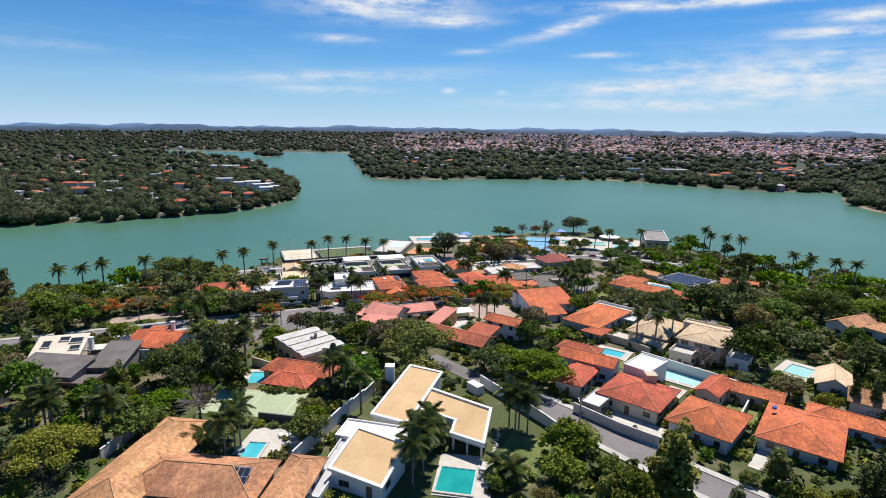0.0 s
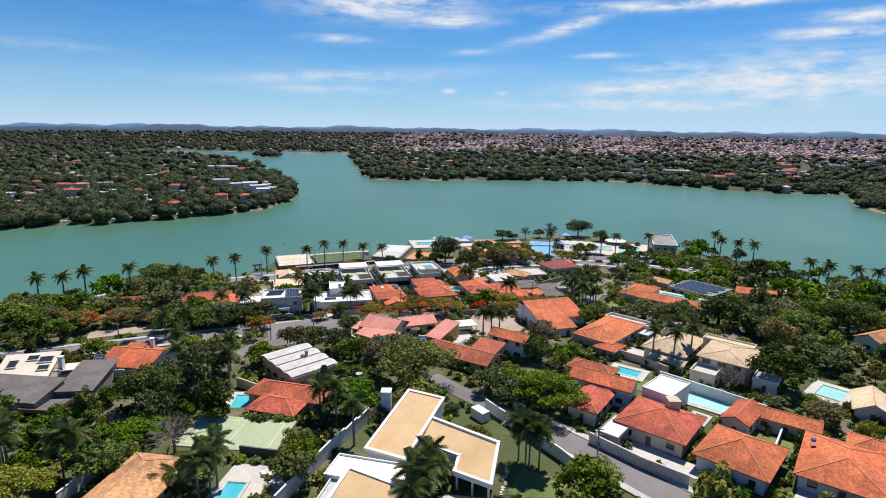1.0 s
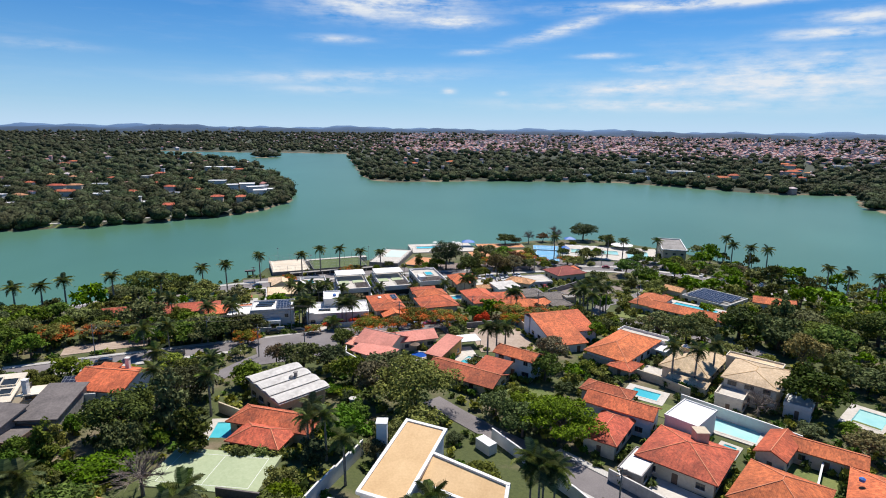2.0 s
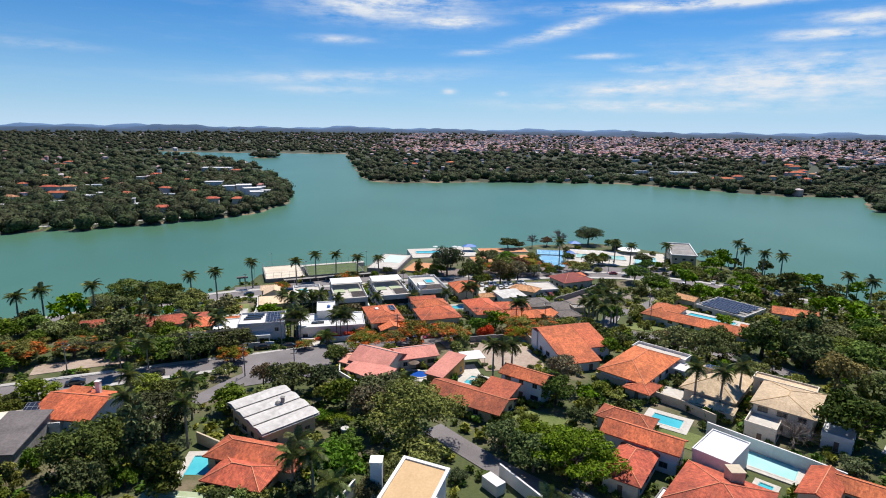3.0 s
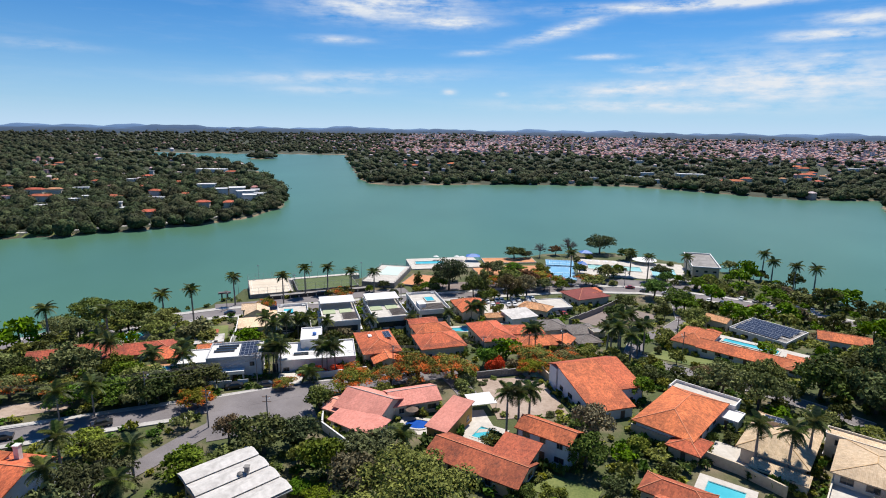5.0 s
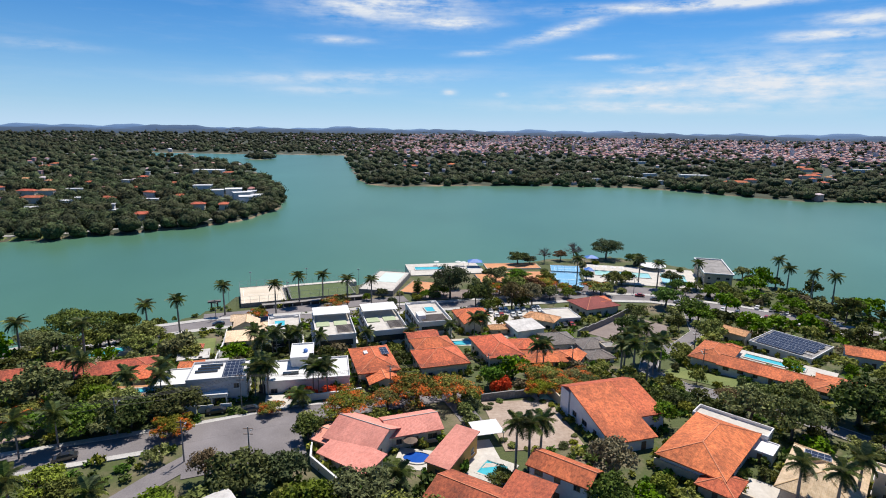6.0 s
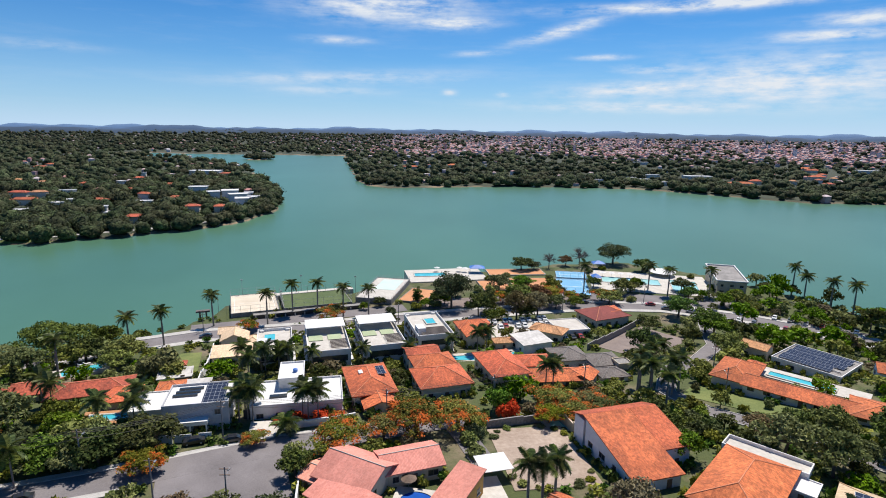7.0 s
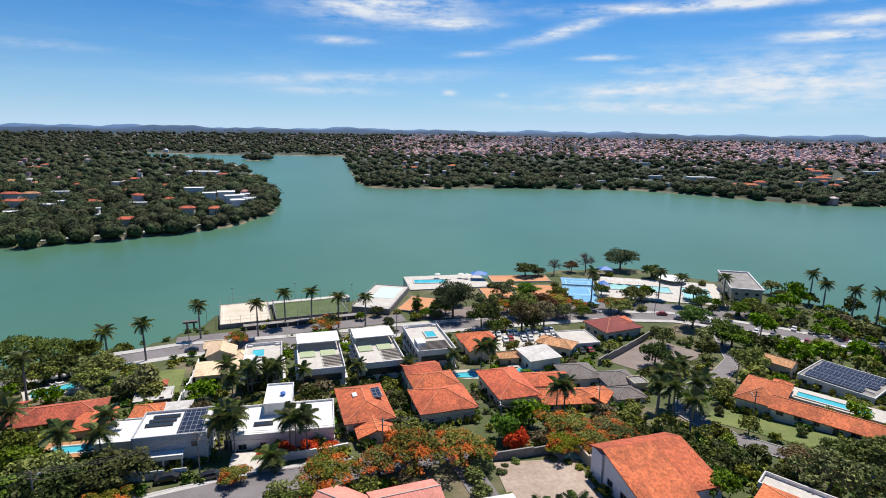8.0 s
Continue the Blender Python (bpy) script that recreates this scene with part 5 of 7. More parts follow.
# the red-tiled group low on the left
h = house("sprawling red-tiled bungalow with a blue pool", -90, 217, 20)
block(h, -90.5, 217.0, 20, 19.0, 10.0, 17.2, "hip", 1.8, "clay_red", "cream", 0.7)
block(h, -80.5, 214.0, 20, 8.0, 9.5, 17.4, "hip", 1.5, "clay", "cream", 0.6)
block(h, -104.5, 217.0, 20, 10.0, 9.0, 17.0, "gable_x", 1.5, "clay_red", "cream", 0.6)
block(h, -112.5, 211.0, 20, 12.0, 8.0, 17.4, "gable_x", 1.5, "clay_red", "cream", 0.6)
pool("bright blue pool in a white deck", -105.8, 236.5, 40, 10.0, 4.0, "pool", "paving", 1.2, 12.9)
h = house("low terracotta and grey-roofed outbuildings", -72, 222, 15)
block(h, -72.5, 221.0, 15, 7.0, 6.5, 16.0, "hip", 1.2, "clay", "cream", 0.5)
block(h, -66.5, 222.5, 15, 7.0, 6.0, 15.4, "mono", 0.7, "fibre", "white", 0.3)
block(h, -76.5, 231.5, 18, 9.0, 5.5, 14.4, "mono", 0.7, "fibre", "wood", 0.3)
block(h, -78.0, 238.0, 18, 3.5, 3.5, 14.6, "hip", 0.9, "clay_red", "cream", 0.3)

# right-hand houses
h = house("long orange-tiled house with a lap pool terrace", 85, 228, -42)
block(h, 80.5, 234.5, -40, 11.0, 17.0, 16.6, "hip", 2.2, "clay", "white", 0.8)
block(h, 90.0, 220.0, -41, 28.0, 9.0, 16.6, "gable_x", 1.7, "clay", "white", 0.7)
block(h, 102.0, 209.5, -36, 13.0, 13.0, 17.6, "hip", 1.8, "clay", "white", 0.7)
block(h, 88.5, 240.0, -40, 5.0, 5.0, 16.0, "hip", 1.2, "clay", "white", 0.5)
z = slab("patio", "long white pool terrace behind a house", 99.0, 232.5, -42, 29, 7.5, "paving", None, 1.5, blocked=False)
pool("long narrow turquoise lap pool", 97.5, 232.6, -42, 16.0, 3.0, "pool", None, 1.0, z + 0.22)
take(99, 232.5, -42, 29, 8)
h = house("low hall roofed with rows of solar panels", 114, 248, -40, "hall")
block(h, 113.2, 250.0, -53, 19.0, 17.5, 13.2, "flat", 0.35, "concrete", "white", 0.1)
hall_panel = mesh_of(box(-0.98, 0.98, -2.1, 2.1, 0.0, 0.07), "solar_panel", M["solar"])
for row in range(3):
    m = pose(113.2, 250.0, 13.72, 0, 0, -53) @ pose(0, -5.3 + 5.0 * row, 0.2, 6, 0, 0)
    for q in range(8 if row else 7):
        part("solar_panel", hall_panel, None, h, "", m @ pose(-7.2 + q * 2.03, 0, 0))
    part("panel_rail", box(-8.3, 8.3, -0.06, 0.06, -0.35, -0.02), M["steel"], h, "", m)
h = house("orange-tiled house with a white terrace under trees", 130, 236, -29)
block(h, 130.0, 236.5, -29, 15.0, 9.0, 15.8, "gable_x", 1.6, "clay", "white", 0.6)
h = house("terracotta-roofed house half hidden by trees", 106, 260, 40)
block(h, 101.5, 262.5, 40, 6.0, 9.0, 13.0, "gable_y", 1.4, "clay_old", "cream", 0.4)
patch("lawn", "wide sunlit lawn with young trees", 74.0, 220.5, -42, 26, 11, "lawn", "lawn")
patch("yard", "open brown paved yard among walls", 68.5, 278.5, 38, 34, 20, "setts", "yard", blocked=True)
garden_wall("long concrete wall with climbing plants", [(47.0, 268.0), (64, 287), (78.0, 303)], 2.2, "concrete")
slab("yard", "pale car yard behind a flat roof", 25.0, 290.0, 14, 30, 16, "paving", 8.0, 2.0, "yard", blocked=True)

# ---- the lakeside club ----
z = slab("sports_platform", "raised sandy sports court over the shore", -83.0, 315.5, 21, 18.5, 25.5, "sand", 8.2, 8.0, "sports court", edge="concrete")
for u, v, lw, ld in ((0, 0, 16, 0.12), (-7.9, 0, 0.12, 22), (7.9, 0, 0.12, 22), (0, -11, 16, 0.12), (0, 11, 16, 0.12)):
    a = radians(21)
    slab("court_line", "white court line", -83 + u * math.cos(a) - v * math.sin(a), 315.5 + u * math.sin(a) + v * math.cos(a), 21, lw, ld, "line", z + 0.012, 0.0, "court line", blocked=False)
slab("football_pitch", "small green football pitch on a platform", -58.5, 322.5, 21, 28.0, 20.0, "turf", 8.2, 8.0, "football pitch", edge="concrete")
slab("terrace", "pale concrete terrace beside a football pitch", -62.0, 334.5, 21, 36.0, 4.0, "paving", 7.9, 8.0, "terrace")
slab("sports_platform", "white raised deck over the lake", -30.0, 338.5, -10, 16.0, 34.0, "paving", 8.8, 9.0, "deck", edge="concrete")
slab("skating_court", "pale green painted court on a deck", -28.3, 344.0, -10, 10.0, 17.0, "palegreen", 8.86, 0.3, "court", blocked=False)
slab("clay_court", "orange clay court", -14.0, 333.0, -16, 12.0, 20.0, "claycourt", 7.2, 2.0, "court", edge="concrete")
slab("pool_deck", "white pool deck by the lake", -1.5, 371.0, 12, 40.0, 24.0, "paving", 7.0, 4.0, "deck")
pool("turquoise club pool in a white deck", -9.5, 370.0, 8, 16.0, 6.0, "pool", None, 1.0, 7.24)
slab("clay_court", "orange clay tennis court", 22.5, 352.5, 10, 14.0, 17.0, "claycourt", 7.0, 2.0, "court", edge="concrete")
slab("clay_court", "orange clay tennis court with a green edge", 42.0, 358.5, 6, 22.0, 16.0, "claycourt", 7.0, 2.0, "court", edge="tennis")
slab("clay_court", "orange clay court near the water", 36.0, 379.0, 6, 30.0, 12.0, "claycourt", 7.0, 2.0, "court", edge="paving")
for x, y, w, d in ((60.8, 352.1, 14.5, 27.0), (64.9, 374.5, 15.5, 12.5)):
    z = slab("tennis_court", "blue painted tennis court with white lines", x, y, -8, w, d, "bluecourt", 7.0, 2.0, "tennis court", edge="bluecourt_pale")
    a = radians(-8)
    for u, v, lw, ld in ((-w / 2 + 2, 0, 0.12, d - 3), (w / 2 - 2, 0, 0.12, d - 3), (0, -d / 2 + 1.5, w - 4, 0.12), (0, d / 2 - 1.5, w - 4, 0.12), (0, 0, w - 3, 0.3)):
        slab("court_line", "white court line", x + u * math.cos(a) - v * math.sin(a), y + u * math.sin(a) + v * math.cos(a), -8, lw, ld, "line", z + 0.012, 0.0, "court line", blocked=False)
slab("pool_deck", "broad pale deck round the club pools", 102.0, 362.0, -12, 58.0, 38.0, "paving", 6.8, 4.0, "deck", blocked=False)
take(100, 362, -12, 54, 30)
pool("long pale swimming pool of a club", 93.0, 364.0, -12, 28.0, 10.0, "pool_pale", None, 1.0, 7.04)
pool("wide turquoise club pool", 117.0, 355.5, -16, 12.0, 20.0, "pool_pale", None, 1.0, 7.04)
h = house("grey club building with a curved pale roof", 136, 356, -14, "club building")
block(h, 136.5, 355.0, -14, 13.5, 28.0, 13.2, "mono", 1.4, "concrete", "beige", 0.4)
part("roof_rim", ring(bmesh.new(), 13.9, 28.4, 0.5, 0.0, 0.5), M["white"], h, "", pose(136.5, 355, 14.05, math.degrees(math.atan2(1.4, 28)), 0, -14))
h = house("long low club building under the pitch", -60, 309, 21, "club building")
# wall coloured near-black for the shade behind the colonnade's pillars
block(h, -58.0, 308.5, 21, 44.0, 4.0, 7.6, "flat", 0.3, "concrete", "dark", 0.1, 4.2, sides="f")
for k in range(12):
    part("pillar", box(-0.2, 0.2, -0.2, 0.2, -3.4, 0.2), M["paving"], h, "", pose(-58.0, 308.5, 7.5, 0, 0, 21) @ pose(-21 + 3.8 * k, -2.15, 0))
def court_fence(label, x, y, rot, w, d, top, tall):
    """Thin posts and rails round a court."""
    m = pose(x, y, top, 0, 0, rot)
    ob = thing("court_fence", m, label, "fence", "court fences")
    for side, length, off in ((0, w, d / 2), (90, d, w / 2), (180, w, d / 2), (270, d, w / 2)):
        at = m @ pose(0, 0, 0, 0, 0, side) @ pose(0, -off, 0)
        n = max(2, round(length / 4))
        for k in range(n):
            u = -length / 2 + k * length / n
            part("fence_post", box(u - 0.05, u + 0.05, -0.05, 0.05, -0.3, tall), M["steel"], ob, "", at)
        for z in (0.1, tall * 0.5, tall - 0.06):
            part("fence_rail", box(-length / 2, length / 2, -0.025, 0.025, z, z + 0.05), M["steel"], ob, "", at)


court_fence("thin steel fence round a sandy court", -83.0, 315.5, 21, 18.6, 25.6, 8.2, 3.0)
court_fence("thin steel fence round a football pitch", -58.5, 322.5, 21, 28.2, 20.2, 8.2, 3.4)
court_fence("thin steel fence round blue tennis courts", 60.8, 352.1, -8, 15.2, 27.6, 7.0, 3.2)
court_fence("low steel railing round a raised deck", -30.0, 338.5, -10, 16.2, 34.2, 8.8, 1.2)
h = house("dark steel landing gantry on the shore", -99.5, 303, 20, "gantry")
part("beam", box(-2.6, 2.6, -0.9, 0.9, 4.2, 4.9), M["slate"], h)
for u in (-1.2, 1.2):
    part("post", box(u - 0.3, u + 0.3, -0.5, 0.5, -2.0, 4.2), M["slate"], h)

h = house("white sheet canopy on posts at the edge of an empty lot", 7.2, 182.6, 15, "canopy")
part("roof", box(-3.1, 3.1, -2.8, 2.8, 2.6, 2.7), M["white"], h, "white sheet roof")
for u in (-2.9, 2.9):
    for v in (-2.6, 2.6):
        part("post", box(u - 0.06, u + 0.06, v - 0.06, v + 0.06, -0.6, 2.6), M["steel"], h)

patch("lawn", "small sunlit lawn between hedges", 20.5, 152.5, -32, 12, 6.5, "lawn", "lawn", 0.12)

# ---- roads ----
LAKE_ROAD = road("road", "grey asphalt lakeside road", [(-240, 178), (-170, 216), (-137, 237), (-121, 250), (-106, 265), (-90, 277), (-52, 289), (-20, 302), (20, 313), (60, 323), (92, 322), (125, 308), (150, 288), (166, 262), (176, 235), (184, 205)], 8.0, pave=3.0)
patch("forecourt", "asphalt forecourt along the lake road", -58.0, 301.5, 21, 84, 9, "asphalt", "pavement")
patch("forecourt", "wide asphalt parking strip by the club", 94.0, 333.0, -9, 74, 15, "asphalt", "parking strip", blocked=False)
patch("forecourt", "brown paved ground between club courts", 24.0, 329.0, 13, 80, 13, "setts", "ground", 0.1, False)
patch("parking", "asphalt car park under trees", 138, 298, -38, 46, 20, "asphalt", "car park", blocked=False)
LANE = road("road", "grey asphalt residential street", [(-140, 148), (-95, 166), (-60, 180)], 7.0)
road("road", "grey asphalt residential street", [(-60, 180), (-36, 192), (-20, 197.5), (2, 206.5)], 7.0, kerb=False)
patch("pavement", "pale concrete pavement along the road", -50.0, 190.0, 26.6, 26, 1.7, "kerb", "pavement", 0.32, False)
patch("pavement", "pale concrete pavement along the road", -29.4, 198.9, 19, 18, 1.7, "kerb", "pavement", 0.32, False)
road("road", "short worn asphalt drive beside an empty lot", [(-1, 206), (2.5, 197), (6, 186)], 5.0, kerb=False)
patch("square", "wide asphalt square where streets meet", -43.5, 180.5, 22, 23, 21, "asphalt", "street", blocked=True)
road("road", "grey asphalt lane beside a white garden wall", [(-3, 148), (3, 141), (9.5, 134), (15.5, 128.5), (20, 124)], 5.0, kerb=False)
NEAR_ROAD = road("road", "grey asphalt street between walled gardens", [(20, 124), (30, 113.5), (37, 105), (46, 94), (60, 80), (80, 62)], 7.0)
road("road", "grey asphalt lane running off a square", [(-49, 176), (-54.5, 167), (-58.5, 159), (-66, 147)], 5.0, kerb=False)
patch("bare_ground", "bare reddish earth beside a lane", -98.5, 178.5, 24, 22, 7, "earth", "bare ground", 0.12, True)
SIDE_ROAD = road("road", "narrow asphalt lane between gardens", [(94, 176), (82, 192), (72, 204), (62, 214), (58, 228), (66, 246), (80, 257), (94, 275), (104, 305)], 5.0, pave=0)
road("road", "leafy asphalt lane past walled gardens", [(-125, 98), (-95, 100), (-78, 96)], 5.5, kerb=False)


# ---- trees ----
def leaf_mesh(name, lobes, count, size, seed, mat, up=0.35):
    """Many small leaf sprays over a few rounded lobes (x, y, z, radius, height)."""
    rng = np.random.default_rng(seed)
    count, size = int(count * 1.15), size * 0.95
    lob = np.array(lobes, float)
    weight = lob[:, 3] ** 2
    pick = rng.choice(len(lob), count, p=weight / weight.sum())
    u = rng.normal(size=(count, 3))
    u /= np.linalg.norm(u, axis=1)[:, None]
    low = u[:, 2] < -0.35
    u[low, 2] *= -1
    deep = np.where(rng.random(count) < 0.3, rng.uniform(0.4, 0.8, count), rng.uniform(0.78, 1.22, count))
    r = lob[pick, 3] * deep
    centre = lob[pick, :3] + u * np.stack([r, r, lob[pick, 4] * deep], 1)
    n = u + rng.normal(size=(count, 3)) * 0.62 + np.array([0, 0, up])
    n /= np.linalg.norm(n, axis=1)[:, None]
    side = np.cross(n, rng.normal(size=(count, 3)))
    side /= np.linalg.norm(side, axis=1)[:, None]
    over = np.cross(n, side)
    s = size * rng.uniform(0.55, 1.35, count)[:, None]
    bend = n * s * 0.25
    v = np.stack([centre - side * s - bend, centre + side * s * 0.8 - over * s * 0.5, centre + over * s * 0.9 + bend], 1).reshape(-1, 3)
    me = bpy.data.meshes.new(name)
    me.from_pydata(v.tolist(), [], np.arange(count * 3).reshape(-1, 3).tolist())
    me.materials.append(mat)
    return me


def limb_mesh(lobes, height, girth, seed, mat, twigs=0):
    rng = random.Random(seed)
    bm = bmesh.new()
    fork = height * 0.42
    lean = Vector((rng.uniform(-0.5, 0.5), rng.uniform(-0.5, 0.5), fork))
    tube(bm, (0, 0, -1.2), (lean.x * 0.4, lean.y * 0.4, fork * 0.5), girth * 1.25, girth, 8)
    tube(bm, (lean.x * 0.4, lean.y * 0.4, fork * 0.5), lean, girth, girth * 0.75, 8)
    for x, y, z, r, hh in lobes:
        mid = lean.lerp(Vector((x, y, z)), 0.5) + Vector((rng.uniform(-0.4, 0.4), rng.uniform(-0.4, 0.4), 0.3))
        tube(bm, lean, mid, girth * 0.55, girth * 0.33, 5)
        tube(bm, mid, (x, y, z + hh * 0.3), girth * 0.33, girth * 0.1, 4)
        for _ in range(twigs):
            tip = Vector((x, y, z)) + Vector((rng.gauss(0, 1), rng.gauss(0, 1), rng.uniform(-0.2, 1.4))) * r * 0.75
            tube(bm, mid.lerp(Vector((x, y, z)), rng.uniform(0.2, 0.9)), tip, girth * 0.16, girth * 0.05, 3)
    return mesh_of(bm, "trunk", mat)


def lobes_for(kind, seed):
    """Lobes of a crown about 1 unit in radius."""
    rng = random.Random(seed)
    out = []
    if kind == "round":
        out.append((0, 0, 0.92, 0.52, 0.46))
        for k in range(24):
            a = k * 2.4 + rng.uniform(-0.5, 0.5)
            up = rng.uniform(-0.25, 1.0)
            r = math.sqrt(max(0.0, 1 - up * abs(up))) * rng.uniform(0.5, 0.86)
            size = rng.choice((0.15, 0.2, 0.25, 0.31)) * rng.uniform(0.9, 1.15)
            out.append((r * math.cos(a), r * math.sin(a), 0.82 + 0.56 * up, size, size * rng.uniform(0.62, 0.9)))
    elif kind == "spread":
        out.append((0, 0, 0.84, 0.42, 0.16))
        for k in range(22):
            a = k * 2.4 + rng.uniform(-0.4, 0.4)
            r = rng.uniform(0.3, 0.88)
            size = rng.uniform(0.14, 0.3)
            out.append((r * math.cos(a), r * math.sin(a), rng.uniform(0.6, 0.98) - 0.18 * r, size, size * rng.uniform(0.36, 0.55)))
    elif kind == "tall":
        for k in range(11):
            a = k * 2.4
            z = 0.55 + k * 0.19
            r = rng.uniform(0.15, 0.45)
            out.append((r * math.cos(a), r * math.sin(a), z, rng.uniform(0.36, 0.55) * (1.1 - 0.055 * k), rng.uniform(0.28, 0.4)))
    elif kind == "bush":
        for k in range(7):
            a = k * 1.1
            r = rng.uniform(0.2, 0.6)
            out.append((r * math.cos(a), r * math.sin(a), rng.uniform(0.2, 0.58), rng.uniform(0.3, 0.48), rng.uniform(0.26, 0.4)))
    elif kind == "cypress":
        for k in range(7):
            out.append((rng.uniform(-0.1, 0.1), rng.uniform(-0.1, 0.1), 0.5 + k * 0.65, 0.95 - 0.11 * k, 0.55))
    return out


TREES = {}


def tree_kind(key, shape, mat, radius, count, size, seed, label, category="tree", up=0.35, twigs=0, bark="bark"):
    lobes = [tuple(c * radius for c in l) for l in lobes_for(shape, seed)]
    top = max(l[2] + l[4] for l in lobes)
    proto = thing("bush" if shape == "bush" else "tree", pose(0, 0, -500), label, category)
    if shape != "bush":
        part("trunk", limb_mesh(lobes, top, 0.045 * radius + 0.06, seed, M[bark], twigs), None, proto)
    part("crown", leaf_mesh("crown", lobes, count, size, seed, M[mat], up), None, proto)
    TREES[key] = (proto, radius)


tree_kind("round_a", "round", "broad", 4.5, 1750, 0.37, 1, "leafy green garden tree with a rounded crown")
tree_kind("round_b", "round", "broad", 4.5, 1750, 0.37, 2, "leafy green garden tree with a rounded crown")
tree_kind("dark_a", "round", "dense", 4.8, 1900, 0.38, 3, "dense dark green tree with a rounded crown")
tree_kind("dark_b", "tall", "dense", 3.6, 1750, 0.37, 4, "tall dense dark green tree")
tree_kind("bright_a", "spread", "bright", 5.5, 2000, 0.36, 5, "bright green tree with a broad flat crown", up=0.9)
tree_kind("bright_b", "round", "bright", 4.2, 1700, 0.36, 6, "bright green leafy tree in a garden")
tree_kind("olive_a", "round", "olive", 5.0, 2000, 0.36, 7, "olive green tree with a loose crown")
tree_kind("olive_b", "bush", "olive", 3.2, 1200, 0.30, 8, "large olive green garden bush", "bush")
tree_kind("bush_a", "bush", "broad", 2.0, 650, 0.27, 9, "leafy green garden bush", "bush")
tree_kind("bush_b", "bush", "dense", 2.0, 650, 0.27, 10, "dense dark green garden bush", "bush")
tree_kind("flame_a", "spread", "flame", 6.0, 3400, 0.26, 11, "spreading flame tree with orange-red blossom", up=0.9)
tree_kind("flame_b", "spread", "flame", 5.0, 3000, 0.26, 12, "spreading flame tree with orange-red blossom", up=0.9)
tree_kind("scarlet", "bush", "scarlet", 2.8, 1500, 0.22, 13, "low shrub covered in scarlet blossom", "bush")
tree_kind("rust", "round", "rust", 4.5, 1700, 0.34, 14, "tree with thin russet brown leaves")
tree_kind("tall_a", "tall", "broad", 3.4, 1750, 0.37, 15, "tall leafy green garden tree")
tree_kind("cypress", "cypress", "dense", 1.6, 1100, 0.30, 16, "slim dark green conical cypress")
tree_kind("olive_big", "round", "olive", 10.0, 6500, 0.36, 27, "large olive green tree with a broad loose crown")
tree_kind("bright_big", "spread", "bright", 9.0, 5200, 0.36, 28, "large bright green tree with a broad layered crown", up=0.9)
tree_kind("dark_big", "round", "dense", 8.0, 4800, 0.37, 29, "large dense dark green tree")
tree_kind("umbrella", "spread", "broad", 10.0, 5200, 0.36, 31, "wide umbrella-crowned green tree by the shore", up=0.7)
tree_kind("dry_a", "round", "dry", 4.6, 1700, 0.33, 33, "thin brownish green tree with a ragged crown")
tree_kind("bare", "round", "twig", 4.2, 1, 0.05, 17, "bare grey tree with no leaves", twigs=16, bark="twig")


def clear(x, y, r):
    SHADED.append((x, y, 0.0, r * 0.6, r * 0.6))


spin = random.Random(5)


def plant(key, x, y, r=None, tall=1.0, group="garden trees", z=None, block_out=True):
    proto, radius = TREES[key]
    s = 1.0 if r is None else r / radius
    ob = copy_thing(proto, pose(x, y, (ground_at(x, y) if z is None else z) - 0.05, 0, 0, spin.uniform(0, 360)) @ Matrix.Diagonal((s, s, s * tall, 1)))
    tagged(ob, group=group)
    if block_out:
        clear(x, y, s * radius)
    return ob


# palms: a ringed trunk, a green crownshaft and drooping feathered fronds
def frond_mesh(length, droop, seed, width=0.55):
    rng = random.Random(seed)
    vs, fs = [], []
    steps_out = 11
    line = []
    for k in range(steps_out + 1):
        s = k / steps_out
        line.append(Vector((length * s * (1 - 0.18 * droop * s), 0, length * (0.42 * s - (0.55 + 0.45 * droop) * s * s))))
    for k in range(steps_out):
        a, b = line[k], line[k + 1]
        w = 0.05 * (1 - k / steps_out) + 0.015
        i = len(vs)
        vs += [a + Vector((0, -w, 0)), a + Vector((0, w, 0)), b + Vector((0, w * 0.8, 0)), b + Vector((0, -w * 0.8, 0))]
        fs.append((i, i + 1, i + 2, i + 3))
        if k == 0:
            continue
        l = width * length * 0.42 * math.sin(math.pi * (0.12 + 0.8 * k / steps_out)) + 0.15
        for side in (-1, 1):
            for q in range(2):
                p = a.lerp(b, q * 0.5)
                tip = p + Vector((0.35 * l, side * l, -0.42 * l + rng.uniform(-0.15, 0.15)))
                wide = Vector((0.16, 0, 0.02))
                i = len(vs)
                vs += [p - wide * 0.6, p + wide, tip + wide * 0.5, tip]
                fs.append((i, i + 1, i + 2, i + 3))
    me = bpy.data.meshes.new("frond")
    me.from_pydata([tuple(v) for v in vs], [], fs)
    me.materials.append(M["frond"])
    return me


FRONDS = [frond_mesh(3.6, 0.5, 1), frond_mesh(3.4, 1.1, 2), frond_mesh(3.8, 0.1, 3)]
PALMS = {}


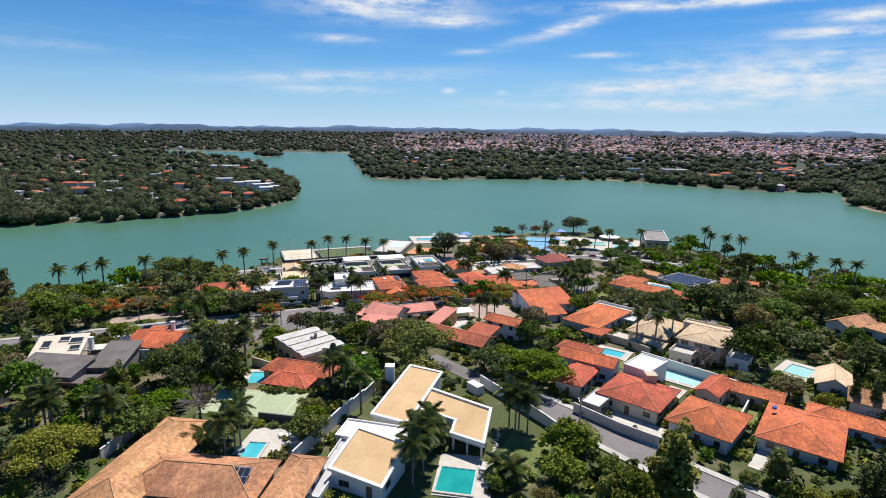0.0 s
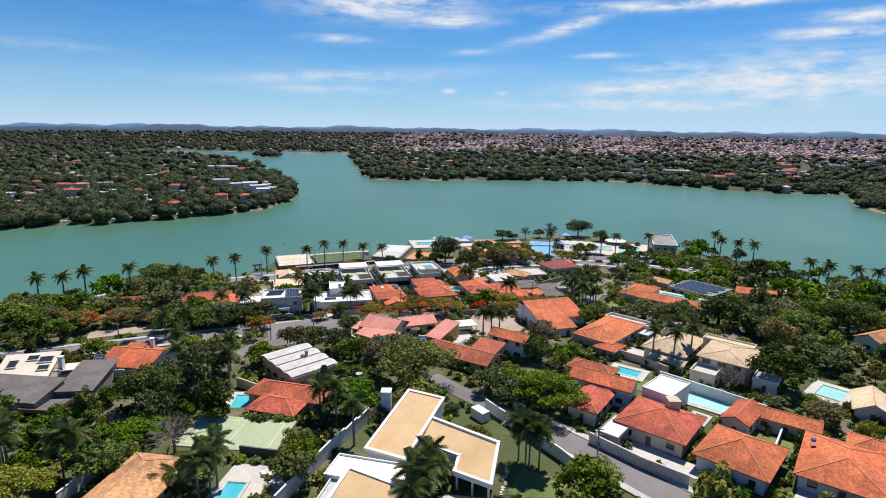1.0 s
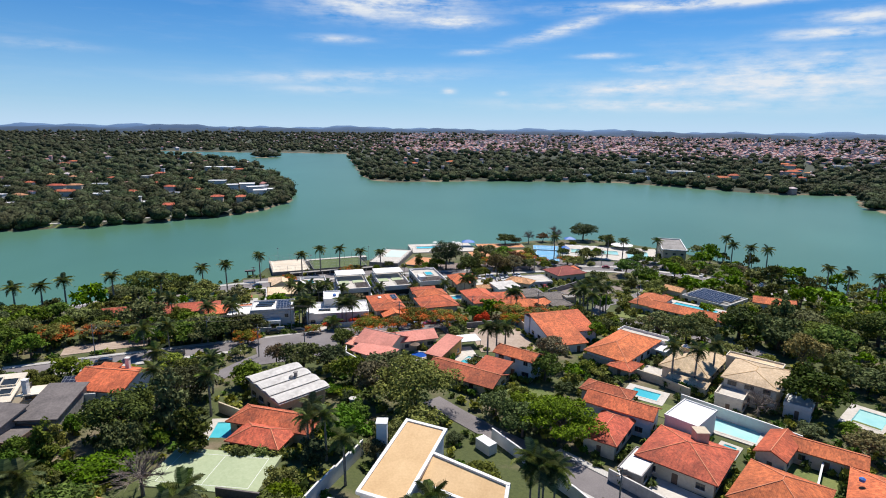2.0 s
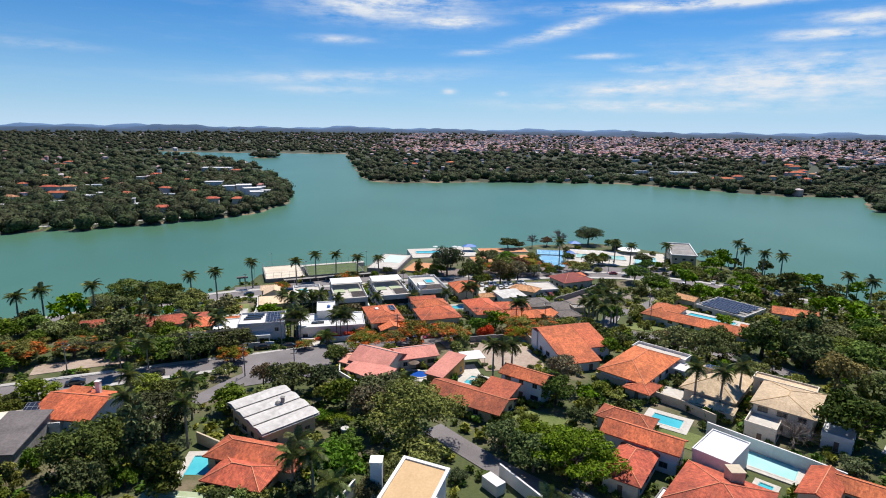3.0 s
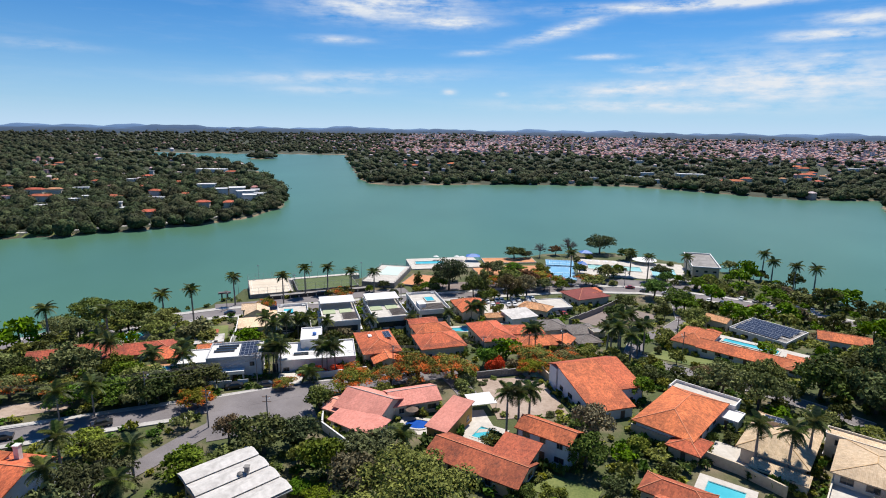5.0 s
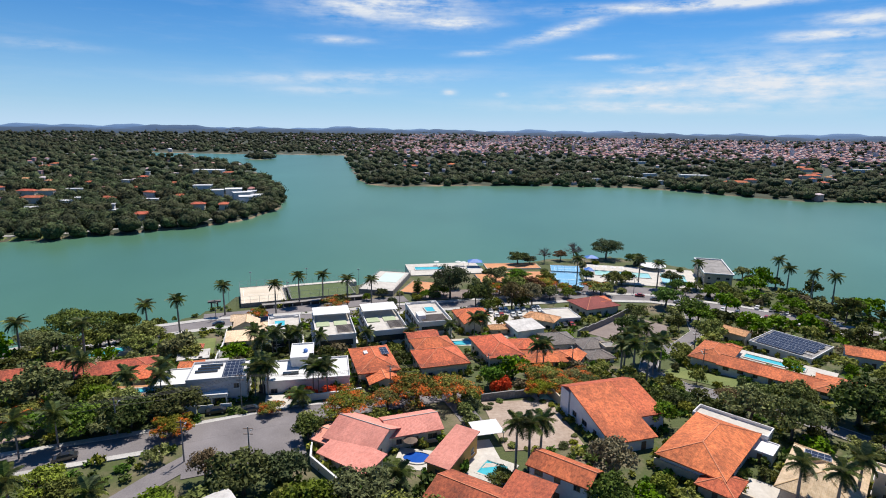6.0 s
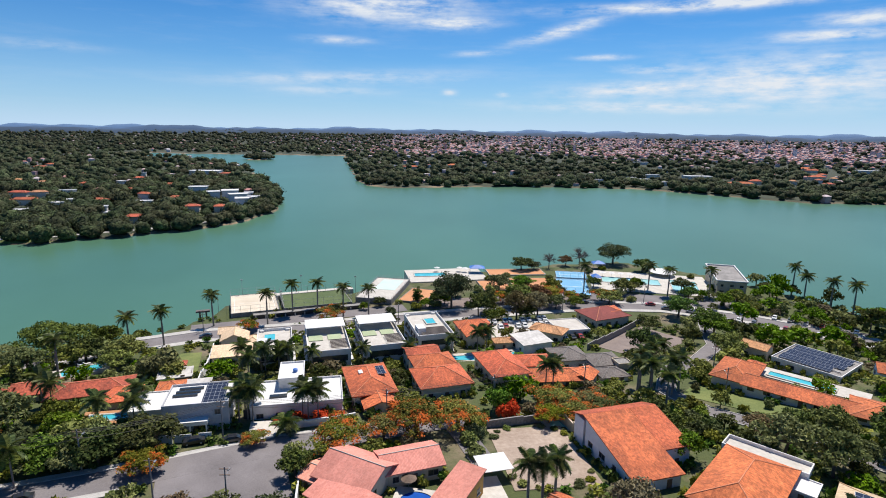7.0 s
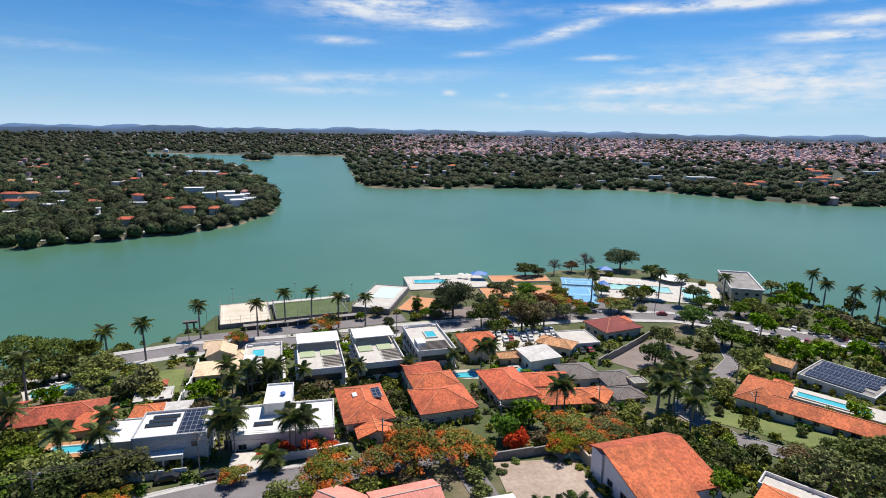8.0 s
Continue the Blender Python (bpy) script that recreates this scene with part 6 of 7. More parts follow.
def palm_kind(key, height, girth, count, label, scale=1.0, shaft=True):
    proto = thing("palm_tree", pose(0, 0, -500), label, "palm tree")
    bm = bmesh.new()
    rings = [(-1.0, 1.25), (0.0, 1.2), (height * 0.3, 0.95), (height * 0.55, 1.08), (height * 0.8, 0.85), (height, 0.62)]
    for (za, ra), (zb, rb) in zip(rings, rings[1:]):
        tube(bm, (0.06 * za * girth, 0, za), (0.06 * zb * girth, 0, zb), girth * ra, girth * rb, 9)
    part("trunk", bm, M["palmbark"], proto)
    top = Vector((0.06 * height * girth, 0, height))
    if shaft:
        bm = bmesh.new()
        tube(bm, top, top + Vector((0, 0, 1.5 * scale)), girth * 0.72, girth * 0.3, 8)
        part("crownshaft", bm, M["bright"], proto, "smooth green crownshaft")
        top = top + Vector((0, 0, 1.3 * scale))
    rng = random.Random(int(height * 10))
    for k in range(count):
        lift = (-66 + 104 * ((k * 7) % count) / count)
        m = pose(0, 0, -500) @ Matrix.Translation(top) @ pose(0, 0, 0, 0, 0, k * 360 / count * 2.0 + rng.uniform(-12, 12)) @ pose(0, 0, 0, 0, lift, 0) @ Matrix.Diagonal((scale, scale, scale, 1))
        part("frond", FRONDS[k % 3], None, proto, "", m)
    PALMS[key] = proto


palm_kind("royal", 11.0, 0.30, 22, "tall royal palm with a pale trunk and dark fronds", 0.98)
palm_kind("royal_low", 8.8, 0.25, 20, "royal palm with a pale trunk and dark fronds", 0.88)
palm_kind("garden", 6.0, 0.15, 20, "slender garden palm with feathery fronds", 0.85)
palm_kind("date", 3.0, 0.24, 22, "short palm with a full arching crown", 0.95, False)


def palm(key, x, y, s=1.0, group="palms", z=None):
    ob = copy_thing(PALMS[key], pose(x, y, (ground_at(x, y) if z is None else z) - 0.05, 0, 0, spin.uniform(0, 360)) @ Matrix.Diagonal((s, s, s * spin.uniform(0.94, 1.06), 1)))
    tagged(ob, group=group)
    take(x, y, 0, 2.4, 2.4, 0)
    return ob


# royal palms along the lake road
for x, y in ((-90, 290), (-70, 292), (-64, 306), (-55, 311), (-43, 304), (-33, 306), (-104, 258), (-97, 266), (-108, 230)):
    palm("royal", x, y, 1.0, "palms along the lake road")
for x, y in ((64, 343), (97, 350), (103, 341), (123, 342), (165, 347), (162, 333), (165, 320), (171, 314)):
    palm("royal", x, y, 1.05, "palms along the lake road")
for x, y in ((177, 275), (175, 259), (177, 245), (187, 246), (-152, 214), (-146, 219), (-140, 223), (-124, 226)):
    palm("royal", x, y, 1.0, "palms along the lake road")
# garden palms in groups
for x, y in ((-31, 205), (-33, 204), (-34.5, 205), (-47.0, 204.5), (-48.6, 203.4), (-46.2, 206.5), (-48.2, 206.2), (-45.5, 203.6), (-50, 239), (-53, 236), (-47, 238), (-55, 228), (-61, 240), (9, 262), (12, 263), (25, 226), (27, 226.5)):
    palm("garden", x, y, 1.1)
for x, y in ((52, 231), (56, 234), (60, 238), (61, 227), (58, 224), (48, 222), (50, 218), (52, 213)):
    palm("royal_low", x, y, 1.05)
for x, y in ((-84, 172), (-79, 176), (-68, 196), (-76, 196.5), (-92, 205), (-98, 210), (-72, 205)):
    palm("garden", x, y, 1.1)
for x, y in ((12, 171), (14.5, 171), (17, 173), (70, 161), (59, 160), (63.5, 157), (-26, 121), (-22.5, 121), (-66, 143), (-80, 103), (-77, 101), (-26, 125), (-17.5, 113), (-56, 150), (-52, 139), (-70, 152)):
    palm("royal_low", x, y, 0.95)
for x, y in ((-3.4, 96), (-3.0, 92.6), (-4.6, 94.2), (-4.8, 89), (-2.0, 99.5), (15, 111), (17, 110), (18.6, 108.5), (16, 108.5), (-38.6, 95), (-39.6, 92.8), (-38.8, 98.2), (-64.5, 100.3), (-66, 99.2), (-76, 99), (-79, 98.5)):
    palm("garden", x, y, 1.15)
for x, y in ((-45, 97), (-1.2, 102.5), (-85, 235), (-10, 165), (-47.5, 96), (-36, 197), (11.0, 92.6), (13.5, 91)):
    palm("date", x, y, 1.0)

# trees that stand out, one by one
plant("olive_big", -6.5, 143, 10.0, 0.85)
plant("olive_a", -6, 132.5, 5.4, 0.85)
plant("bright_b", -23, 155, 4.9)
plant("dark_a", -16, 158, 6.0, 0.8)
plant("dark_a", 16.5, 132.5, 5.0)
plant("dark_a", 11.5, 139.5, 4.2)
plant("bright_big", 24, 131, 8.6, 1.05)
plant("bright_a", 18, 139, 5.6, 1.05)
plant("dark_a", 26, 159.5, 4.6)
plant("dark_a", -30.5, 165, 4.4)
plant("dark_big", -58, 141, 7.2)
plant("dark_big", -66, 128.5, 7.6, 0.95)
plant("dark_b", -49, 123, 4.6, 0.8)
plant("bare", -51, 108.5, 5.0)
plant("bare", 71.5, 141.5, 4.4)
plant("olive_b", -44, 157, 5.2, 0.8)
plant("olive_b", -82.0, 235.0, 7.4, 1.1)
plant("olive_b", -78.0, 232.5, 5.2, 1.0)
plant("dark_a", -60.5, 189.6, 6.0, 0.8)
plant("olive_a", -75, 187.5, 6.2, 0.85)
for x, y, r in ((-69, 184.0, 5.6), (-78, 181.5, 5.0), (-86, 178.5, 4.6), (-72, 161.0, 4.4), (-95, 157, 4.6)):
    plant(("olive_a", "dark_a", "bright_b", "round_a")[int(-x) % 4], x, y, r, 0.85)
plant("dark_a", -67, 191.5, 4.4, 0.85)
plant("olive_a", -72, 181.5, 4.4, 0.9)
plant("dark_a", -85, 186, 4.6, 0.9)
plant("umbrella", -126, 253.5, 11.5, 1.1)
plant("umbrella", -118, 267, 7.0, 1.15)
plant("bush_b", -110.5, 278, 3.6, 1.2)
plant("dark_a", -110.5, 246, 6.0, 0.9)
plant("olive_a", -98.5, 247, 6.2, 0.9)
plant("umbrella", -130, 239, 7.5, 1.0)
plant("dark_a", -114, 262, 5.4, 1.0)
plant("olive_a", -104, 247, 5.6, 0.9)
plant("rust", -109, 251, 4.4, 0.8)
plant("olive_a", -98, 240, 5.0, 0.8)
plant("olive_a", -112, 244, 5.6, 0.85)
plant("dark_a", -121, 236, 5.0, 0.9)
plant("rust", -101, 250, 4.6, 0.8)
plant("olive_b", -90, 244, 4.4, 0.9)
plant("olive_b", -88, 252, 3.6, 0.9)
plant("olive_b", -111, 273, 3.0, 0.9)
plant("olive_b", -96, 255, 3.6, 0.8)
take(-100, 272, 45, 40, 16)
plant("olive_a", -71, 187, 4.9)
plant("dark_a", -30, 181, 3.6)
plant("rust", 38, 322, 7.0, 0.9)
plant("dark_a", 24, 345, 6.0, 0.9)
for x, y, r in ((16, 322, 4.4), (50, 335, 4.0), (-30, 318, 3.0), (20, 336, 3.6), (46, 318, 4.6), (78, 335, 3.4), (3, 334, 4.6)):
    plant("dark_a", x, y, r, 0.95)
for x, y, r in ((-36, 313, 2.4), (-2, 322, 3.4), (34, 338, 3.2), (55, 321, 3.6), (110, 334, 4.6), (122, 325, 4.4), (132, 334, 4.0)):
    plant("bright_b", x, y, r, 0.85)
plant("dark_big", 1.0, 318, 8.6, 1.2)
plant("dark_a", 12.0, 306, 5.4, 1.25)
plant("tall_a", 17.0, 312, 4.4, 1.0)
plant("dry_a", 27.0, 302, 6.4, 1.25)
plant("dry_a", 36.0, 305, 6.0, 1.2)
plant("bright_big", 35.0, 348, 7.2, 0.9)
plant("round_a", 49.0, 343, 4.8, 0.9)
plant("round_b", 82.0, 342, 5.6, 0.85)
plant("olive_a", 71.0, 326, 6.2, 0.7)
plant("dark_a", 40.0, 384, 6.6, 0.75)
plant("dark_a", 47.0, 386, 4.6, 0.7)
for x, y, r in ((-24, 309, 2.6), (-14, 315, 3.0), (-6, 330, 3.2), (-4, 350, 2.6), (14, 342, 3.4), (20, 362, 2.6), (30, 368, 3.0), (52, 366, 2.8), (50, 352, 3.0), (73, 366, 2.6), (76, 381, 3.0), (85, 387, 2.6), (110, 388, 3.4), (118, 382, 3.0), (127, 372, 2.6), (128, 349, 3.2), (6, 356, 2.8), (28, 331, 3.4), (36, 331, 3.0), (62, 334, 2.6), (-6, 318, 3.6), (9, 318, 3.0)):
    plant(("bush_b", "bush_a", "olive_b")[int(x + y) % 3], x, y, r, 1.1, "club shrubs")
plant("olive_a", 31.0, 320, 7.4, 0.95)
plant("dark_a", 35.0, 346, 4.6, 0.9)
plant("round_a", 21.0, 303, 3.4, 1.0)
plant("round_b", 31.0, 302.5, 4.6, 1.0)
plant("dark_a", 17.0, 298.8, 4.0, 1.0)
plant("dark_big", 95, 402, 9.4, 0.85)
plant("bare", 74.5, 396, 5.6, 1.3)
plant("bare", 56, 390, 4.4, 1.35)
plant("rust", 66.5, 396, 4.4, 0.9)
plant("dark_b", -14, 324, 3.2, 0.8)
for x, y in ((70, 222), (79, 216), (84, 210), (66, 228)):
    plant("bush_a", x, y, 1.6, 1.8)
plant("bright_b", -10, 318, 3.0, 0.8)
plant("olive_b", -22, 322, 2.6, 0.8)
plant("dark_a", 71, 352, 4.0, 0.9)
plant("bright_b", 90, 349, 4.2, 0.9)
plant("dark_a", 87, 345, 4.0, 0.9)
plant("dark_a", 112, 347, 5.5, 0.8)
plant("olive_b", 127, 339, 3.0, 1.0)
plant("dark_a", 106, 385, 5.5, 0.9)
plant("olive_b", 82, 330, 3.4, 0.9)
plant("dark_a", 65, 268, 5.4)
plant("dark_a", 76, 290, 4.8)
plant("bright_a", 95, 309, 7.0, 1.2)
plant("bright_a", 100, 288, 7.0, 1.1)
plant("olive_a", 92, 262, 6.0)
plant("dark_a", 98, 291, 6.5)
plant("bright_b", 61, 230, 4.2)
plant("dark_a", 85, 143, 7.2)
plant("dark_a", 114, 140, 6.0)
plant("dark_big", 133, 187, 9.0, 0.8)
plant("bright_a", 112, 178, 7.5, 1.1)
plant("dark_a", 93, 192, 7.0)
plant("dark_a", 100, 183, 7.0)
plant("dark_b", 108, 196, 5.0)
plant("rust", 104, 190, 5.0)
plant("dark_a", -26, 99.5, 4.2)
plant("bright_b", -26, 104, 3.6)
plant("bright_b", 24.5, 98.5, 5.4, 0.95)
plant("olive_a", 22.5, 91, 4.6, 0.9)
plant("olive_a", 29, 103, 4.2, 0.8)
plant("olive_big", -68.5, 88.5, 7.2, 0.8)
for k in range(8):
    plant("olive_b" if k % 2 else "bush_b", -42.5 + 1.5 * k, 122.8 - 0.15 * k, 2.0 + 0.5 * (k % 3), 0.9, "garden hedges")
for x, y, r in ((-40.5, 106.2, 2.0), (-37.5, 105.6, 1.6), (-34.5, 105.4, 1.5), (-31.6, 105.2, 1.4), (-29.6, 93.2, 2.2), (-32.2, 91.8, 1.8), (3.0, 194.6, 3.0), (5.2, 201.5, 3.4), (4.2, 198, 3.0)):
    plant("olive_b" if r > 2.4 else "bush_a", x, y, r, 1.0, "garden bushes")
plant("dark_a", -60, 100, 5.4, 0.8)
plant("bright_b", -75, 108, 4.5)
for k in range(6):
    plant("bush_a", 13.4 + 0.95 * k, 153.4 + 0.62 * k, 1.2, 1.0, "garden hedges")
plant("cypress", 97, 121, 1.7, 1.0)
plant("cypress", 100, 118.5, 1.8, 1.0)
plant("cypress", -115, 224, 1.6, 1.0)
plant("cypress", -112, 226, 1.4, 1.0)
for x, y, r in ((-95, 193, 7.2), (-111, 196, 4.4), (-66, 158.5, 3.6), (92, 191, 6.6), (107, 197, 6.8), (79, 187, 4.6), (99, 178, 5.3), (78, 203, 3.6), (9, 165, 2.8), (13, 149.5, 2.2)):
    plant("dark_a", x, y, r, 0.95)
for x, y, r in ((-49, 154, 4.4), (-79, 190, 5.2), (4.5, 189.5, 3.0), (35, 210, 3.4), (38, 166, 3.4), (47, 189, 4.2), (28, 144, 3.5), (-35, 157, 2.4), (11, 211, 4.0), (-27, 141, 2.8)):
    plant("olive_b" if r < 4 else "bright_b", x, y, r, 0.9)
for x, y, r in ((-24, 190, 6.6), (-8, 198.5, 7.6), (-15, 195.5, 5.6), (1.0, 201.5, 6.4), (24, 211, 6.4), (33, 213, 5.0), (-46, 298.5, 6.6), (-74, 283, 5.0), (69, 330, 6.0), (44.5, 327, 7.6), (24, 325, 5.5), (54, 329, 5.0)):
    plant("flame_a", x, y, r, 0.95, "flame trees")
for x, y, r in ((-41.5, 192, 3.4), (-58, 180.6, 4.6), (-104, 184, 6.0), (-113, 178, 6.5), (29, 206, 4.8), (22, 205, 4.6), (36, 210, 4.5), (-92, 184.5, 5)):
    plant("flame_b", x, y, r, 0.95, "flame trees")
for x, y, r in ((-35, 204.0, 2.8), (-30.5, 205.5, 2.8), (-26.5, 206.5, 2.4), (12.6, 207.5, 3.2), (-12, 190.5, 1.6), (-39, 202.5, 2.2)):
    plant("scarlet", x, y, r, 1.5 if r > 3 else 0.7, "flowering shrubs")

for k in range(16):
    plant(("bush_a", "bush_b", "bush_a")[k % 3], 50.2 + 2.6 * (k % 4) + 0.12 * k, 197.5 + 2.4 * (k // 4) * 2.2 + 0.7 * (k % 4) + 1.5 * math.sin(k * 2.3), 2.7 + 0.5 * math.sin(k * 1.7), 1.15, "garden hedges")
for k in range(14):
    a = k * 0.4488
    q = pose(17.5, 190.5, 0, 0, 0, 8) @ Vector((8.3 * math.copysign(abs(math.cos(a)) ** 0.5, math.cos(a)), 11.8 * math.copysign(abs(math.sin(a)) ** 0.5, math.sin(a)), 0))
    plant(("bush_a", "olive_b", "bush_b")[k % 3], q.x, q.y, 0.8 + 0.6 * abs(math.sin(k * 1.9)), 0.8, "garden bushes")
SHADED.append((27.5, 184.5, radians(17), 6, 13))
SHADED.append((-80, 164.5, radians(22), 20, 5.5))
SHADED.append((-56, 160, radians(60), 9, 4))
take(-30, 73, 0, 72, 15)
take(58, 264, 38, 30, 10)
take(-1, 191, 0, 8, 12)
take(13, 119, -56, 22, 7)
take(68.5, 276, -30, 20, 20)
take(2, 79, 0, 17, 13)
take(-43, 106, -6, 18, 8)
for k, (x, y) in enumerate(((-62, 242), (-57, 241), (-52, 242.5), (-46, 240), (-42, 241.5), (-37.5, 241), (-33, 243), (-28, 246), (-23.5, 247), (-19, 247.5), (-14, 250), (-9, 258), (-5, 259), (-1, 260))):
    plant(("bush_a", "olive_b", "bush_b")[k % 3], x, y, 2.3, 1.5, "garden bushes")
    if k % 3 == 1:
        palm("garden", x + 1.5, y - 1.2, 0.95)
# the other garden trees fill the plots between houses, walls and roads
rng = random.Random(21)
HEAPS = {}      # plants that are joined: material -> pieces


def low_crown(shape, radius, count, size, seed):
    me = leaf_mesh("crown", [tuple(c * radius for c in l) for l in lobes_for(shape, seed)], count, size, seed, M["broad"], 0.5)
    v = np.empty(len(me.vertices) * 3)
    me.vertices.foreach_get("co", v)
    bpy.data.meshes.remove(me)
    return v.reshape(-1, 3) / radius


LOW = {"tree": [low_crown("round", 4.5, 300, 0.74, 40 + k) for k in range(4)] + [low_crown("spread", 5.0, 340, 0.70, 50)], "shrub": [low_crown("bush", 2.0, 46, 0.68, 60 + k) for k in range(4)]}


def heap(name, mat, kind, x, y, r, tall):
    v = LOW[kind][rng.randrange(len(LOW[kind]))]
    a = rng.uniform(0, 6.28)
    turn = np.array([[math.cos(a), -math.sin(a), 0], [math.sin(a), math.cos(a), 0], [0, 0, tall]])
    HEAPS.setdefault((name, mat), []).append(v @ turn.T * r + np.array([x, y, ground_at(x, y)]))
    if kind == "tree":
        bm_trunks.append((x, y, ground_at(x, y), r))


bm_trunks = []
ROOFS = [(x, y, radians(rot), w / 2, d / 2) for x, y, rot, w, d in FRONTS]
KINDS = ["round_a", "round_b", "dark_a", "dark_a", "dark_b", "olive_a", "bright_b", "dry_a", "bright_a", "tall_a"]
single = 0
for step, lo, hi in ((8.4, 3.2, 6.6), (5.6, 1.9, 3.3)):
    y = 64
    while y < 420:
        span = 0.84 * y + 26
        x = -span
        while x < span:
            px, py = x + rng.uniform(-0.45, 0.45) * step, y + rng.uniform(-0.45, 0.45) * step
            r = rng.uniform(lo, hi)
            x += step
            inland = float(np.interp(px, SHORE_X, SHORE_Y)) - py
            pick = rng.random()
            if inland < 9 or pick < 0.08 or not free(px, py, r * 0.6):
                continue
            if -114 < px < 150 and py > 294 and not (px > 110 and py < 345):
                continue
            if -114 < px < -60 and py > 258:
                continue
            if not free(px, py + 3.5, 0.5 * r, ROOFS) or (not free(px, py + 7.0, 0.5 * r, ROOFS) and rng.random() < 0.8):
                continue
            key = rng.choice(KINDS)
            if px > 70 and py > 190 and rng.random() < 0.5:
                key = rng.choice(("bright_a", "dark_a", "bright_a", "olive_a"))
            if px < -80 and rng.random() < 0.45:
                key = rng.choice(("olive_a", "bright_b", "dark_a"))
            tall = rng.uniform(0.66, 1.25)
            if py < 212 and single < 235:
                plant(key, px, py, r, tall)
                single += 1
            else:
                heap("trees", "dry" if key == "dry_a" else {"r": "broad", "d": "dense", "b": "bright", "o": "olive", "t": "broad"}[key[0]], "tree", px, py, r, tall)
                clear(px, py, r)
        y += step

# undergrowth and hedges
y = 62
while y < 330:
    span = 0.84 * y + 22
    x = -span
    while x < span:
        px, py, r = x + rng.uniform(-1.7, 1.7), y + rng.uniform(-1.7, 1.7), rng.uniform(0.9, 2.1)
        x += 3.3
        inland = float(np.interp(px, SHORE_X, SHORE_Y)) - py
        if inland < 7 or rng.random() < (0.16 if py < 215 else 0.4) or not free(px, py, r * 0.7, TAKEN) or (-114 < px < 120 and py > 300):
            continue
        heap("shrubs", rng.choice(("broad", "dense", "dense", "bright", "olive")), "shrub", px, py, r, rng.uniform(0.7, 1.3))
    y += 3.3
for x, y, rot, w, d in FRONTS:
    for side, length, off in ((0, w, d / 2), (90, d, w / 2), (180, w, d / 2), (270, d, w / 2)):
        n = int(length / 2.0)
        for k in range(n):
            q = pose(x, y, 0, 0, 0, rot + side) @ Vector(((k + 0.5) / n * length - length / 2, -off - rng.uniform(0.3, 0.9), 0))
            if rng.random() < 0.28 or y > 330 or not free(q.x, q.y, -0.45, TAKEN):
                continue
            heap("shrubs", rng.choice(("broad", "dense", "dense", "bright", "olive")), "shrub", q.x, q.y, rng.uniform(0.8, 1.7), rng.uniform(0.9, 1.7))
for (name, mat), pieces in HEAPS.items():
    v = np.concatenate(pieces)
    me = bpy.data.meshes.new(name)
    me.from_pydata(v.tolist(), [], np.arange(len(v)).reshape(-1, 3).tolist())
    me.materials.append(M[mat])
    tagged(new(name, me), "close-set garden trees between the houses" if name == "trees" else "dense shrubs and hedges in the gardens", "trees" if name == "trees" else "shrubs", kind="stuff")
bm = bmesh.new()
for x, y, z, r in bm_trunks:
    tube(bm, (x, y, z - 0.8), (x, y, z + r * 0.9), 0.06 * r, 0.035 * r, 5)
tagged(new("tree_trunks", mesh_of(bm, "tree_trunks", M["bark"])), "brown trunks of the garden trees", "trees", kind="stuff")

# ---- cars ----
def car_kind(name, paint, label):
    proto = thing("car", pose(0, 0, -500), label, "car")
    side = [(-2.15, 0.35), (-2.15, 0.75), (-1.9, 0.92), (-1.35, 0.97), (-0.75, 1.42), (0.75, 1.45), (1.55, 1.0), (2.1, 0.95), (2.15, 0.4)]
    bm = bmesh.new()
    rows = [[bm.verts.new((x, s * (0.86 if z < 1.1 else 0.7), z)) for x, z in side] for s in (-1, 1)]
    bm.faces.new(rows[0]), bm.faces.new(rows[1][::-1])
    for k in range(len(side)):
        j = (k + 1) % len(side)
        bm.faces.new((rows[0][k], rows[0][j], rows[1][j], rows[1][k]))
    part("body", bm, paint, proto)
    bm = bmesh.new()
    glass = [(-1.2, 1.02), (-0.72, 1.36), (0.72, 1.39), (1.36, 1.04)]
    for s in (-1, 1):
        vs = [bm.verts.new((x, s * (0.87 if z < 1.1 else 0.74), z)) for x, z in glass]
        bm.faces.new(vs)
    for (xa, za), (xb, zb) in (((-1.33, 1.02), (-0.8, 1.40)), ((0.85, 1.43), (1.5, 1.05))):
        off = -0.03 if xa < 0 else 0.03
        bm.faces.new([bm.verts.new(p) for p in ((xa + off, -0.72, za), (xa + off, 0.72, za), (xb + off, 0.62, zb), (xb + off, -0.62, zb))])
    part("windows", bm, M["glass"], proto, "dark car windows")
    for x in (-1.35, 1.35):
        for s in (-1, 1):
            bm = bmesh.new()
            tube(bm, (x, s * 0.68, 0.32), (x, s * 0.88, 0.32), 0.32, 0.32, 12)
            w = part("wheel", bm, M["tyre"], proto)
            bm = bmesh.new()
            tube(bm, (x, s * 0.88, 0.32), (x, s * 0.9, 0.32), 0.19, 0.17, 8)
            part("rim", bm, M["steel"], w)
    return proto


CARS = [car_kind(n, p, n + " car parked on asphalt") for n, p in PAINTS]


def park(k, x, y, rot, z=None, group="parked cars"):
    tagged(copy_thing(CARS[k % len(CARS)], pose(x, y, (ground_at(x, y) + 0.2 if z is None else z), 0, 0, rot)), group=group)


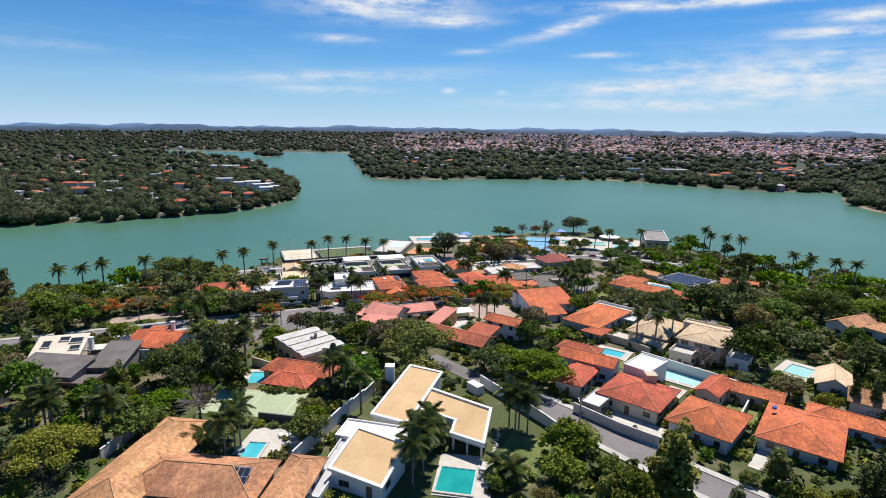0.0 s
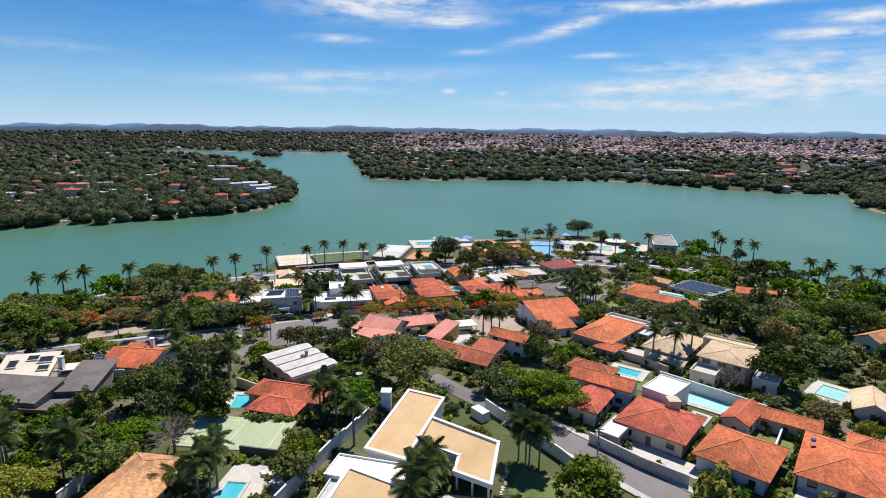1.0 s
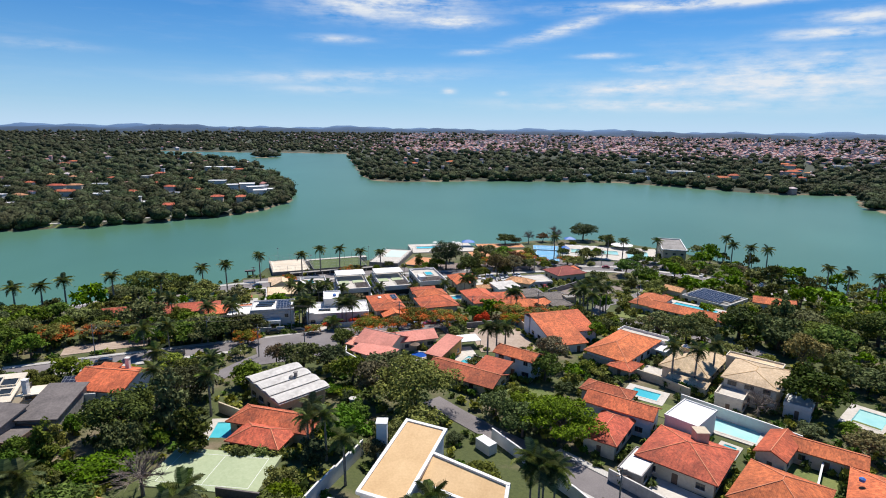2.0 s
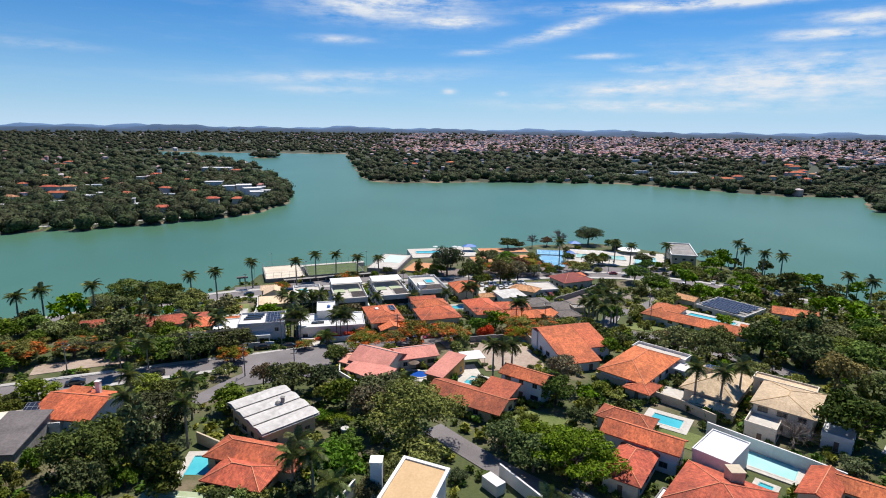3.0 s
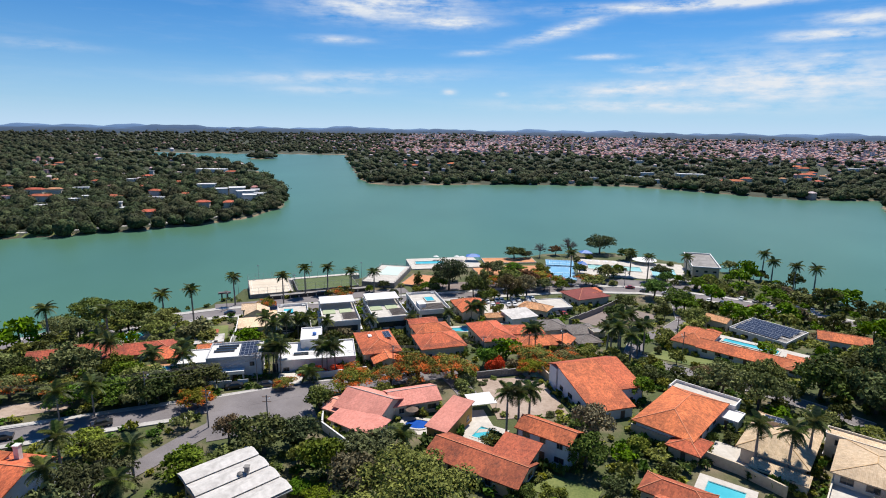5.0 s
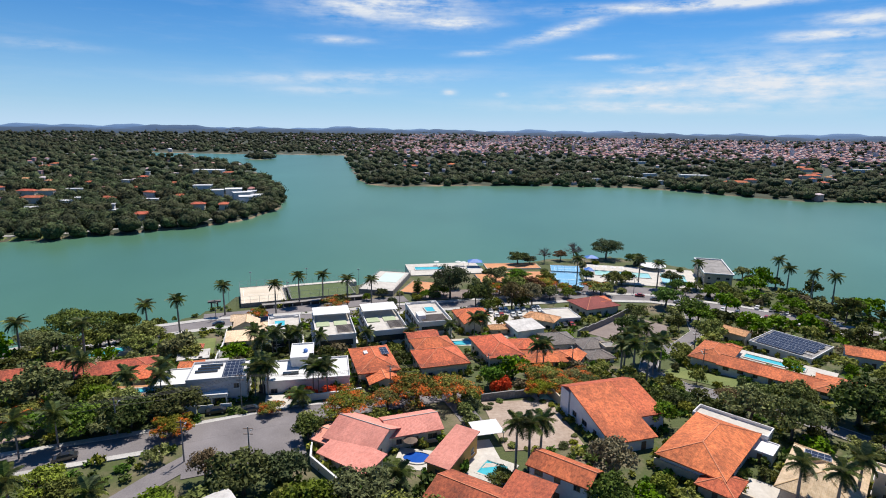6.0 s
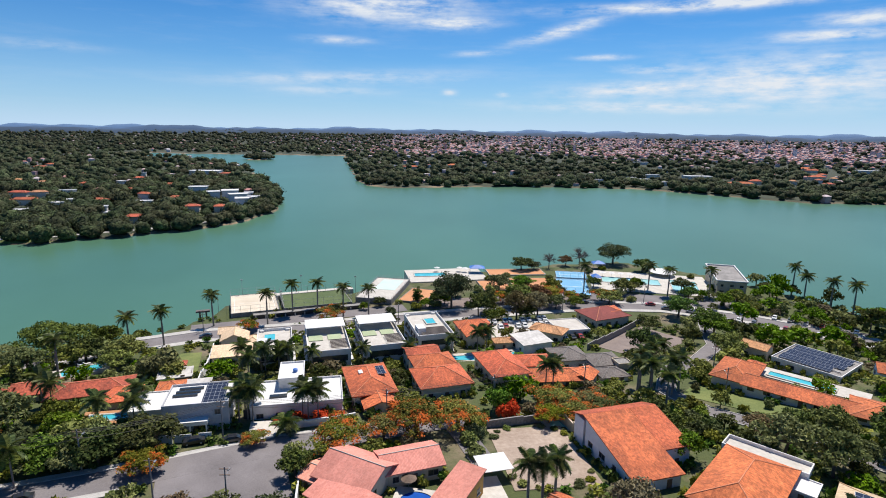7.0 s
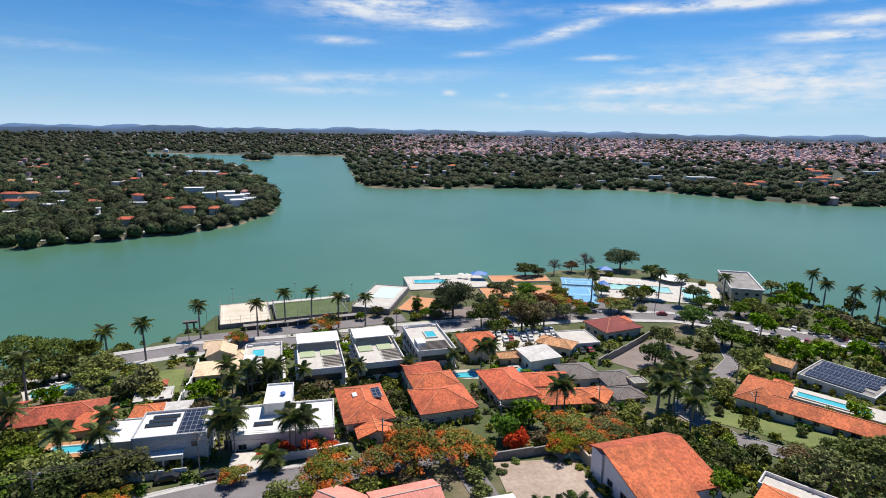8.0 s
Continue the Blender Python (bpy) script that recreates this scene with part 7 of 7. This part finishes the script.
for k, (x, y, rot) in enumerate(((-87, 276, 28), (-54, 192.5, 20), (-46.5, 193.5, 20), (-10, 203.0, 22), (-5, 205, 22), (-2, 206.3, 22), (2.5, 208, 22), (89, 324.5, -8), (94, 319, -20), (103, 315, -30), (-75, 172, 28), (-92, 166, 24), (60, 326, 12), (20, 312, 16))):
    park(2 if k in (0, 1, 2, 10, 11) else k * 3 + k // 2, x, y, rot)
for k in (0, 1, 3, 4, 6, 7, 9, 10, 11, 13, 14, 16, 17, 19, 20, 22, 23):
    park(0 if k % 4 else k % 5, 12.5 + (k % 12) * 2.3 + 0.25 * math.sin(k), 287.5 + (k // 12) * 6.5 + (k % 12) * 0.55, 96 + (k % 3), 8.02, "cars in the yard")
for k in range(16):
    a = radians(-38)
    u, v = -20 + (k % 8) * 5.5, (-6.5 if k < 8 else 6.5)
    if (k * 5) % 7 != 3:
        park(k * 3, 138 + u * math.cos(a) - v * math.sin(a), 298 + u * math.sin(a) + v * math.cos(a), 52, None, "cars under the trees")
for k in range(3):
    park(k * 2, 42 + 3.0 * k, 281 + k * 0.6, 100, None)

# ---- small things by the pools ----
def lounger(x, y, z, rot):
    ob = thing("sun_lounger", pose(x, y, z, 0, 0, rot), "white sun lounger on a pool terrace", "sun lounger", "sun loungers")
    part("mattress", box(-0.32, 0.32, -1.0, 0.35, 0.3, 0.4), M["white"], ob)
    part("backrest", box(-0.32, 0.32, 0.0, 0.75, 0.0, 0.1), M["white"], ob, "", PLACE[ob] @ pose(0, 0.35, 0.32, 38))
    for u in (-0.28, 0.28):
        for v in (-0.9, 0.25):
            part("leg", box(u - 0.03, u + 0.03, v - 0.03, v + 0.03, 0.0, 0.3), M["steel"], ob)


def parasol(x, y, z, r=1.6, mat="white", label="white parasol open on a pole"):
    ob = thing("parasol", pose(x, y, z), label, "parasol", "parasols")
    bm = bmesh.new()
    tube(bm, (0, 0, 0), (0, 0, 2.6), 0.04, 0.03, 6)
    part("pole", bm, M["steel"], ob)
    bm = bmesh.new()
    rim = [bm.verts.new((r * math.cos(k * math.pi / 5), r * math.sin(k * math.pi / 5), 2.15)) for k in range(10)]
    top, under = bm.verts.new((0, 0, 2.75)), bm.verts.new((0, 0, 2.55))
    for k in range(10):
        bm.faces.new((rim[k], rim[(k + 1) % 10], top))
        bm.faces.new((rim[(k + 1) % 10], rim[k], under))
    part("canopy", bm, M[mat], ob)


for x, y, z, rot in ((-30.5, 101.5, 20.75, 20), (-29.2, 101.0, 20.75, 20), (-32.0, 101.8, 20.75, 18), (8.2, 94.0, 18.55, 80), (8.4, 92.0, 18.55, 80), (8.6, 90.0, 18.55, 82), (-107.7, 239.2, 12.9, 130), (-106.6, 240.1, 12.9, 130)):
    lounger(x, y, z, rot)
for k in range(9):
    lounger(80 + k * 2.2, 357.5 - k * 0.5, 6.8, 170)
    if k % 2:
        parasol(79 + k * 2.2, 373.5 - k * 0.5, 6.8)
for x, y in ((6, 378), (9, 377), (-6, 377)):
    parasol(x, y, 7.0)
parasol(114, 377, 6.8, 7.0, "white", "very wide white round canopy on a pole")
parasol(-8.5, 177.6, 17.95, 1.5, "wood", "small thatched parasol by a pool")

# ---- poles and lamps ----
def pole(x, y, tall=9.0, arm=True, rot=0.0):
    ob = thing("utility_pole", pose(x, y, ground_at(x, y), 0, 0, rot), "grey concrete utility pole with cross-arms", "utility pole", "poles along the streets")
    bm = bmesh.new()
    tube(bm, (0, 0, -0.5), (0, 0, tall), 0.17, 0.11, 8)
    part("post", bm, M["concrete"], ob)
    if arm:
        for z in (tall - 0.5, tall - 1.6):
            part("cross_arm", box(-0.9, 0.9, -0.06, 0.06, z, z + 0.12), M["wood"], ob)
        bm = bmesh.new()
        tube(bm, (0, 0, tall - 2.2), (0, 1.6, tall - 1.7), 0.04, 0.035, 6)
        part("lamp_arm", bm, M["steel"], ob)
        part("lamp_head", box(-0.14, 0.14, 1.4, 2.1, tall - 1.75, tall - 1.6), M["steel"], ob)


for x, y in ((-52, 172), (-38.5, 170), (-49, 195), (-15, 202.5), (10, 213.5), (35, 225), (29.5, 108), (43, 92), (56, 80), (-70, 181), (-98, 172), (71, 222), (79, 245), (88, 330), (48, 314), (-90, 281), (-20, 296)):
    pole(x, y)
# cables slung along the street
LINE = [(-98, 172), (-70, 181), (-49, 195), (-15, 202.5), (10, 213.5), (35, 225)]
power_line = thing("power_line", pose(-98, 172, ground_at(-98, 172)), "dark overhead cables slung between street poles", "power line")
for (xa, ya), (xb, yb) in zip(LINE, LINE[1:]):
    for off, hang_at in ((-0.7, 8.65), (0.0, 8.65), (0.7, 8.65), (0.0, 7.2)):
        bm = bmesh.new()
        l = math.hypot(xb - xa, yb - ya)
        ends = [Vector((x - off * (yb - ya) / l, y + off * (xb - xa) / l, ground_at(x, y) + hang_at)) for x, y in ((xa, ya), (xb, yb))]
        sag = [ends[0].lerp(ends[1], k / 8) - Vector((0, 0, 0.9 * (1 - (k / 4 - 1) ** 2))) for k in range(9)]
        loops = [[bm.verts.new(p + Vector((0.035 * u, 0.035 * v, 0.035 * w))) for u, v, w in ((1, -1, 0), (0, 0, 1.3), (-1, 1, 0))] for p in sag]
        for a, b in zip(loops, loops[1:]):
            for k in range(3):
                bm.faces.new((a[k], a[(k + 1) % 3], b[(k + 1) % 3], b[k]))
        part("cable", bm, M["dark"], power_line, "", Matrix.Identity(4))
for x, y in ((-94, 305), (-92, 327), (-70, 311), (-46, 318), (-43, 336), (-68, 336)):
    ob = thing("floodlight_mast", pose(x, y, 8.2), "thin steel floodlight mast beside a pitch", "floodlight", "floodlights round the pitch")
    bm = bmesh.new()
    tube(bm, (0, 0, -1), (0, 0, 6.5), 0.09, 0.06, 6)
    part("post", bm, M["steel"], ob)
    part("lamp_head", box(-0.5, 0.5, -0.12, 0.12, 6.4, 6.8), M["steel"], ob)
for x, y, w in ((15.3, 376.5, 8), (83.4, 390.8, 7), (74.6, 361.3, 4.5)):
    ob = thing("awning", pose(x, y, 7.0), "bright blue peaked awning on posts", "awning", "blue awnings")
    rm, _ = roof_mesh("hip", w, 6, 1.4, 0.1)
    part("canopy", rm, M["bluepaint"], ob, "", PLACE[ob] @ pose(0, 0, 2.8))
    for u in (-w / 2 + 0.3, w / 2 - 0.3):
        for v in (-2.7, 2.7):
            part("post", box(u - 0.06, u + 0.06, v - 0.06, v + 0.06, 0, 2.8), M["steel"], ob)

# ---- across the lake: woods, houses, the town and the hills ----
def far_spots(count, seed, keep, nearest=420, farthest=4300):
    rng2 = np.random.default_rng(seed)
    out = []
    while len(out) < count:
        n = 4000
        ang = rng2.uniform(-0.78, 0.78, n)
        dist = np.exp(rng2.uniform(math.log(nearest), math.log(farthest), n))
        xs, ys = dist * np.sin(ang), dist * np.cos(ang)
        zs = land(xs, ys)
        ok = (zs > 0.25) & (np.interp(xs, SHORE_X, SHORE_Y) - ys < -60)
        ok &= keep(xs, ys, dist, rng2.random(n))
        out += list(zip(xs[ok], ys[ok], zs[ok], dist[ok]))
    return out[:count]


def town_share(xs, ys):
    """How built-up the far side is: dense on the right beyond a belt of woods, scattered elsewhere."""
    belt = ys - np.interp(xs, RIGHT_X, RIGHT_Y)
    dense = ease((belt - 600) / 600) * ease((xs + 260 + 0.06 * ys) / 300)
    hills = 0.3 * ease((ys - 1750) / 300) * (0.14 + 0.86 * ease((xs / ys + 0.30) / 0.2))
    wood = 0.5 + 0.5 * np.sin(xs * 0.012 + 2 * np.sin(ys * 0.006)) * np.cos(ys * 0.009)
    return np.clip(0.012 + np.maximum(dense * (0.5 + 0.5 * wood), hills), 0, 0.97)


def crown_ball(level):
    """Points on a unit ball and its triangles."""
    bm = bmesh.new()
    bmesh.ops.create_icosphere(bm, subdivisions=level, radius=1.0)
    v = np.array([p.co[:] for p in bm.verts])
    f = np.array([[q.index for q in face.verts] for face in bm.faces])
    bm.free()
    return v, f


def far_woods(spots, name, label, seed, level=2, sprays=12):
    """Crowns far off: each a mass of uneven lobes, with loose sprays of leaves round its outline."""
    rng2 = np.random.default_rng(seed)
    unit, tris = crown_ball(level)
    allv, allf, count = [], [], 0
    for x, y, z, dist in spots:
        r = (3.8 + 4.6 * rng2.random() ** 1.5) * (1 + dist / 5000)
        tall = rng2.uniform(0.6, 1.05)
        lobes = rng2.normal(size=(9, 3)) + np.array([0, 0, 0.35])
        lobes /= np.linalg.norm(lobes, axis=1)[:, None]
        swell = (np.maximum(unit @ lobes.T - 0.72, 0) / 0.28 * rng2.uniform(0.12, 0.42, 9)).max(axis=1)
        shape = unit * (0.7 + swell + rng2.uniform(-0.06, 0.06, len(unit)))[:, None]
        shape[:, 2] = np.where(shape[:, 2] < -0.3, -0.3 + 0.4 * (shape[:, 2] + 0.3), shape[:, 2])
        base = np.array([x, y, max(z, 0.3) + r * (0.28 + 0.25 * tall)])
        allv.append(base + shape * r * np.array([1, 1, tall]))
        allf.append(tris + count)
        count += len(unit)
        if sprays:
            u = rng2.normal(size=(sprays, 3))
            u[:, 2] = np.abs(u[:, 2]) - 0.15
            u /= np.linalg.norm(u, axis=1)[:, None]
            bulge = 0.76 + (np.maximum(u @ lobes.T - 0.72, 0) / 0.28 * 0.3).max(axis=1)
            c = base + u * r * np.array([1, 1, tall]) * (bulge * rng2.uniform(0.92, 1.16, sprays))[:, None]
            n = u + rng2.normal(size=(sprays, 3)) * 0.35
            side = np.cross(n, rng2.normal(size=(sprays, 3)))
            side /= np.linalg.norm(side, axis=1)[:, None]
            over = np.cross(n, side)
            over /= np.linalg.norm(over, axis=1)[:, None]
            s = (r * rng2.uniform(0.10, 0.2, sprays) * (90 / (sprays + 30)) ** 0.35)[:, None]
            allv.append(np.stack([c - side * s, c + side * s * 0.8 - over * s * 0.4, c + over * s], 1).reshape(-1, 3))
            allf.append(np.arange(sprays * 3).reshape(-1, 3) + count)
            count += sprays * 3
    v, f = np.concatenate(allv), np.concatenate(allf)
    me = bpy.data.meshes.new(name)
    me.from_pydata(v.tolist(), [], f.tolist())
    me.polygons.foreach_set("use_smooth", [True] * len(f))
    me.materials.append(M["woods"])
    tagged(new(name, me), label, "woods", kind="stuff")


def inside_lots(xs, ys):
    """Plots across the lake that stay clear of trees."""
    ok = np.ones(len(xs), bool)
    for cx, cy, r in LOTS:
        ok &= np.hypot(xs - cx, ys - cy) > r
    return ok


# villas and a road on the far shores
LOTS = [(-213, 640, 1)]


def far_house(x, y, rot, w, d, tall, roof, tiles, wall, label, rise=1.8):
    g = ground_at(x, y)
    h = thing("house", pose(x, y, g, 0, 0, rot), label, "house", "houses across the lake")
    block(h, x, y, rot, w, d, g + tall, roof, rise, tiles, wall, 0.6, sides="")
    LOTS.append((x, y, 0.6 * max(w, d) + 3))
    for k in (8, 17, 26, 36):
        LOTS.append((x * (1 - k / y), y - k, 9.0))


for x, y, rot, w, d in ((-205, 650, 20, 14, 9), (-222, 684, 30, 18, 8), (-200, 662, 12, 9, 7), (-243, 716, 20, 16, 10), (-292, 748, 10, 18, 8), (-256, 702, 25, 12, 8), (-379, 978, 5, 40, 12)):
    far_house(x, y, rot, w * 1.15, d * 1.7, 7.5, "flat", "white", "white", "white flat-roofed villa on the far shore", 0.4)
for x, y, rot, w, d in ((-211, 606, 20, 12, 9), (-236, 604, 10, 14, 8), (-255, 540, 12, 16, 9), (-408, 628, 5, 26, 10), (-450, 676, 0, 20, 9), (-643, 984, 0, 22, 12), (-665, 1042, 0, 20, 12), (-420, 858, 20, 16, 9), (-339, 960, 10, 22, 10)):
    far_house(x, y, rot, w, d, 5.5, "hip", "clay_red", "cream", "low red-tiled house in woods across the lake")
for x, y, rot, w, d in ((428, 1049, -5, 46, 18), (308, 976, 0, 22, 10), (360, 1071, 0, 24, 10), (299, 1005, 5, 20, 9), (794, 1151, -10, 40, 16), (444, 1380, 0, 34, 12)):
    far_house(x, y, rot, w, d, 5.0, "flat", "white", "white", "long white flat-roofed building across the lake", 0.4)
for x, y, rot, w, d in ((439, 925, -8, 36, 12), (483, 967, 0, 18, 10), (619, 1029, 5, 26, 12), (694, 1158, 0, 24, 12), (14, 1250, 10, 20, 12), (706, 1200, 0, 24, 12), (-62, 1180, 0, 18, 10)):
    far_house(x, y, rot, w, d, 5.0, "hip", "clay", "cream", "large red-tiled house in woods across the lake", 2.6)
more = random.Random(77)
spots = far_spots(36, 19, lambda x, y, d, q: (x > -560) & (x < -195) & (y > 540) & (y < 1000) & (y - np.interp(x, LEFT_X, LEFT_Y) > 45) & (np.interp(y, LEFT_EAST_Y, LEFT_EAST_X) - x > 25), 520, 1050) + far_spots(22, 23, lambda x, y, d, q: (x > -120) & (y > 900) & (y < 1250) & (y - np.interp(x, RIGHT_X, RIGHT_Y) > 50), 850, 1300)
for x, y, z, dist in spots:
    if min(math.hypot(x - a, y - b) for a, b, c in LOTS) < 14 or z < 2.0:
        continue
    w, d, style = more.uniform(9, 17), more.uniform(7, 10), more.random()
    g = float(z)
    h = thing("house", pose(x, y, g, 0, 0, 0), "white villa among trees across the lake" if style < 0.45 else "red-tiled house among trees across the lake", "house", "houses across the lake")
    block(h, x, y, more.uniform(-25, 25), w, d, g + more.uniform(4.5, 6.5), "flat" if style < 0.45 else "hip", 0.4 if style < 0.45 else 1.8, "white" if style < 0.3 else "fibre" if style < 0.45 else "clay_red" if style < 0.8 else "clay_old", "white" if style < 0.7 else "cream", 0.5, sides="")
    LOTS.append((x, y, 0.6 * max(w, d) + 2))
    LOTS.append((x * (1 - 10 / y), y - 10, 7.5))
    LOTS.append((x * (1 - 20 / y), y - 20, 7.0))
    LOTS.append((x * (1 - 30 / y), y - 30, 5.0))
road("road", "pale shore road across the lake", [(-330, 458), (-283, 475), (-256, 496), (-230, 514), (-206, 542), (-190, 568), (-178, 600)], 5.0, "kerb", False)
patch("lawn", "bright grass verge along a far shore road", -292, 465.5, 21, 80, 5.0, "lawn", "lawn", 0.15, False)
pool("turquoise pool of a far villa", -213, 640, 20, 16, 7, "pool", "paving", 2.0)
LOTS.append((-213, 640, 14)), LOTS.append((-210, 624, 13)), LOTS.append((-207, 608, 11))
for x, y in ((-330, 458), (-307, 466), (-283, 475), (-270, 486), (-256, 496), (-243, 505), (-230, 514), (-218, 528), (-206, 542), (-198, 555), (-190, 568)):
    LOTS.append((x, y, 8.5))

for k in range(11):
    LOTS.append((-130 + 12 * k, float(np.interp(-130 + 12 * k, RIGHT_X, RIGHT_Y)) + 6, 10.0 if k % 4 else 6.0))

far_woods(far_spots(2100, 3, lambda x, y, d, q: (q > town_share(x, y)) & (d < 960) & inside_lots(x, y), 420, 960), "woods", "dense dark green woods on the far shores", 4, 2, 84)
far_woods(far_spots(3300, 11, lambda x, y, d, q: (q > town_share(x, y)) & inside_lots(x, y), 940, 2400), "woods", "dense woods beyond the lake", 12, 2, 34)
far_woods(far_spots(4600, 5, lambda x, y, d, q: q > town_share(x, y), 2000, 4300), "woods", "distant woods on rising ground", 6, 1, 14)
far_woods([(-450 + 33 * math.cos(k * 2.4) * math.sqrt((k + 0.5) / 40), 1462 + 23 * math.sin(k * 2.4) * math.sqrt((k + 0.5) / 40), 1.5, 1500) for k in range(40)], "woods", "dense round trees on an islet", 13, 2, 60)


def far_town(spots, seed):
    rng2 = random.Random(seed)
    wv, wf, rv, rf = [], [], [], []
    for x, y, z, dist in spots:
        w, d = rng2.uniform(4.8, 9.5), rng2.uniform(4.8, 9)
        hh = rng2.choice((3.2, 3.5, 6.2, 6.5)) if rng2.random() < 0.985 or dist < 1900 or x < 0 else rng2.uniform(12, 24)
        a = rng2.uniform(-0.6, 0.6)
        ca, sa = math.cos(a), math.sin(a)
        corners = [(-w / 2, -d / 2), (w / 2, -d / 2), (w / 2, d / 2), (-w / 2, d / 2)]
        i = len(wv)
        for zz in (z - 1.5, z + hh):
            wv += [(x + u * ca - v * sa, y + u * sa + v * ca, zz) for u, v in corners]
        wf += [(i + k, i + (k + 1) % 4, i + 4 + (k + 1) % 4, i + 4 + k) for k in range(4)]
        j = len(rv)
        e = 1.08
        rv += [(x + u * e * ca - v * e * sa, y + u * e * sa + v * e * ca, z + hh) for u, v in corners]
        if hh > 10 or rng2.random() < 0.35:
            rv += [(px, py, pz + 0.4) for px, py, pz in rv[j:j + 4]]
            rf += [(j + k, j + (k + 1) % 4, j + 4 + (k + 1) % 4, j + 4 + k) for k in range(4)] + [(j + 4, j + 5, j + 6, j + 7)]
        else:
            rv += [(x - 0.25 * w * ca, y - 0.25 * w * sa, z + hh + 1.8), (x + 0.25 * w * ca, y + 0.25 * w * sa, z + hh + 1.8)]
            rf += [(j, j + 1, j + 5, j + 4), (j + 1, j + 2, j + 5), (j + 2, j + 3, j + 4, j + 5), (j + 3, j, j + 4)]
    for name, v, f, mat, label in (("town_walls", wv, wf, "town_wall", "pale and brick walls of a distant town"), ("town_roofs", rv, rf, "town_roof", "terracotta and grey roofs of a distant town")):
        me = bpy.data.meshes.new(name)
        me.from_pydata(v, [], f)
        me.materials.append(M[mat])
        tagged(new(name, me), label, "town", kind="stuff")


far_town(far_spots(10600, 8, lambda x, y, d, q: (q < town_share(x, y)) & inside_lots(x, y), 700, 3900), 9)

# blue hills at the end of sight; haze is put into each ridge's colour
hill_mats = {}
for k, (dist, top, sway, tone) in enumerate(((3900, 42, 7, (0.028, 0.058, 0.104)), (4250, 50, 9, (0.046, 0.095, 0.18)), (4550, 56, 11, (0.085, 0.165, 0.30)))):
    mat = surface("haze_blue_hills", tuple(c * 0.85 for c in tone), tone, 0.02, 0.004, 0.95, 0.2, world_space=True)
    verts, faces = [], []
    n = 220
    for i in range(n):
        a = -0.86 + 1.72 * i / (n - 1)
        x, y = dist * math.sin(a), dist * math.cos(a)
        crest = top + 6 + (16 * math.exp(-((a + 0.176) / 0.03) ** 2) if k == 1 else 0) + (9 * math.exp(-((a + 0.43) / 0.05) ** 2) if k == 1 else 0) + sway * (0.6 * math.sin(a * 17 + k * 2.1) + 0.5 * math.sin(a * 41 + k) + 0.4 * math.sin(a * 97 + 3 * k) + 0.22 * math.sin(a * 211 + 5 * k))
        for back, z in ((-120, 5), (-60, crest * 0.75), (0, crest), (60, crest * 0.9), (120, 5)):
            verts.append((x + back * math.sin(a), y + back * math.cos(a), z))
    for i in range(n - 1):
        for q in range(4):
            faces.append((i * 5 + q, (i + 1) * 5 + q, (i + 1) * 5 + q + 1, i * 5 + q + 1))
    me = bpy.data.meshes.new("backdrop")
    me.from_pydata(verts, [], faces)
    me.polygons.foreach_set("use_smooth", [True] * len(faces))
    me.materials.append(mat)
    tagged(new("backdrop_hills", me), "low wooded hills tinted blue for distance haze", "hills", kind="structure")

# the patterns that the copies were made from
for ob in [o for o in list(PALMS.values()) + [t[0] for t in TREES.values()] + CARS]:
    for o in (*ob.children_recursive, ob):
        bpy.data.objects.remove(o)
